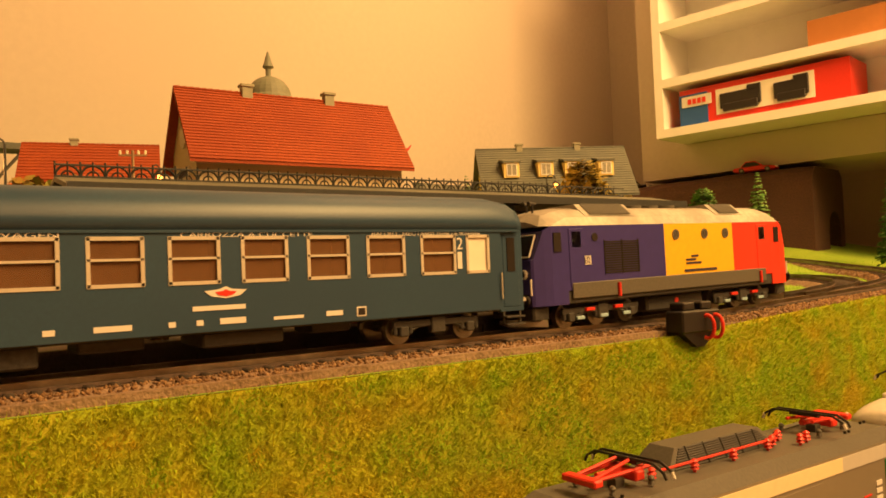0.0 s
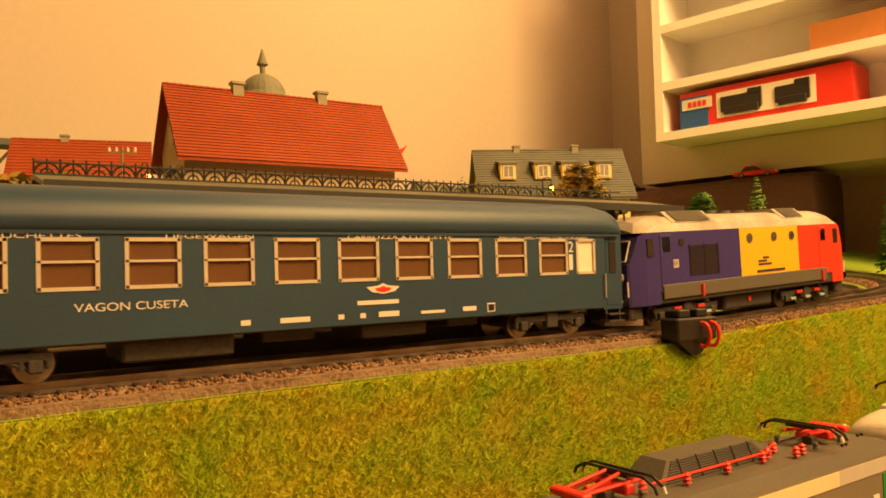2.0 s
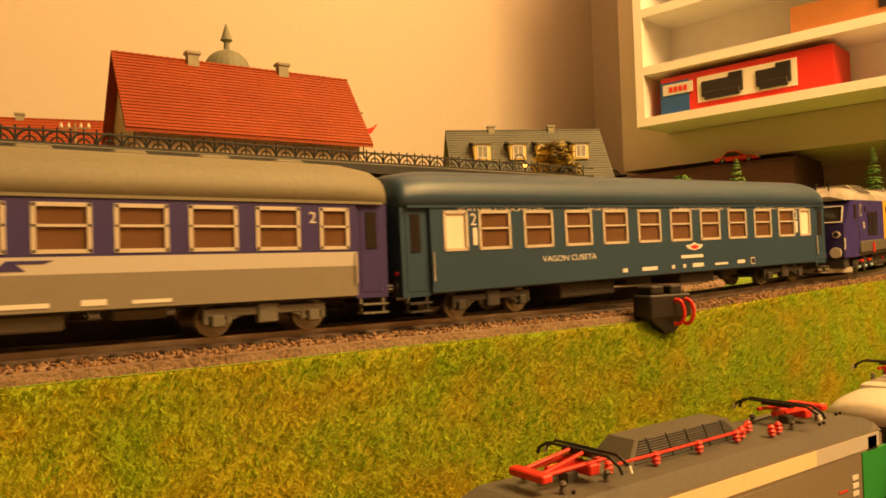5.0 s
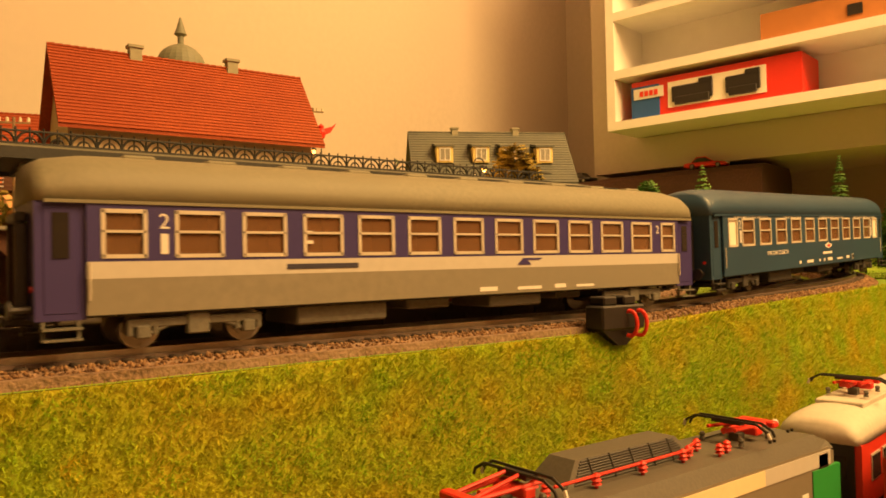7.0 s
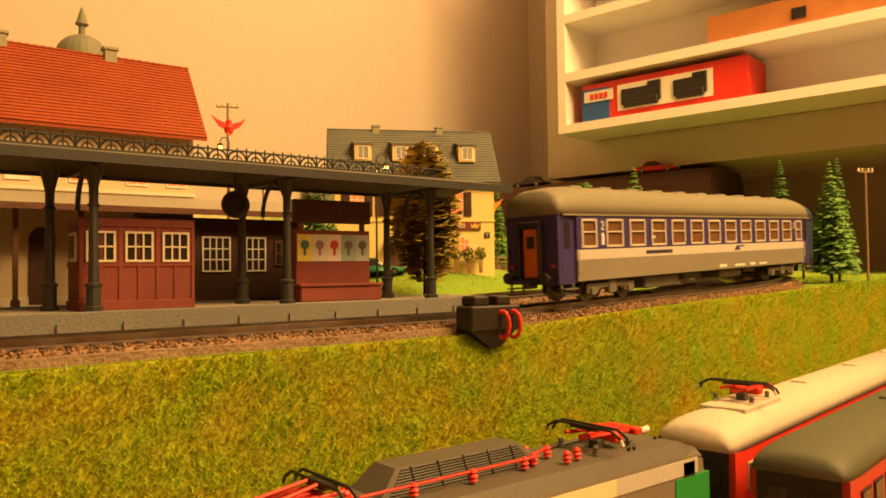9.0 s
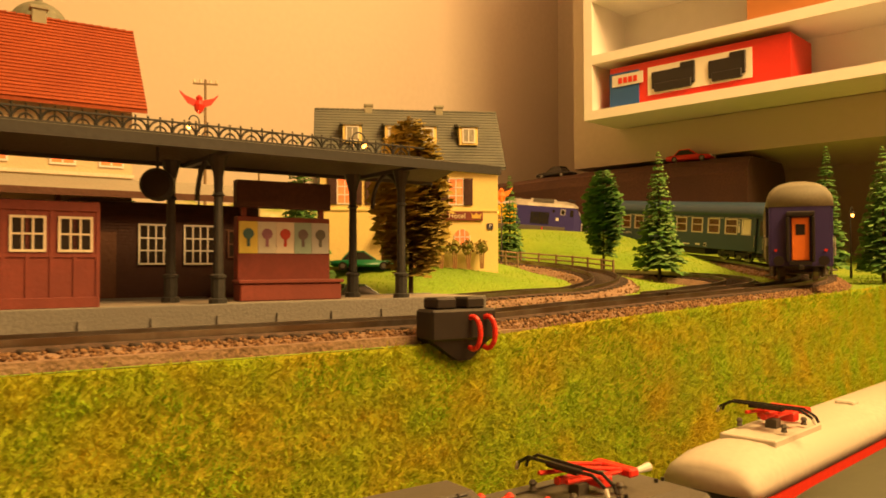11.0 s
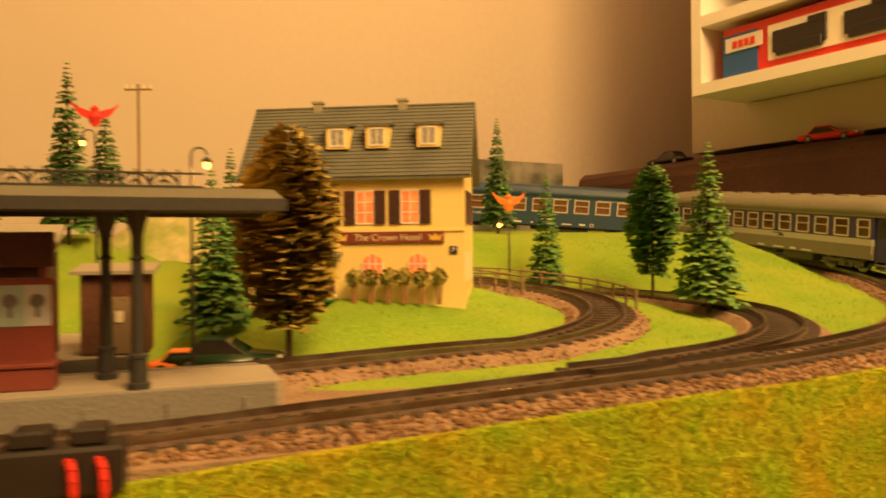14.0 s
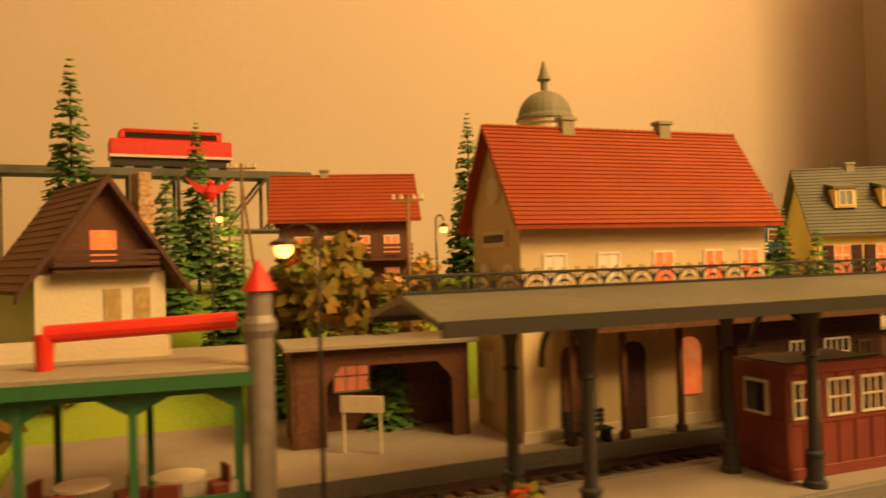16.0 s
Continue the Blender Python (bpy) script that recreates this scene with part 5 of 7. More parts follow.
# ---- hotel ----
def hotel():
    t = thing("hotel", "yellow hotel with a grey roof, dormers and lit windows", "house", pose(0.4165, 0.4170, 0.0265, 0, 0, -28))
    z = t.location.z
    W, D = 0.118, 0.052
    ze, zr = 0.097 - z, 0.1330 - z
    oy, oz = gable_house(t, W, D, -0.006, ze, zr, 0.0045, M_YELLOW, M_GREY, 20)
    chimney(t, -0.0265, 0, zr - 0.006, zr + 0.0030, 0.0050)
    chimney(t, 0.0225, 0, zr - 0.006, zr + 0.0030, 0.0050)
    yf = -D / 2
    sl = (zr - ze) / (D / 2)
    for x in (-0.038, -0.010, 0.012, 0.040):
        b = B()
        zz = ze + 0.0100
        yb = yf + 0.0045
        cube(b, x - 0.0062, x + 0.0062, yb, yb + 0.014, zz, zz + 0.0120)
        d = part("dormer", b, M_YELLOW, t)
        b = B()
        loft(b, [[(x - 0.0075, yb - 0.0012, zz + 0.0118), (x + 0.0075, yb - 0.0012, zz + 0.0118), (x + 0.0075, yb - 0.0012, zz + 0.0134), (x - 0.0075, yb - 0.0012, zz + 0.0134)],
                 [(x - 0.0075, yb + 0.0150, zz + 0.0150), (x + 0.0075, yb + 0.0150, zz + 0.0150), (x + 0.0075, yb + 0.0150, zz + 0.0166), (x - 0.0075, yb + 0.0150, zz + 0.0166)]])
        bmesh.ops.recalc_face_normals(b, faces=b.faces)
        part("dormer_roof", b, M_GREY, d)
        framed_window(d, x, zz + 0.0020, 0.0070, 0.0082, yb, mat("net_curtain", (0.34, 0.33, 0.28), 0.8, var=0.3, scale=500), (1, 0), "dormer_window")
    for x in (-0.043, -0.0185, 0.006, 0.0305):
        framed_window(t, x, 0.0400, 0.0090, 0.0165, yf, M_LIT, (1, 2))
        for s in (-1, 1):
            b = B()
            cube(b, x + s * 0.0082 - 0.0030, x + s * 0.0082 + 0.0030, yf - 0.0012, yf, 0.0392, 0.0572, 0, 0.0002)
            for k in range(12):
                cube(b, x + s * 0.0082 - 0.0025, x + s * 0.0082 + 0.0025, yf - 0.0015, yf - 0.0010, 0.0402 + 0.0014 * k, 0.0411 + 0.0014 * k)
            part("shutter", b, M_DKWOOD, t)
    b = B()
    cube(b, -W / 2 - 0.0006, W / 2 + 0.0006, yf - 0.0008, yf, 0.0352, 0.0364)
    part("string_course", b, M_YELLOW, t)
    sign = box("sign", -0.0120, 0.0485, yf - 0.0014, yf, 0.0290, 0.0350, M_KIOSK, t, "dark red hotel sign", 0.0002)
    lettering("sign_words", "The Crown Hotel", 0.0050, M_FCREAM, sign, pose(0.0185, yf - 0.00150, 0.0320, 90, 0, 0), 0.036)
    for x in (-0.0072, 0.0440):
        b = B()
        prism(b, [(x - 0.0028, 0.0304), (x + 0.0028, 0.0304), (x + 0.0036, 0.0340), (x + 0.0016, 0.0324), (x, 0.0344), (x - 0.0016, 0.0324), (x - 0.0036, 0.0340)], "y", yf - 0.0017, yf - 0.0013)
        part("crown", b, mat("gold_paint", (0.75, 0.50, 0.10), 0.4), sign)
    for x in (0.010, 0.0345):
        pts = [(x - 0.0052, 0.0130), (x + 0.0052, 0.0130)] + [(x + 0.0052 * math.cos(math.pi * q / 8), 0.0180 + 0.0052 * math.sin(math.pi * q / 8)) for q in range(9)]
        b = B()
        prism(b, pts, "y", yf - 0.0006, yf)
        a = part("arched_window", b, M_LIT, t, "lit arched window")
        b = B()
        for k in (-0.0052, -0.0017, 0.0017, 0.0052):
            cube(b, x + k - 0.0003, x + k + 0.0003, yf - 0.0010, yf, 0.0130, 0.0180 + 0.0052 * math.sqrt(max(0, 1 - (k / 0.0053) ** 2)))
        cube(b, x - 0.0052, x + 0.0052, yf - 0.0010, yf, 0.0177, 0.0183)
        part("glazing_bar", b, M_WHITE, a)
    ps = box("parking_sign", 0.0515, 0.0555, yf - 0.0008, yf, 0.0232, 0.0272, M_INKD, t)
    lettering("sign_letter", "P", 0.0036, M_INK, ps, pose(0.0535, yf - 0.0010, 0.0252, 90, 0, 0))
    box("door", -0.0190, -0.0110, yf - 0.0006, yf, 0.0, 0.0200, M_BROWN, t)
    b = B()
    loft(b, [[(-0.0215, yf, 0.0245), (-0.0065, yf, 0.0245), (-0.0065, yf, 0.0232), (-0.0215, yf, 0.0232)], [(-0.0215, yf - 0.0100, 0.0215), (-0.0065, yf - 0.0100, 0.0215), (-0.0065, yf - 0.0100, 0.0205), (-0.0215, yf - 0.0100, 0.0205)]])
    bmesh.ops.recalc_face_normals(b, faces=b.faces)
    part("porch_roof", b, M_GREY, t)
    # gable end: paired shutters above, plain blank windows below
    for y in (-0.012, 0.0, 0.012):
        b = B()
        cube(b, W / 2, W / 2 + 0.0010, y - 0.0050, y - 0.0020, 0.0392, 0.0572, 0, 0.0002)
        cube(b, W / 2, W / 2 + 0.0010, y + 0.0020, y + 0.0050, 0.0392, 0.0572, 0, 0.0002)
        part("shutter", b, M_DKWOOD, t)
        box("gable_pane", W / 2, W / 2 + 0.0005, y - 0.0020, y + 0.0020, 0.0400, 0.0565, M_FROST, t)
    for y in (-0.012, 0.010):
        box("gable_pane", W / 2, W / 2 + 0.0006, y - 0.0034, y + 0.0034, 0.0080, 0.0240, M_FROST, t)
    return t


HOTEL = hotel()


# ---- trees ----
def tree_mesh(kind, seed, height, radius, clear, rows, per):
    """Needle or leaf sprays as small kites on whorls; kind: cone, egg or crown."""
    rng = np.random.default_rng(seed)
    V, F = [], []
    for i in range(rows):
        q = (i + rng.uniform(0, 0.8)) / rows
        z = clear + (height - clear) * q
        if kind == "cone":
            r = radius * (1 - q) ** 0.85 + 0.0008
        elif kind == "egg":
            r = radius * (math.sin(math.pi * (0.12 + 0.86 * q)) ** 0.6)
        else:
            r = radius * math.sin(math.pi * (0.15 + 0.8 * q)) ** 0.5
        n = max(5, int(per * (0.35 + 0.65 * r / radius)))
        for k in range(n):
            a = 2 * math.pi * (k + rng.uniform(-0.4, 0.4)) / n + i * 0.7
            rr = r * rng.uniform(0.80, 1.12)
            d = np.array((math.cos(a), math.sin(a), 0))
            s = np.array((-math.sin(a), math.cos(a), 0))
            droop = {"cone": -0.18, "egg": 0.10, "crown": 0.2}[kind] + rng.normal(0, 0.12)
            for step in range(4):
                f0, f1 = 0.25 + 0.75 * step / 4, 0.25 + 0.75 * (step + 1.45) / 4
                p0 = d * rr * f0 + np.array((0, 0, z + rr * f0 * droop))
                p1 = d * rr * min(f1, 1.08) + np.array((0, 0, z + rr * f1 * droop - 0.0004))
                w = rr * 0.20 * (1.15 - f0 * 0.6) + 0.0006
                up = np.array((0, 0, rng.uniform(-0.3, 0.9) * w))
                mid = (p0 + p1) / 2
                b = len(V)
                V += [p0, mid + s * w + up, p1, mid - s * w - up * 0.4]
                F += [(b, b + 1, b + 2, b + 3)]
    return V, F


def tree(name, label, kind, height, radius, clear, mat_, seed, rows=26, per=16):
    t = thing(name, label, "tree")
    b = B()
    tube(b, (0, 0, -0.004), (0, 0, height * 0.9), max(0.0011, radius * 0.075), 0.0003, seg=8)
    part("trunk", b, M_TRUNK, t)
    V, F = tree_mesh(kind, seed, height, radius, clear, rows, per)
    raw("crown", V, F, mat_, t)
    return t


def plant(src, x, y, s=1.0, turn=0.0, z=None):
    """A copy of a tree, at another size."""
    o = copy_thing(src, pose(x, y, land(x, y) if z is None else z, 0, 0, turn))
    o.scale = (s, s, s)
    return o


FIRS = [tree("fir_tree", "light-tipped conical fir standing on the grass", "cone", 0.100, 0.0190, 0.014, M_FIRL, 3, 34, 20),
        tree("fir_tree", "dark green conical fir standing on the grass", "cone", 0.085, 0.0165, 0.010, M_FIR, 4, 30, 18),
        tree("fir_tree", "dark green slender fir standing on the grass", "cone", 0.110, 0.0160, 0.012, M_FIR, 6, 36, 18)]
FIRS[0].matrix_basis = pose(0.598, 0.346, land(0.598, 0.346))
FIRS[0].scale.z = (0.1124 - land(0.598, 0.346)) / 0.100
FIRS[1].matrix_basis = pose(0.5716, 0.488, land(0.5716, 0.488))
FIRS[1].scale = (0.85, 0.85, (0.1076 - land(0.5716, 0.488)) / 0.085)
FIRS[2].matrix_basis = pose(0.590, 0.610, land(0.59, 0.61))
FIRS[2].scale = (0.95, 0.95, 0.95)
POPLAR = tree("poplar_tree", "tall narrow olive-brown poplar beside the track", "egg", 0.112, 0.0212, 0.020, M_POPLAR, 8, 42, 34)
POPLAR.matrix_basis = pose(0.357, 0.3215, land(0.357, 0.3215))
POPLAR.scale.z = (0.1064 - land(0.358, 0.3255)) / 0.112
EGG = tree("broadleaf_tree", "rounded dark green tree on a pale trunk", "egg", 0.078, 0.0165, 0.016, M_FIR, 9, 34, 26)
EGG.matrix_basis = pose(0.607, 0.410, land(0.607, 0.41))
EGG.scale.z = (0.1054 - land(0.607, 0.41)) / 0.078
for src, x, y, s, a in ((2, 0.828, 0.3375, 1.12, 40), (0, 0.690, 0.226, 0.98, 80), (2, 0.742, 0.243, 0.98, 20), (1, 0.790, 0.272, 1.02, 130), (2, 0.345, 0.440, 0.80, 10), (1, 0.332, 0.402, 1.05, 50),
                        (2, 0.250, 0.573, 1.15, 75), (1, 0.270, 0.640, 1.15, 15), (2, 0.188, 0.575, 1.20, 33), (2, 0.002, 0.598, 1.05, 11), (2, -0.070, 0.560, 1.40, 61), (1, -0.02, 0.545, 1.05, 12), (1, 0.025, 0.430, 0.85, 44),
                        (0, 0.060, 0.385, 0.72, 90), (2, 0.008, 0.480, 0.95, 0)):
    plant(FIRS[src], x, y, s, a)

# ---- brown tunnel and the cars on it ----


def tunnel():
    t = thing("tunnel_hill", "long brown felt-covered tunnel hill with an arched mouth", "tunnel", pose(0.905, 0.500, 0.030, 0, 0, 103))
    b = B()
    L, W, H = 0.37, 0.135, 0.122
    prof = [(0.0, 0), (0.0, H - 0.020), (0.004, H - 0.008), (0.014, H - 0.001), (W - 0.014, H), (W - 0.004, H - 0.008), (W, H - 0.022), (W, 0), (W - 0.020, 0)]
    arch = [(W - 0.020 - 0.026 + 0.026 * math.cos(math.pi * q / 10), 0.040 + 0.026 * math.sin(math.pi * q / 10)) for q in range(11)]
    outline = prof + arch + [(W - 0.072, 0)]
    rings = []
    for x in np.linspace(-0.03, L, 24):
        sag = 0.008 * smooth(0.1, L, x)
        rings.append([(x, -(u) + 0.002 * noise.noise((x * 30, u * 40, 3.3)), max(-0.03, v * (1 - sag * 6) + 0.0015 * noise.noise((x * 25, u * 30, v * 30)))) for u, v in outline])
    loft(b, rings)
    bmesh.ops.recalc_face_normals(b, faces=b.faces)
    part("hill_shell", b, M_TUNNEL, t)
    return t


tunnel()


def toy_car(label, m, paint, scale=1.0, pickup=False):
    t = thing("toy_car", label, "toy car", m)
    L, W = 0.024 * scale, 0.0095 * scale
    h = 0.0135 * scale
    b = B()
    side = [(-L, 0.16), (-L, 0.46), (-0.80 * L, 0.52), (0.30 * L, 0.55), (0.90 * L, 0.46), (L, 0.32), (L, 0.16)]
    loft(b, [[(x, y * k, z * h) for x, z in side] for y, k in ((-W, 1.0), (W, 1.0))])
    bmesh.ops.recalc_face_normals(b, faces=b.faces)
    bmesh.ops.bevel(b, geom=[e for e in b.edges], offset=0.0007 * scale, segments=2, affect="EDGES")
    part("body", b, paint, t, smooth=True)
    b = B()
    top = [(-0.62 * L, 0.54), (-0.42 * L, 0.92), (0.02 * L, 0.98), (0.36 * L, 0.55)]
    loft(b, [[(x, -W * 0.92 if z < 0.6 else -W * 0.74, z * h) for x, z in top], [(x, W * 0.92 if z < 0.6 else W * 0.74, z * h) for x, z in top]])
    bmesh.ops.recalc_face_normals(b, faces=b.faces)
    cab = part("cabin_glass", b, M_GLASSD, t)
    b = B()
    cube(b, -0.44 * L, 0.04 * L, -W * 0.76, W * 0.76, h * 0.90, h * 1.01, 0, 0.0004 * scale)
    for x0, x1 in ((-0.62, -0.42), (0.36, 0.02)):
        for y in (-1, 1):
            tube(b, (x0 * L, y * W * 0.90, h * 0.55), (x1 * L, y * W * 0.74, h * 0.95), 0.0005 * scale, seg=5)
    part("roof", b, paint, cab)
    for x in (-0.60, 0.60):
        for y in (-1, 1):
            b = B()
            tube(b, (x * L, y * W * 0.78, 0.0030 * scale), (x * L, y * W * 1.02, 0.0030 * scale), 0.0030 * scale, seg=16)
            wh = part("wheel", b, M_BLACK, t)
            b = B()
            tube(b, (x * L, y * W * 0.95, 0.0030 * scale), (x * L, y * W * 1.04, 0.0030 * scale), 0.0017 * scale, seg=12)
            part("rim", b, M_CROMEW, wh)
    for y in (-1, 1):
        b = B()
        tube(b, (L * 0.93, y * W * 0.65, h * 0.40), (L * 1.005, y * W * 0.65, h * 0.38), 0.0012 * scale, seg=10)
        part("headlight", b, M_FROST, t)
    return t


TOP = 0.030 + 0.1215
toy_car("red toy sports car parked on the tunnel hill", pose(0.919, 0.552, TOP, 0, 0, -70), M_RED, 1.15)
toy_car("black toy car parked on the tunnel hill", pose(0.879, 0.745, TOP - 0.004, 0, 0, 100), M_BLACK, 1.15)
toy_car("dark green toy estate car with an orange nose", pose(0.3330, 0.3330, land(0.333, 0.333) + 0.0005, 0, 0, -18), mat("dark_green_car", (0.015, 0.045, 0.02), 0.3, var=0.05), 0.98)
toy_car("green toy saloon car at the hotel door", pose(0.3730, 0.4010, land(0.373, 0.401) + 0.0005, 0, 0, -32), mat("green_car", (0.01, 0.16, 0.06), 0.3, var=0.05), 0.90)
toy_car("orange toy car behind the platform", pose(0.3170, 0.3360, land(0.317, 0.336) + 0.0005, 0, 0, -10), M_ORANGE, 0.70)
toy_car("pink toy car behind the station", pose(0.075, 0.470, land(0.075, 0.47) + 0.0005, 0, 0, 10), mat("pink_car", (0.75, 0.25, 0.22), 0.4), 0.8)
toy_car("pale blue toy car behind the station", pose(0.000, 0.400, land(0.0, 0.40) + 0.0005, 0, 0, 30), mat("blue_car", (0.25, 0.45, 0.55), 0.4), 0.7)


# ---- wall shelves ----
def shelves():
    t = thing("wall_shelf", "white open wall shelves with boxes on them", "shelf", pose(0.832, 0.632, 0.2070, 0, 0, 10))
    # local -y runs along the wall away from the corner; +x goes into the wall
    D, L = 0.084, 1.2
    for z in (0.0, 0.0690, 0.1480, 0.2270):
        box("board", 0, D, -L, 0.0, z, z + 0.0115, M_SHELF, t)
    box("side_panel", 0, D, 0.0, 0.0120, 0, 0.40, M_SHELF, t)
    box("back_panel", D - 0.004, D - 0.0005, -L, 0.0, 0, 0.40, M_SHELF, t)
    # model box
    b = thing("model_box", "red and blue model box with a clear window", "box", pose(0.832, 0.632, 0.2185, 0, 0, 10))
    x0, y0, y1, h = 0.010, -0.020, -0.236, 0.0500
    box("carton", x0, x0 + 0.062, y1, y0, 0, h, M_RED, b)
    box("blue_end", x0 - 0.0012, x0, y0 - 0.040, y0, 0, h * 0.86, M_BLUEB, b)
    box("label_patch", x0 - 0.0024, x0 - 0.0012, y0 - 0.046, y0 - 0.004, h * 0.52, h * 0.80, M_INK, b)
    lb = B()
    for k in range(4):
        cube(lb, x0 - 0.0030, x0 - 0.0024, y0 - 0.018 - 0.0068 * k, y0 - 0.0130 - 0.0068 * k, h * 0.58, h * 0.72)
    part("label_shape", lb, M_RED, b)
    box("window_panel", x0 - 0.0014, x0, y1 + 0.040, y0 - 0.052, h * 0.18, h * 0.84, M_FROST, b)
    for a, c in ((-0.078, -0.132), (-0.148, -0.190)):
        q = B()
        cube(q, x0 - 0.0040, x0 - 0.0014, c, a, h * 0.30, h * 0.70, 0, 0.0008)
        cube(q, x0 - 0.0050, x0 - 0.0014, c + 0.004, a - 0.004, h * 0.22, h * 0.42, 0, 0.0008)
        cube(q, x0 - 0.0040, x0 - 0.0014, c, c + 0.018, h * 0.64, h * 0.80, 0, 0.0008)
        part("boxed_model", q, M_BLACK, b)
    bb = thing("brown_carton", "flat brown carton lying on the upper shelf", "box", pose(0.832, 0.632, 0.2875, 0, 0, 10))
    box("carton", 0.012, 0.078, -0.42, -0.190, 0, 0.034, M_TAN, bb)
    box("clasp", 0.0105, 0.012, -0.300, -0.285, 0.010, 0.022, M_BLACK, bb)


shelves()
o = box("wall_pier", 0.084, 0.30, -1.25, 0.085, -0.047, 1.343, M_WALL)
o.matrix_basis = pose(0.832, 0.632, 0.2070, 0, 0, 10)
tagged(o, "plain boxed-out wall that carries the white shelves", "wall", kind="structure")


# ---- lower yard in front ----
def low_line(y):
    return lambda s: Vector((float(s), y + 0.1495 * max(0.0, float(s) - 0.34), -0.083))


LOW = 0.1265
track(low_line(LOW), -0.1, 0.95, "lower yard track beside the embankment", 0.05)
track(low_line(0.0820), 0.1, 0.95, "second lower yard track", 0.05)


def pantograph(t, x, z, s=1.0, name="pantograph", turn=1):
    """A folded red pantograph with a dark two-bar bow."""
    b = B()
    for y in (-0.0055, 0.0055):
        tube(b, (x - turn * 0.0150, y * 0.7, z + 0.0030), (x + turn * 0.0100, y, z + 0.0042), 0.0007 * s, seg=6)
        tube(b, (x - turn * 0.0150, y * 0.7, z + 0.0034), (x + turn * 0.0040, y * 0.5, z + 0.0066), 0.0006 * s, seg=6)
    cube(b, x - turn * 0.0150 - 0.0020, x - turn * 0.0150 + 0.0020, -0.0075, 0.0075, z + 0.0018, z + 0.0042, 0, 0.0005)
    cube(b, x + 0.0020, x + 0.0065, -0.0070, 0.0070, z + 0.0005, z + 0.0038, 0, 0.0005)
    tube(b, (x - 0.0085, 0, z + 0.0030), (x + 0.0060, 0, z + 0.0030), 0.0012, seg=8)
    p = part(name, b, M_RED, t, "folded red pantograph")
    b = B()
    for k in (0.0040, 0.0075):
        xx = x + turn * k
        tube(b, (xx, -0.0125, z + 0.0070), (xx, 0.0125, z + 0.0070), 0.0005, seg=6)
        for y in (-1, 1):
            tube(b, (xx, y * 0.0125, z + 0.0070), (xx, y * 0.0165, z + 0.0048), 0.0005, seg=6)
            tube(b, (xx, y * 0.0165, z + 0.0048), (xx, y * 0.0175, z + 0.0028), 0.0005, seg=6)
    cube(b, x + turn * 0.0040 - 0.0005, x + turn * 0.0075 + 0.0005, -0.0060, 0.0060, z + 0.0055, z + 0.0068)
    part("contact_bow", b, M_BLACK, p)
    b = B()
    for y in (-1, 1):
        tube(b, (x + turn * 0.0075, y * 0.0168, z + 0.0046), (x + turn * 0.0075, y * 0.0177, z + 0.0026), 0.0006, seg=6)
    part_each("bow_tip", b, M_INK, p)
    b = B()
    cube(b, x - 0.0020, x + 0.0020, -0.0020, 0.0020, z - 0.0020, z + 0.0012)
    for y in (-0.008, 0.008):
        for k in (-0.010, 0.008):
            lathe(b, [(0.0012, -0.0010), (0.0008, 0.0002), (0.0012, 0.0010), (0.0007, 0.0018)], 8, (x + k, y, z))
    part("pantograph_base", b, M_FGREY, p)
    return p


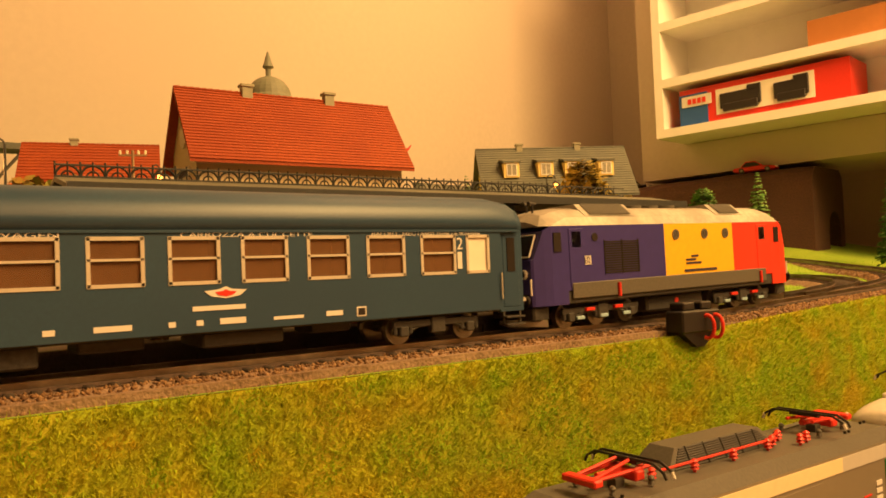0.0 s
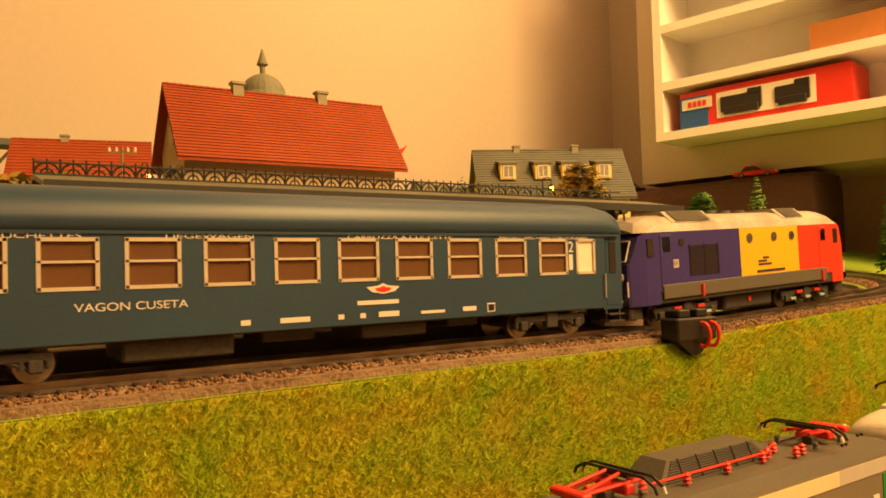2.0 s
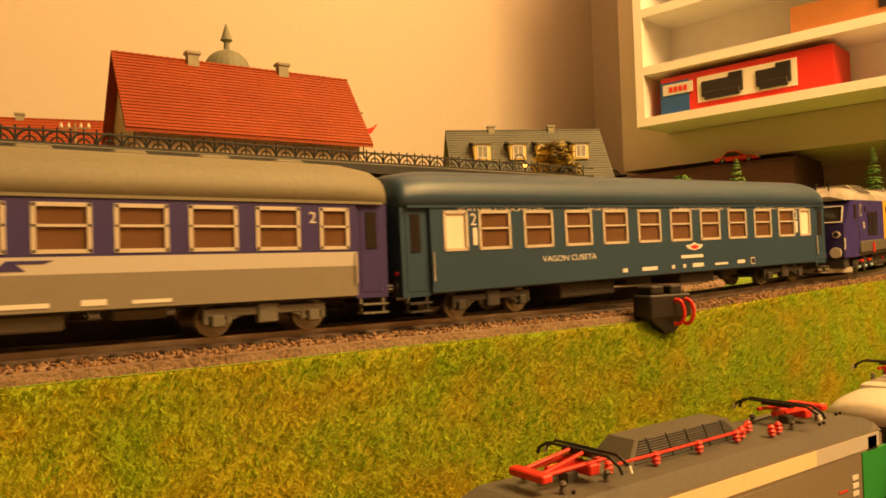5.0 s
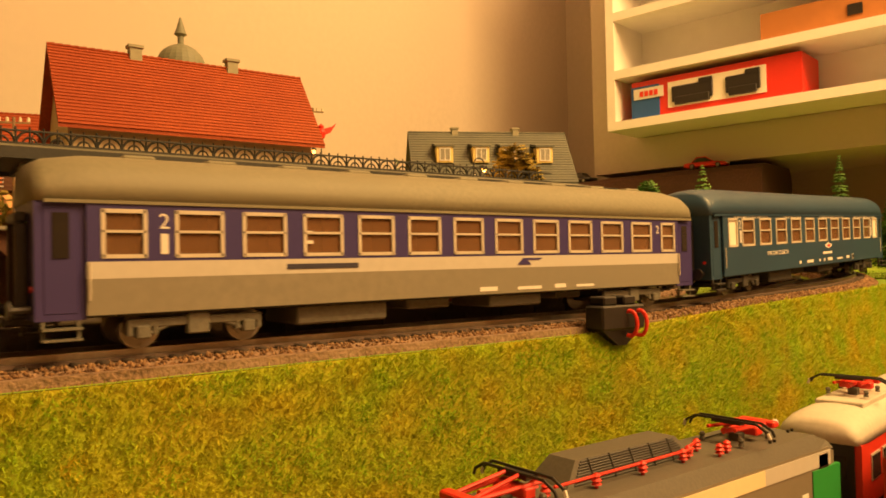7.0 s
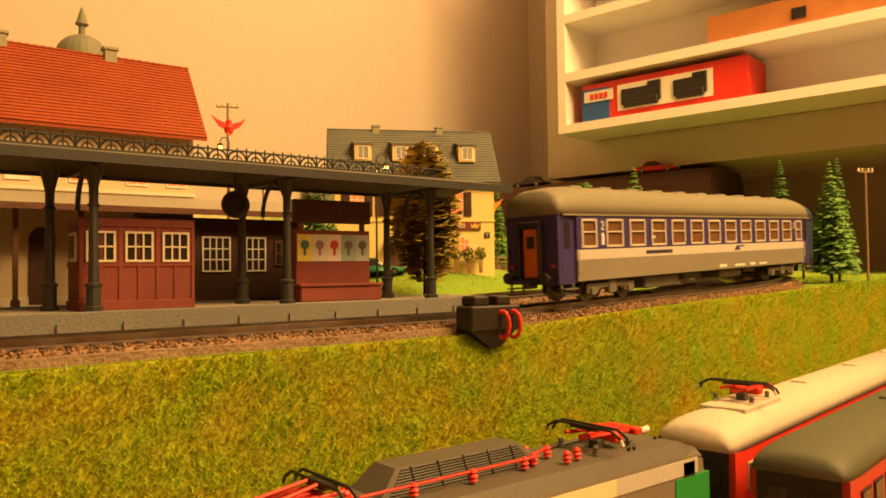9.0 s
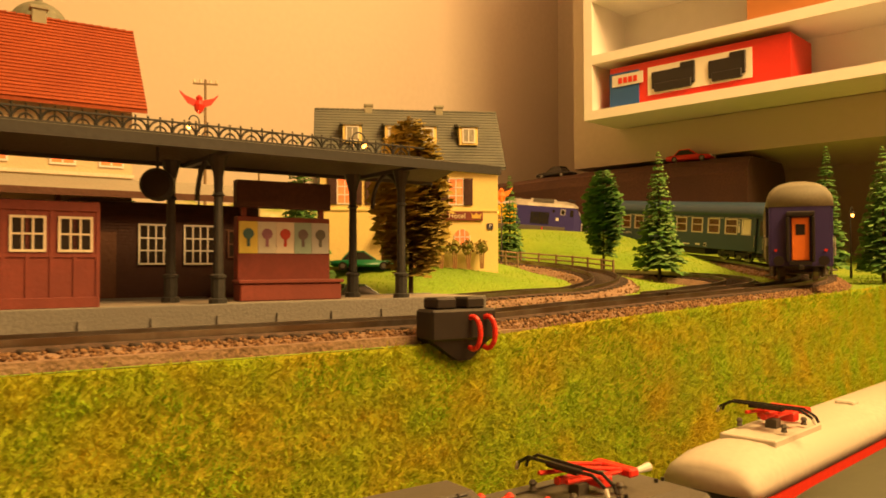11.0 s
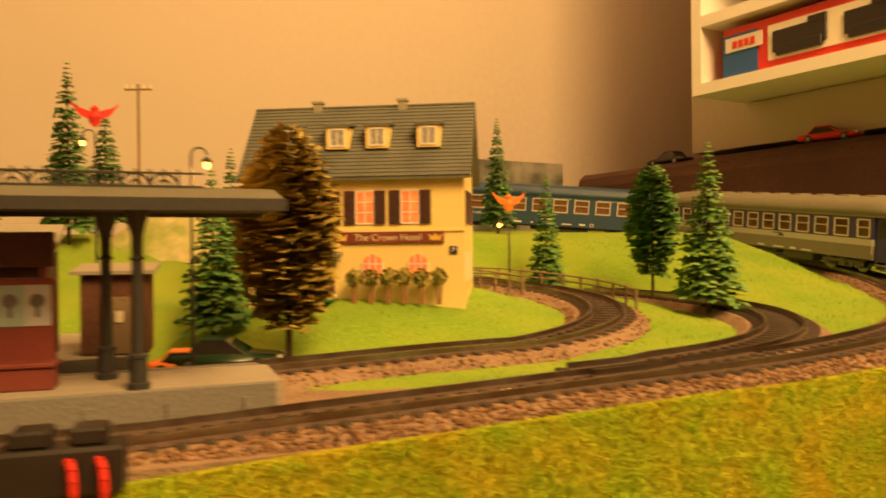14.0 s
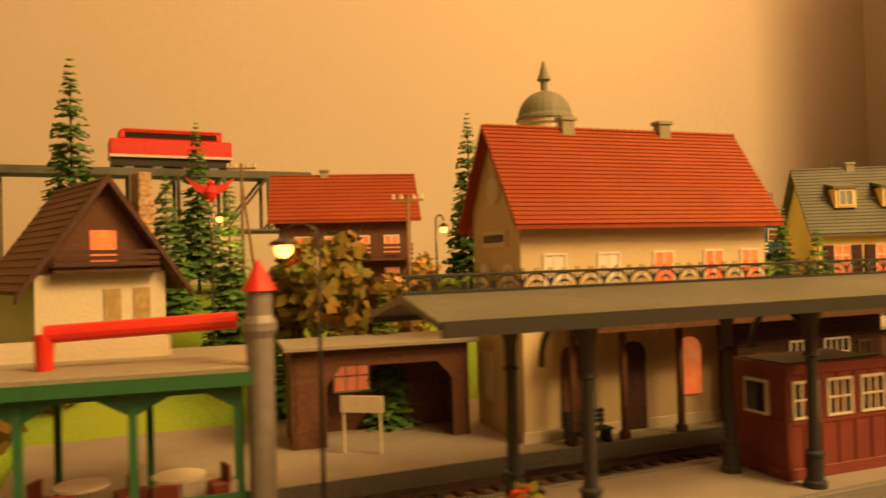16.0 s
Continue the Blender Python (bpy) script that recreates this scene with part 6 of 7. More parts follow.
def electric_loco():
    t = thing("electric_locomotive", "dark grey electric locomotive with red pantographs on the lower track", "locomotive", pose(0.2290, LOW, -0.083))
    L, hw = 0.1010, 0.0172
    b = B()
    rings = []
    for x, top, w in ((-L, 0.030, hw - 0.003), (-L + 0.004, 0.037, hw - 0.001), (-L + 0.010, 0.0395, hw), (L - 0.010, 0.0395, hw), (L - 0.004, 0.037, hw - 0.001), (L, 0.030, hw - 0.003)):
        rings.append([(x, -w, 0.010), (x, -w, top), (x, w, top), (x, w, 0.010)])
    loft(b, rings)
    bmesh.ops.recalc_face_normals(b, faces=b.faces)
    part("body", b, M_FSIDE, t, "warm grey body")
    b = B()
    prof = [(-hw, 0.0395), (-hw + 0.003, 0.0445), (hw - 0.003, 0.0445), (hw, 0.0395)]
    loft(b, [[(x, u, v - d if v > 0.040 else v - d * 0.3) for u, v in prof] for x, d in ((-L + 0.006, 0.0035), (-L + 0.016, 0.0), (L - 0.016, 0.0), (L - 0.006, 0.0035))])
    bmesh.ops.recalc_face_normals(b, faces=b.faces)
    part("roof", b, M_FGREY, t, "dark grey roof")
    for y in (-1, 1):
        yy = sorted((y * hw, y * (hw + 0.0003)))
        box("cream_band", -0.090, 0.045, yy[0], yy[1] + 0.0001, 0.0330, 0.0385, M_FCREAM, t)
        box("grey_band", 0.045, 0.092, yy[0], yy[1] + 0.0001, 0.0330, 0.0385, M_LGREY, t)
        box("side_panel", -0.060, 0.030, yy[0], yy[1] + 0.0002, 0.0140, 0.0315, M_FSIDE, t)
        box("green_end", 0.0780, 0.0990, *sorted((y * (hw - 0.0012), y * (hw + 0.0004))), 0.0120, 0.0322, M_GREENP, t)
        box("red_stripe", 0.060, 0.066, yy[0], yy[1] + 0.0002, 0.0200, 0.0206, M_RED, t)
        pr = B()
        for k in range(3):
            cube(pr, 0.0700, 0.0745, yy[0], yy[1] + 0.0003, 0.0170 + 0.0030 * k, 0.0188 + 0.0030 * k)
        part_each("small_print", pr, M_INK, t)
        box("cab_window", 0.0830, 0.0900, yy[0], yy[1] + 0.0004, 0.0290, 0.0375, M_GLASSD, t)
        box("cab_window", -0.0900, -0.0830, yy[0], yy[1] + 0.0004, 0.0290, 0.0375, M_GLASSD, t)
    # the long louvred housing on the roof
    b = B()
    x0, x1 = -0.0380, 0.0260
    loft(b, [[(x0, -0.0020, 0.0445), (x0, 0.0145, 0.0445), (x0 + 0.007, 0.0120, 0.0515), (x0 + 0.007, 0.0010, 0.0515)], [(x1, -0.0020, 0.0445), (x1, 0.0145, 0.0445), (x1 - 0.007, 0.0120, 0.0515), (x1 - 0.007, 0.0010, 0.0515)]])
    bmesh.ops.recalc_face_normals(b, faces=b.faces)
    h = part("roof_housing", b, M_FGREY, t)
    b = B()
    for k in range(9):
        q = (k + 0.5) / 9
        tube(b, (x0 + 0.006 * q + 0.003, -0.0022 + 0.0028 * q, 0.0447 + 0.0066 * q), (x1 - 0.006 * q - 0.003, -0.0022 + 0.0028 * q, 0.0447 + 0.0066 * q), 0.00028, seg=4)
    for k in range(5):
        x = x0 + 0.012 + (x1 - x0 - 0.024) * k / 4
        tube(b, (x, -0.0024, 0.0446), (x, 0.0006, 0.0515), 0.0004, seg=4)
    part_each("louvre", b, M_BLACK, h)
    pantograph(t, -0.0620, 0.0462, turn=1)
    pantograph(t, 0.0560, 0.0462, turn=-1)
    for x, y in ((-0.030, -0.0065), (-0.008, -0.0065), (0.014, -0.0060), (0.020, -0.0040), (0.0305, 0.0000), (0.024, 0.004), (0.030, -0.0095), (0.036, -0.0085), (-0.049, -0.004), (-0.046, 0.004)):
        b = B()
        lathe(b, [(0.0006, 0.0430), (0.0006, 0.0452), (0.0016, 0.0456), (0.0010, 0.0464), (0.0017, 0.0468), (0.0010, 0.0476), (0.0014, 0.0482), (0.0005, 0.0490)], 10, (x, y, 0.0))
        part("insulator", b, M_RED, t)
    b = B()
    tube(b, (-0.048, -0.0066, 0.0482), (0.020, -0.0060, 0.0482), 0.0005, seg=6)
    tube(b, (0.020, -0.0040, 0.0482), (0.0305, 0.0, 0.0482), 0.0005, seg=6)
    part("roof_cable", b, M_RED, t)
    b = B()
    tube(b, (0.083, 0.004, 0.0450), (0.091, 0.004, 0.0456), 0.0006, 0.0014, seg=10)
    part("horn", b, M_INK, t)
    b = B()
    for x, y in ((0.060, -0.011), (0.063, -0.011), (0.082, -0.006), (0.085, -0.006), (0.071, 0.009), (-0.070, -0.010)):
        tube(b, (x, y, 0.0440), (x, y, 0.0455), 0.0006, seg=6)
    tube(b, (0.040, 0.008, 0.0450), (0.075, 0.010, 0.0450), 0.0003, seg=5)
    part_each("roof_fitting", b, M_BLACK, t)
    b = B()
    cube(b, -0.085, 0.085, -0.0125, 0.0125, 0.004, 0.0102)
    part("underframe", b, M_DKGREY, t)
    for x in (-0.056, 0.056):
        bogie(t, x, 0.016, M_DKGREY, (-0.015, 0.015))


electric_loco()


def low_coach(name, label, x0, x1, y, roof_m, z1, hw, panto=None):
    """A red carriage on the lower tracks, seen from above."""
    t = thing(name, label, "railway coach", pose(0.34, y, -0.083, 0, 0, 8.5) @ pose(-0.34, 0, 0))
    b = B()
    n = 12

    def ring(x, k, drop):
        return [(x, -hw * k * math.copysign(abs(math.cos(math.pi * q / n)) ** 0.75, math.cos(math.pi * q / n)), 0.036 + (z1 - 0.036 - drop) * math.sin(math.pi * q / n) ** 0.8) for q in range(n + 1)]
    loft(b, [ring(x0, 0.90, 0.0045), ring(x0 + 0.004, 0.97, 0.002), ring(x0 + 0.012, 1, 0.0004), ring(x0 + 0.02, 1, 0), ring(x1, 1, 0)])
    bmesh.ops.recalc_face_normals(b, faces=b.faces)
    part("roof", b, roof_m, t, smooth=True)
    b = B()
    cube(b, x0 + 0.002, x1, -hw + 0.0004, hw - 0.0004, 0.010, 0.036)
    part("body", b, M_LOCOR if panto else mat("carmine_paint", (0.45, 0.03, 0.02), 0.45), t)
    for k in range(int((x1 - x0 - 0.03) / 0.0165)):
        x = x0 + 0.020 + 0.0165 * k
        for yy in (-1, 1):
            f = B()
            cube(f, x - 0.0062, x + 0.0062, *sorted((yy * (hw - 0.0004), yy * (hw + 0.0001))), 0.0195, 0.0305)
            w = part("window_frame", f, M_FRAMEW if panto else M_BLACK, t)
            box("pane", x - 0.0055, x + 0.0055, *sorted((yy * (hw - 0.0004), yy * (hw + 0.0004))), 0.0202, 0.0298, M_GLASSD, w)
    b = B()
    cube(b, x0 + 0.001, x0 + 0.003, -hw + 0.003, hw - 0.003, 0.012, 0.036)
    e = part("end_wall", b, M_BLACK, t)
    for yy in (-0.007, 0.007):
        box("end_pane", x0 + 0.0004, x0 + 0.0012, yy - 0.004, yy + 0.004, 0.022, 0.031, M_GLASSD, e)
    for yy in (-0.0105, 0.0105):
        bu = B()
        tube(bu, (x0 - 0.004, yy, 0.0125), (x0 + 0.003, yy, 0.0125), 0.0016)
        part("buffer", bu, M_BLACK, t)
    if panto:
        b = B()
        cube(b, panto - 0.022, panto + 0.020, -0.0100, 0.0100, z1 - 0.0016, z1 + 0.0010, 0, 0.0004)
        part("roof_platform", b, roof_m, t)
        pantograph(t, panto, z1 + 0.0030, turn=-1)
    for x in np.arange(x0 + 0.13, x1, 0.09):
        b = B()
        cube(b, x - 0.003, x + 0.003, -0.004, 0.004, z1 - 0.001, z1 + 0.0012, 0, 0.0005)
        part("roof_vent", b, roof_m, t)
    for x in (x0 + 0.05, x1 - 0.05):
        bogie(t, x, 0.0145, M_DKGREY, (-0.0145, 0.0145))


low_coach("electric_railcar", "red electric railcar with a pale roof and red pantograph", 0.340, 0.70, LOW - 0.0025, M_WROOF, 0.0475, 0.0170, 0.392)
low_coach("red_coach", "red coach with a dark green roof on the lower track", 0.332, 0.70, 0.0790, M_GROOF, 0.0455, 0.0170)


# ---- points motor at the crest ----
def points_motor():
    t = thing("points_motor", "black points motor with two red cable loops", "points motor", pose(0.2852, 0.1820, 0.0058, 0, 0, -4))
    b = B()
    cube(b, -0.0140, 0.0120, -0.0050, 0.0060, -0.0055, 0.0050, 0, 0.0008)
    cube(b, -0.0110, -0.0030, -0.0030, 0.0060, 0.0050, 0.0088, 0, 0.0006)
    cube(b, 0.0010, 0.0085, -0.0030, 0.0060, 0.0050, 0.0088, 0, 0.0006)
    loft(b, [[(-0.013, -0.004, -0.0055), (0.010, -0.004, -0.0055), (0.010, 0.006, -0.0055), (-0.013, 0.006, -0.0055)], [(-0.002, -0.002, -0.0125), (0.003, -0.002, -0.0125), (0.003, 0.006, -0.0125), (-0.002, 0.006, -0.0125)]])
    part("housing", b, M_BLACK, t)
    for x in (0.0015, 0.0075):
        b = B()
        for q in range(9):
            a0, a1 = -2.0 + 4.2 * q / 9, -2.0 + 4.2 * (q + 1) / 9
            tube(b, (x + 0.0012 * math.cos(a0), -0.0045 - 0.0042 * math.cos(a0 * 0.8), -0.0030 + 0.0055 * math.sin(a0)), (x + 0.0012 * math.cos(a1), -0.0045 - 0.0042 * math.cos(a1 * 0.8), -0.0030 + 0.0055 * math.sin(a1)), 0.0009, seg=8)
        part("cable_loop", b, M_RED, t)


points_motor()


# ---- behind the station ----
def church():
    t = thing("church_tower", "pale round church tower with a grey dome and spire", "tower", pose(0.1960, 0.4780, land(0.196, 0.478)))
    z = t.location.z + 0.0290
    b = B()
    lathe(b, [(0.0150, -0.004), (0.0150, 0.190 - z), (0.0165, 0.191 - z), (0.0165, 0.1935 - z)], 24)
    part("drum", b, M_STUCCO, t)
    b = B()
    prof = [(0.0178, 0.1935 - z), (0.0176, 0.1950 - z)] + [(0.0165 * math.cos(a), 0.1950 - z + 0.0165 * math.sin(a)) for a in np.linspace(0.1, 1.35, 8)] + [(0.0020, 0.2120 - z), (0.0020, 0.2170 - z), (0.0042, 0.2185 - z), (0.0030, 0.2215 - z), (0.0006, 0.2300 - z)]
    lathe(b, prof, 24)
    part("dome", b, mat("grey_dome", (0.20, 0.21, 0.15), 0.6, var=0.1), t, smooth=False)
    for a in (-90, -30, -150, 30):
        b = B()
        pts = [(-0.0035, 0.165 - z), (0.0035, 0.165 - z)] + [(0.0035 * math.cos(math.pi * q / 8), 0.181 - z + 0.0035 * math.sin(math.pi * q / 8)) for q in range(9)]
        prism(b, pts, "y", -0.0154, -0.0140)
        o = part("belfry_opening", b, M_BROWN, t)
        o.matrix_basis = pose(0, 0, 0, 0, 0, a + 90)


def timber_house():
    t = thing("red_roofed_house", "brown timber house with balconies and a red roof", "house", pose(0.0880, 0.5500, land(0.09, 0.55) - 0.002, 0, 0, -14))
    z = t.location.z
    gable_house(t, 0.080, 0.050, -0.004, 0.1130 - z, 0.1370 - z, 0.006, M_BROWN, M_ROOF, 12)
    chimney(t, -0.012, 0, 0.128 - z, 0.1400 - z, 0.005)
    for zz in (0.050 - z + 0.012, 0.050 - z + 0.032):
        b = B()
        cube(b, -0.040, 0.040, -0.036, -0.025, zz, zz + 0.0015)
        for k in range(3):
            cube(b, -0.040, 0.040, -0.0362, -0.0354, zz + 0.0030 + 0.0026 * k, zz + 0.0048 + 0.0026 * k)
        part("balcony", b, M_BROWN, t)
        for x in (-0.026, -0.008, 0.010, 0.028):
            framed_window(t, x, zz + 0.004, 0.0080, 0.0110, -0.0251, M_LIT, (1, 1))


def chalet():
    """A house with a deep gable and a balcony that faces the track."""
    t = thing("chalet", "cream chalet with a brown gable, balcony and stone chimney", "house", pose(-0.0640, 0.5050, land(-0.064, 0.50) - 0.002, 0, 0, -70))
    z = t.location.z
    gable_house(t, 0.070, 0.060, -0.004, 0.082 - z, 0.1240 - z, 0.007, M_STUCCO, M_BROWN, 14)
    # the gable that faces the camera is the local +x end, seen as brown boards over a cream wall
    b = B()
    prism(b, [(-0.030, 0.080 - z), (0.030, 0.080 - z), (0, 0.1225 - z)], "x", 0.0350, 0.0360)
    g = part("gable_boards", b, M_BROWN, t)
    for s in (-1, 1):
        b = B()
        loft(b, [[(0.0420, 0, 0.1265 - z), (0.0420, s * 0.040, 0.0705 - z), (0.0420, s * 0.040, 0.0670 - z), (0.0420, 0, 0.1225 - z)], [(0.0450, 0, 0.1265 - z), (0.0450, s * 0.040, 0.0705 - z), (0.0450, s * 0.040, 0.0670 - z), (0.0450, 0, 0.1225 - z)]])
        bmesh.ops.recalc_face_normals(b, faces=b.faces)
        part("barge_board", b, M_DKWOOD, t)
    b = B()
    cube(b, 0.0350, 0.0440, -0.024, 0.024, 0.0800 - z, 0.0815 - z)
    for k in range(3):
        cube(b, 0.0432, 0.0440, -0.024, 0.024, 0.0830 - z + 0.0028 * k, 0.0850 - z + 0.0028 * k)
    part("balcony", b, M_DKWOOD, t)
    box("balcony_window", 0.0360, 0.0366, -0.006, 0.006, 0.0835 - z, 0.1000 - z, M_LIT, t)
    for y in (0.004, 0.018):
        box("ground_window", 0.0350, 0.0358, y - 0.0040, y + 0.0040, 0.0560 - z, 0.0720 - z, mat("beige_shutter", (0.45, 0.33, 0.15), 0.7), t)
    b = B()
    cube(b, -0.006, 0.006, 0.0290, 0.0360, -0.004, 0.1330 - z, 0, 0.0006)
    for k in range(18):
        cube(b, -0.0066, 0.0066, 0.0284, 0.0366, 0.004 + 0.0048 * k, 0.0066 + 0.0048 * k)
    part("stone_chimney", b, mat("chimney_stone", (0.42, 0.30, 0.18), 0.9, var=0.3, scale=500, bump=0.5), t)


def truss_bridge():
    t = thing("truss_bridge", "grey steel truss bridge on a high stone pier", "bridge", pose(0.010, 0.640, 0.022, 0, 0, 4))
    box("deck", -0.20, 0.075, -0.013, 0.013, 0.1220, 0.1270, M_GREY, t)
    for y in (-0.012, 0.012):
        b = B()
        tube(b, (-0.05, y, 0.0840), (0.075, y, 0.0840), 0.0016, seg=6)
        for k in range(5):
            x = -0.05 + 0.031 * k
            tube(b, (x, y, 0.0840), (x, y, 0.1230), 0.0013, seg=6)
            if k < 4:
                tube(b, (x, y, 0.0840), (x + 0.031, y, 0.1230), 0.0010, seg=6)
        part("truss", b, M_FGREY, t)
    for x in (-0.14, 0.085):
        box("pier", x - 0.014, x + 0.014, -0.014, 0.014, land(x - 0.01, 0.64) - 0.026, 0.1220, mat("pier_stone", (0.25, 0.22, 0.15), 0.9, var=0.25, scale=400, bump=0.5), t)
    r = thing("red_shunter", "red diesel shunter with a white stripe on the bridge", "locomotive", pose(-0.0120, 0.6400, 0.1490, 0, 0, 4))
    b = B()
    cube(b, -0.040, 0.040, -0.013, 0.013, 0.0085, 0.0200, 0, 0.0008)
    part("body", b, M_RED, r)
    box("stripe", -0.0402, 0.0402, -0.0132, 0.0132, 0.0075, 0.0092, M_INK, r)
    b = B()
    cube(b, -0.034, 0.034, -0.0095, 0.0095, 0.0200, 0.0265, 0, 0.0012)
    cube(b, -0.032, 0.034, -0.0100, 0.0100, 0.0255, 0.0275, 0, 0.0008)
    part("cab", b, M_LOCOR, r)
    box("window_band", -0.030, 0.030, -0.0098, 0.0098, 0.0212, 0.0250, M_GLASSD, r)
    box("chassis", -0.039, 0.039, -0.0105, 0.0105, 0.0020, 0.0078, M_BLACK, r)
    for x in (-0.028, -0.010, 0.010, 0.028):
        wheelset(r, x, -0.0)


def shelter():
    t = thing("platform_shelter", "brown open-fronted platform shelter with a flat roof", "shelter", pose(0.0510, 0.3700, 0.0118, 0, 0, -6))
    W, D, H = 0.068, 0.028, 0.0370
    box("back_wall", -W / 2, W / 2, D / 2 - 0.0015, D / 2, 0, H, M_BROWN, t)
    for s in (-1, 1):
        box("side_wall", s * W / 2 - 0.0008, s * W / 2 + 0.0008, -D / 2, D / 2, 0, H, M_BROWN, t)
    b = B()
    prism(b, [(-W / 2, 0), (-W / 2 + 0.012, 0), (-W / 2 + 0.012, H - 0.014), (-W / 2 + 0.018, H - 0.007), (W / 2 - 0.012, H - 0.007), (W / 2 - 0.006, H - 0.014), (W / 2 - 0.006, 0), (W / 2, 0), (W / 2, H), (-W / 2, H)], "y", -D / 2, -D / 2 + 0.0012)
    part("front_frame", b, M_BROWN, t)
    box("roof", -W / 2 - 0.004, W / 2 + 0.004, -D / 2 - 0.005, D / 2 + 0.003, H, H + 0.0018, M_VERANDA, t, bev=0.0003)
    framed_window(t, -0.008, 0.0165, 0.014, 0.0120, D / 2 - 0.0016, M_LIT, (2, 1))
    s = thing("platform_sign", "blank cream platform sign on two posts", "sign", pose(0.0370, 0.3430, 0.0118, 0, 0, -35))
    box("board", -0.0080, 0.0080, -0.0006, 0.0006, 0.0150, 0.0210, M_STUCCO, s)
    for x in (-0.0070, 0.0070):
        b = B()
        tube(b, (x, 0, 0), (x, 0, 0.0210), 0.0005, seg=6)
        part("post", b, M_STUCCO, s)


def cafe():
    """The green open dining pavilion with a red pipe on its roof."""
    t = thing("cafe_pavilion", "green open cafe pavilion with round tables and a flat grey roof", "pavilion", pose(-0.0640, 0.3120, 0.0003, 0, 0, -6))
    W, D = 0.110, 0.050
    box("floor_slab", -W / 2, W / 2, -D / 2, D / 2, 0, 0.0120, M_PLAT, t)
    box("roof", -W / 2 - 0.003, W / 2 + 0.003, -D / 2 - 0.003, D / 2 + 0.003, 0.0525, 0.0550, M_VERANDA, t, bev=0.0004)
    box("fascia", -W / 2 - 0.003, W / 2 + 0.003, -D / 2 - 0.0038, -D / 2 - 0.003, 0.0500, 0.0535, M_CAFE, t)
    for k in range(5):
        x = -W / 2 + 0.002 + (W - 0.004) * k / 4
        for y in (-D / 2 + 0.001, D / 2 - 0.001):
            b = B()
            cube(b, x - 0.0010, x + 0.0010, y - 0.0010, y + 0.0010, 0.012, 0.0525)
            if k < 4:
                pts = [(x, 0.0500), (x + 0.0268, 0.0500), (x + 0.0268, 0.0430), (x + 0.018, 0.0480), (x + 0.009, 0.0480), (x, 0.0430)]
                prism(b, pts, "y", y - 0.0004, y + 0.0004)
            part("post", b, M_CAFE, t)
    box("front_rail", -W / 2, W / 2, -D / 2 - 0.0006, -D / 2 + 0.0006, 0.012, 0.0215, M_CAFE, t)
    for x in (-0.034, 0.010, 0.036):
        tb = thing("round_table", "pale round cafe table", "table", t.matrix_basis @ pose(x, 0.002, 0.012), "cafe tables")
        b = B()
        lathe(b, [(0.0015, 0), (0.0008, 0.001), (0.0008, 0.0078), (0.0075, 0.0080), (0.0075, 0.0088)], 20)
        part("tabletop", b, M_STUCCO, tb)
        for a in (20, 160, 260):
            ch = thing("armchair", "dark red cafe armchair at a table", "chair", tb.matrix_basis @ pose(0.0115 * math.cos(radians(a)), 0.0115 * math.sin(radians(a)), 0, 0, 0, a), "cafe chairs")
            box("seat", -0.0028, 0.0028, -0.0030, 0.0030, 0, 0.0048, M_KIOSK, ch, bev=0.0006)
            box("backrest", 0.0018, 0.0030, -0.0032, 0.0032, 0.0040, 0.0098, M_KIOSK, ch, bev=0.0004)
    p = B()
    tube(p, (0.004, -0.012, 0.0645), (0.053, -0.012, 0.0660), 0.0024, seg=12)
    tube(p, (0.004, -0.012, 0.0645), (0.004, -0.012, 0.0550), 0.0026, 0.0022, seg=12)
    part("red_pipe", p, M_RED, t, "bright red pipe")
    s = B()
    cube(s, -0.030, 0.034, 0.0080, 0.0088, 0.0550, 0.0610)
    part("roof_sign", s, M_STUCCO, t)
    c = thing("grey_stack", "grey metal stack with a red conical cap", "chimney", pose(-0.0085, 0.2800, 0.0003))
    b = B()
    lathe(b, [(0.0044, 0), (0.0044, 0.004), (0.0036, 0.006), (0.0036, 0.062), (0.0046, 0.064), (0.0046, 0.066), (0.0034, 0.068), (0.0034, 0.0745)], 14)
    part("pipe", b, mat("grey_metal", (0.28, 0.27, 0.26), 0.5, 0.3, var=0.15), c)
    b = B()
    lathe(b, [(0.0046, 0.0745), (0.0003, 0.0830)], 14)
    part("cap", b, M_RED, c)
    v = thing("vending_machine", "bright red vending machine by the cafe", "vending machine", pose(-0.1090, 0.3600, 0.0003, 0, 0, -6))
    box("case", -0.008, 0.008, -0.006, 0.006, 0, 0.062, M_RED, v, bev=0.0008)
    box("label_patch", -0.006, 0.006, -0.0066, -0.006, 0.030, 0.044, M_INK, v)


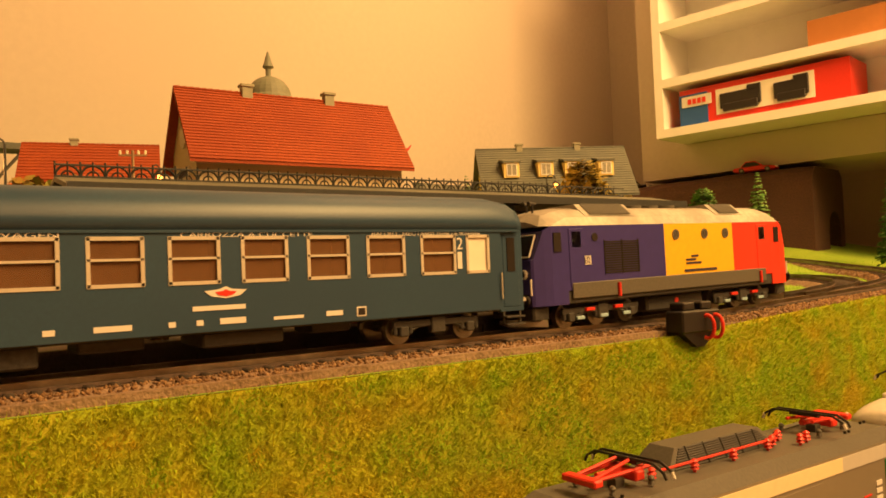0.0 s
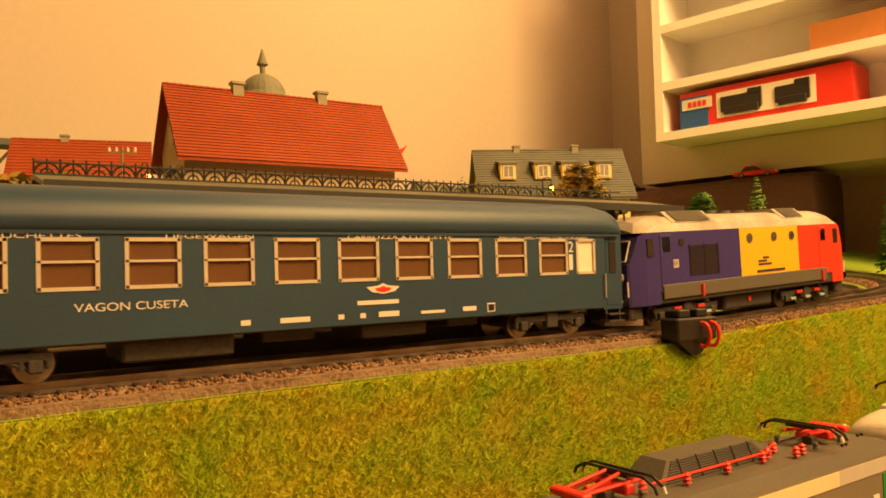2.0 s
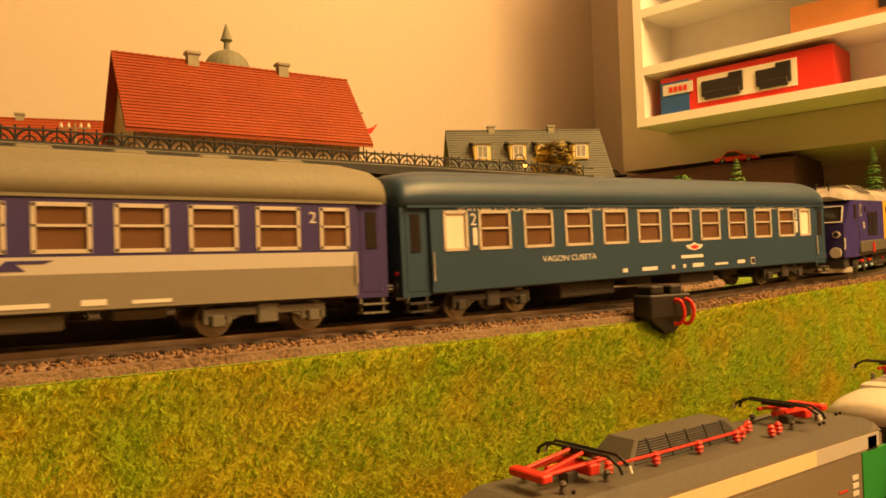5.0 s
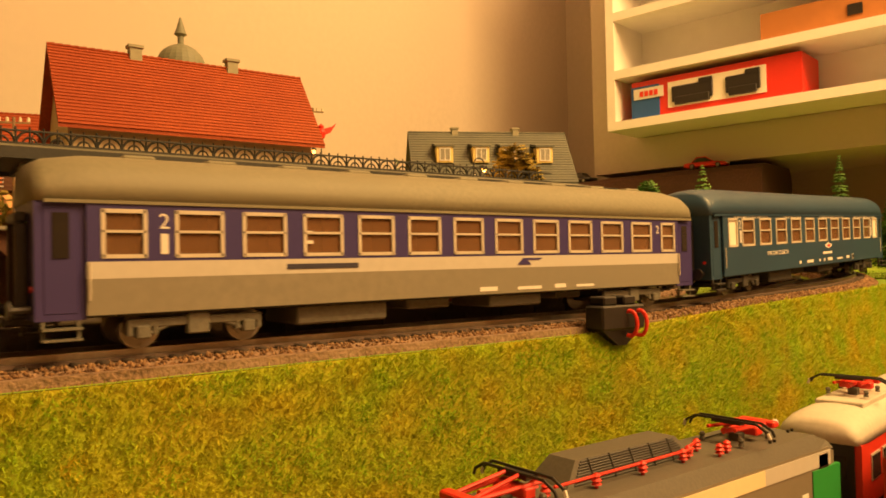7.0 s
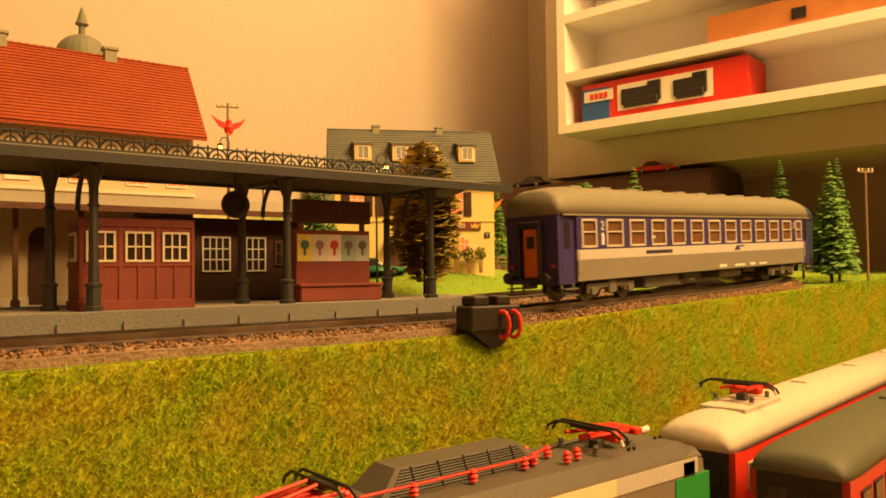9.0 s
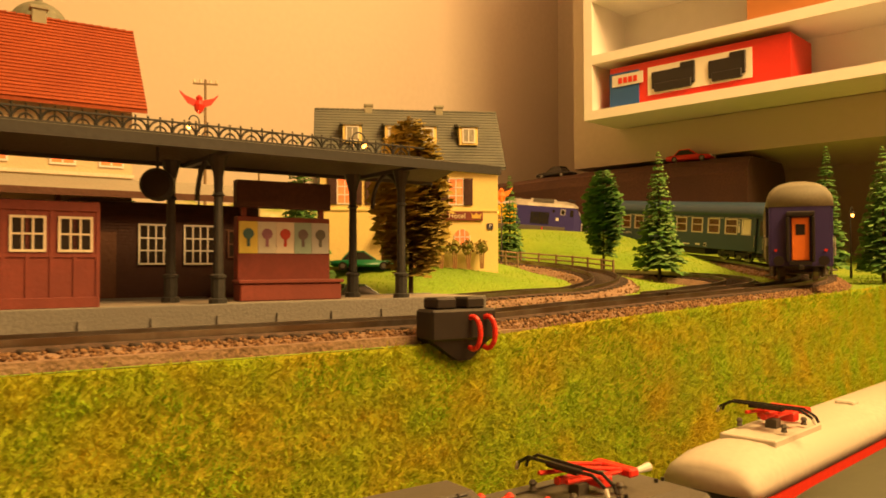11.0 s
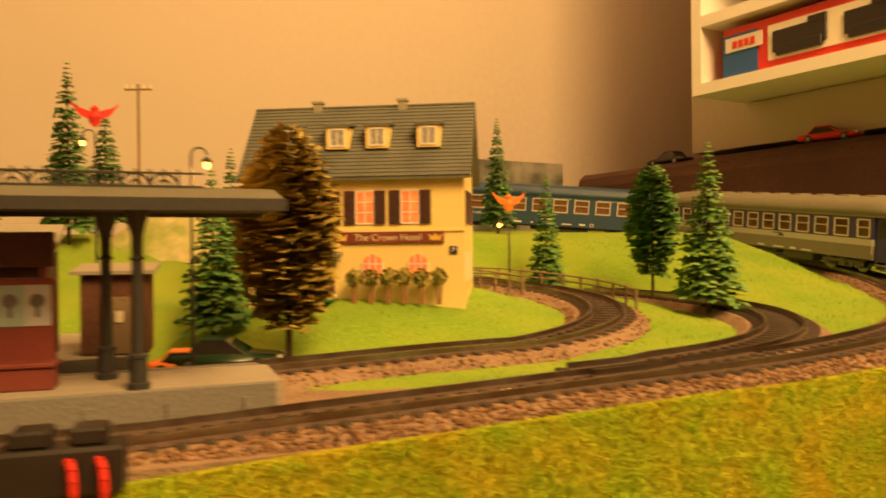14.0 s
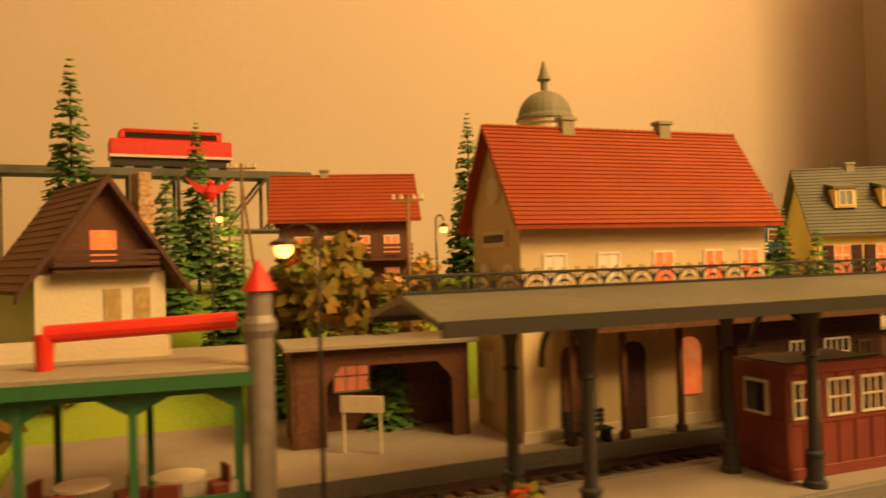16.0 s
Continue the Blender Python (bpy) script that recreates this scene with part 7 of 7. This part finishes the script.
def telegraph(x, y, top, base=None, arms=1, a_frame=False):
    t = thing("telegraph_pole", "weathered wooden telegraph pole with insulators", "pole", pose(x, y, land(x, y) if base is None else base, 0, 0, -20), "telegraph poles")
    h = top - t.location.z
    b = B()
    tube(b, (0, 0, -0.003), (0, 0, h), 0.0011, 0.0008, seg=8)
    if a_frame:
        tube(b, (0.012, 0, -0.003), (0, 0, h * 0.9), 0.0010, 0.0007, seg=8)
    part("pole", b, M_POLE, t)
    for k in range(arms):
        b = B()
        zz = h - 0.003 - 0.006 * k
        cube(b, -0.0080, 0.0080, -0.0005, 0.0005, zz - 0.0005, zz + 0.0005)
        arm = part("crossarm", b, M_POLE, t)
        for i in (-0.0072, -0.0032, 0.0032, 0.0072):
            b = B()
            lathe(b, [(0.0004, 0), (0.0009, 0.0004), (0.0007, 0.0018), (0.0009, 0.0022), (0.0002, 0.0028)], 8, (i, 0, zz + 0.0004))
            part("insulator", b, M_STUCCO, arm)


def wings(b, p, s=1.0):
    """A small bird-shaped ornament with raised wings."""
    x, y, z = p
    lathe(b, [(0.0004 * s, -0.004 * s), (0.0022 * s, -0.0025 * s), (0.0030 * s, 0.0005 * s), (0.0016 * s, 0.0030 * s), (0.0019 * s, 0.0045 * s), (0.0003 * s, 0.0060 * s)], 10, p)
    for q in (-1, 1):
        loft(b, [[(x + q * 0.0010 * s, y - 0.0006, z - 0.001 * s), (x + q * 0.0010 * s, y + 0.0006, z - 0.001 * s), (x + q * 0.0015 * s, y + 0.0006, z + 0.0030 * s), (x + q * 0.0015 * s, y - 0.0006, z + 0.0030 * s)],
                 [(x + q * 0.0060 * s, y - 0.0004, z + 0.001 * s), (x + q * 0.0060 * s, y + 0.0004, z + 0.001 * s), (x + q * 0.0075 * s, y + 0.0004, z + 0.0050 * s), (x + q * 0.0075 * s, y - 0.0004, z + 0.0050 * s)],
                 [(x + q * 0.0098 * s, y - 0.0002, z + 0.0060 * s), (x + q * 0.0098 * s, y + 0.0002, z + 0.0060 * s), (x + q * 0.0102 * s, y + 0.0002, z + 0.0072 * s), (x + q * 0.0102 * s, y - 0.0002, z + 0.0072 * s)]])
    bmesh.ops.recalc_face_normals(b, faces=b.faces)
    return b


def street_lamp(x, y, zb, arm=(0.006, 0), ornament=None, watts=0.035, r=0.0013, base=None):
    """A thin lamp post with a glowing bulb at height zb; some carry a bird ornament."""
    z0 = land(x, y) if base is None else base
    t = thing("street_lamp", "thin black street lamp with a glowing orange bulb", "street lamp", pose(x, y, z0), "street lamps")
    h = zb - z0
    b = B()
    tube(b, (0, 0, -0.003), (0, 0, h + 0.004), 0.0007, 0.0005, seg=8)
    tube(b, (0, 0, -0.003), (0, 0, 0.010), 0.0013, 0.0010, seg=8)
    n = 7
    for k in range(n):
        a0, a1 = math.pi * k / n, math.pi * (k + 1) / n
        tube(b, (arm[0] / 2 * (1 - math.cos(a0)), arm[1] / 2 * (1 - math.cos(a0)), h + 0.004 + 0.003 * math.sin(a0)), (arm[0] / 2 * (1 - math.cos(a1)), arm[1] / 2 * (1 - math.cos(a1)), h + 0.004 + 0.003 * math.sin(a1)), 0.0004, seg=6)
    part("post", b, M_IRON, t)
    b = B()
    lathe(b, [(0.0004, 0.0044), (r * 1.5, 0.0030), (r * 1.6, 0.0020)], 12, (arm[0], arm[1], h - 0.001))
    part("shade", b, M_IRON, t)
    b = B()
    lathe(b, [(r * 0.4, -r), (r * 0.9, -r * 0.5), (r, 0.0), (r * 0.8, 0.0012), (r * 0.5, 0.0020)], 12, (arm[0], arm[1], h))
    part("bulb", b, M_BULB, t, "glowing orange bulb")
    if ornament:
        part("bird_ornament", wings(B(), (0, 0, h + 0.013), 1.15), ornament, t, "bright plastic bird ornament")
    bulb("lamp_light", (x + arm[0], y + arm[1], zb - 0.003), watts)


church()
timber_house()
chalet()
truss_bridge()
shelter()
cafe()
telegraph(0.2963, 0.4800, 0.1510)
telegraph(0.3950, 0.6300, 0.1330)
telegraph(0.0180, 0.5050, 0.1380, a_frame=True)
telegraph(0.0900, 0.4350, 0.1150)
telegraph(0.7300, 0.2150, 0.1050)
street_lamp(0.5140, 0.4310, 0.0665, (-0.009, -0.005), M_ORANGE)
street_lamp(0.7950, 0.3000, 0.0680, (0.004, 0))
street_lamp(0.2760, 0.4300, 0.1090, (-0.006, 0), M_RED)
street_lamp(0.0100, 0.2900, 0.0860, (-0.009, 0.004), None, 0.03, 0.0026, 0.0003)
street_lamp(0.0950, 0.4100, 0.0960, (0.004, 0))
street_lamp(-0.0020, 0.4700, 0.1050, (0.004, 0), M_RED)
street_lamp(-0.1500, 0.5200, 0.1420, (0.004, 0), M_RED)
street_lamp(0.3180, 0.3164, 0.0870, (0.0060, -0.002), None)


def far_hills():
    for x, y, rx, ry, h, seed in ((0.330, 0.610, 0.085, 0.060, 0.050, 1.0), (-0.190, 0.560, 0.110, 0.060, 0.060, 4.0), (0.440, 0.680, 0.090, 0.050, 0.030, 7.0)):
        v, fa = [], []
        n, m = 22, 9
        for i in range(m + 1):
            for k in range(n):
                a = 2 * math.pi * k / n
                q = i / m
                wob = 1 + 0.20 * noise.noise((math.cos(a) * 2 + seed, math.sin(a) * 2, q))
                v.append((x + rx * q * wob * math.cos(a), y + ry * q * wob * math.sin(a), land(x, y) - 0.01 + (h + 0.01) * math.cos(q * math.pi / 2) ** 0.7 * (1 + 0.15 * noise.noise((q * 4, a, seed)))))
        for i in range(m):
            for k in range(n):
                fa.append((i * n + k, i * n + (k + 1) % n, (i + 1) * n + (k + 1) % n, (i + 1) * n + k))
        tagged(raw("hill", v, fa, M_ROCK), "green and ochre painted scenery hill", "hill")


far_hills()


# ---- round the hotel ----
def clump(b, p, r, seed, n=70):
    rng = np.random.default_rng(seed)
    for _ in range(n):
        d = rng.normal(0, 1, 3)
        d /= np.linalg.norm(d)
        q = Vector(p) + Vector(d * r * rng.uniform(0.55, 1.05))
        u = Vector(rng.normal(0, 1, 3)).normalized() * r * 0.30
        w = Vector(d).cross(u).normalized() * r * 0.24
        b.faces.new([b.verts.new(q + s) for s in (u, w, -u, -w)])
    return b


def hedge_trees():
    m = HOTEL.matrix_basis
    for k in range(6):
        t = thing("standard_shrub", "small round-headed shrub in front of the hotel", "shrub", m @ pose(0.0015 + 0.0090 * k, -0.0335, -0.001), "hotel shrubs")
        b = B()
        for s in (-1, 0, 1):
            tube(b, (0.0008 * s, 0, -0.002), (0.0014 * s, 0, 0.0090), 0.0005, 0.0004, seg=6)
        part("stem", b, mat("pale_bark", (0.34, 0.18, 0.07), 0.8, var=0.2), t)
        part("crown", clump(B(), (0, 0, 0.0120), 0.0048, 20 + k, 90), M_LEAF, t)
    t = thing("bushy_tree", "bushy brown-green tree with orange blossom", "tree", pose(0.0367, 0.4150, land(0.037, 0.415)))
    b = B()
    tube(b, (0, 0, -0.003), (0, 0, 0.045), 0.0022, 0.0010, seg=8)
    for a in range(5):
        tube(b, (0, 0, 0.030), (0.016 * math.cos(a * 1.26), 0.016 * math.sin(a * 1.26), 0.055), 0.0009, 0.0004, seg=6)
    part("trunk", b, M_TRUNK, t)
    b = B()
    for k in range(9):
        clump(b, (0.016 * math.cos(k * 2.4), 0.014 * math.sin(k * 2.4), 0.050 + 0.004 * k), 0.0120, 60 + k, 90)
    part("crown", b, M_LEAF, t)
    part("blossom", clump(B(), (-0.010, -0.010, 0.082), 0.0070, 77, 80), M_ORANGE, t)
    t = thing("blossom_bush", "bush full of small pale blossoms", "bush", pose(0.0950, 0.4550, land(0.095, 0.455)))
    b = B()
    for k in range(6):
        clump(b, (0.008 * math.cos(k * 2.4), 0.008 * math.sin(k * 2.4), 0.010 + 0.009 * k), 0.0095, 90 + k, 60)
    part("crown", b, M_LEAF, t)
    b = B()
    for k in range(6):
        clump(b, (0.008 * math.cos(k * 2.4), 0.008 * math.sin(k * 2.4), 0.010 + 0.009 * k), 0.0100, 190 + k, 22)
    part("blossom", b, mat("cream_blossom", (0.75, 0.42, 0.18), 0.7), t)
    for x, y, r in ((-0.075, 0.455, 0.016), (-0.100, 0.430, 0.018), (0.470, 0.470, 0.010), (0.480, 0.455, 0.008)):
        t = thing("bush", "dark olive bush on the ground", "bush", pose(x, y, land(x, y)))
        part("crown", clump(B(), (0, 0, r * 0.8), r, int(x * 900) + 400, 140), M_LEAF, t)


hedge_trees()


def fence(a, b_, off, label):
    """A low post and rail fence beside the bending track."""
    t = thing("fence", label, "fence")
    prev = None
    for s in np.arange(a, b_, 0.0125):
        p, q = yard_line(s), yard_line(s + 0.002)
        d = (q - p).normalized()
        c = p + Vector((-d.y, d.x, 0)) * off
        b = B()
        cube(b, c.x - 0.0006, c.x + 0.0006, c.y - 0.0006, c.y + 0.0006, c.z - 0.009, c.z + 0.0068)
        part("post", b, M_POLE, t)
        if prev is not None:
            b = B()
            for zz in (0.0022, 0.0058):
                tube(b, prev + Vector((0, 0, zz)), c + Vector((0, 0, zz)), 0.0006, seg=5)
            part("rail", b, M_POLE, t)
        prev = c
    return t


fence(0.560, 0.760, -0.0190, "low brown post-and-rail fence on the outer edge of the bridge")
fence(0.625, 0.800, 0.0190, "low brown post-and-rail fence on the inner edge of the bridge")


def plate_bridge():
    t = thing("plate_bridge", "grey girder bridge under the bending track", "bridge")
    for off in (-0.0175, 0.0175):
        part("girder", swept(B(), yard_line, 0.655, 0.790, 0.012, [(off - 0.0012, -0.0130), (off - 0.0012, -0.0030), (off + 0.0012, -0.0030), (off + 0.0012, -0.0130)]), M_POLE, t)


plate_bridge()


# ---- far right ----
def back_board():
    t = thing("picture_board", "dark printed scenery board leaning on the wall", "board", pose(0.735, 0.905, 0.066, 0, 0, 10))
    box("panel", -0.16, 0.10, -0.003, 0.003, 0, 0.100, mat("dark_print", (0.045, 0.055, 0.045), 0.5, var=0.6, scale=60, second=(0.30, 0.29, 0.25), big=28), t)
    w = thing("white_railcar", "white carriage with round windows standing before the tunnel", "railway coach", pose(0.885, 0.560, 0.047, 0, 0, 103))
    box("body", -0.045, 0.110, -0.006, 0.006, 0.010, 0.042, M_WHITE, w, bev=0.003)
    box("chassis", -0.043, 0.108, -0.005, 0.005, -0.004, 0.010, M_DKGREY, w)
    for k in range(6):
        b = B()
        tube(b, (-0.030 + 0.025 * k, 0.0058, 0.0330), (-0.030 + 0.025 * k, 0.0066, 0.0330), 0.0026, seg=14)
        part("porthole", b, M_GLASSD, w)


back_board()
fl = thing("flower_tub", "tub of red flowers at the platform edge", "flowers", pose(0.0560, 0.2520, 0.0120))
part("leaves", clump(B(), (0, 0, 0.004), 0.0060, 301, 100), M_LEAF, fl)
part("blossom", clump(B(), (-0.003, -0.001, 0.0055), 0.0042, 302, 60), M_RED, fl)


# ---- the train's run ----
RUN = [(0.0, 0.1903), (1.5, 0.2368), (2.5, 0.2753), (3.5, 0.3302), (4.5, 0.4035), (7.0, 0.6640), (7.5, 0.7210), (8.0, 0.7960), (8.5, 0.8720), (9.0, 0.9400), (11.5, 1.186), (12.0, 1.242), (12.5, 1.301), (13.0, 1.38), (13.5, 1.446), (14.5, 1.49), (16.0, 1.53)]


def run_at(t):
    """How far the front of the first coach has come, eased between the rows."""
    ts, ss = [r[0] for r in RUN], [r[1] for r in RUN]
    k = max(0, min(len(ts) - 2, int(np.searchsorted(ts, t)) - 1))

    def slope(i):
        a, b = max(0, i - 1), min(len(ts) - 1, i + 1)
        return (ss[b] - ss[a]) / (ts[b] - ts[a])
    h = ts[k + 1] - ts[k]
    u = (t - ts[k]) / h
    return (2 * u**3 - 3 * u**2 + 1) * ss[k] + (u**3 - 2 * u**2 + u) * h * slope(k) + (-2 * u**3 + 3 * u**2) * ss[k + 1] + (u**3 - u**2) * h * slope(k + 1)


def on_line(s, half):
    """The pose of a vehicle whose middle is s along the line and whose bogies sit at half either way."""
    a, b = main_line(s - half), main_line(s + half)
    d = b - a
    yaw = math.degrees(math.atan2(d.y, d.x))
    pitch = -math.degrees(math.atan2(d.z, math.hypot(d.x, d.y)))
    m = (a + b) / 2
    return pose(m.x, m.y, m.z, 0, pitch, yaw)


for vehicle, k in ((COACH1, 1.0726), (COACH2, 1.130), (LOCO, 1.0726)):
    vehicle.scale = (k, 1.0726, 1.0726)


def motions():
    times = [k * 0.5 for k in range(33)]
    walk(COACH1, [(t, on_line(run_at(t) - 0.1486, 0.105)) for t in times])
    walk(COACH2, [(t, on_line(run_at(t) - 0.4535, 0.105)) for t in times])
    walk(LOCO, [(t, on_line(run_at(t) + 0.1019, 0.054)) for t in times])


motions()
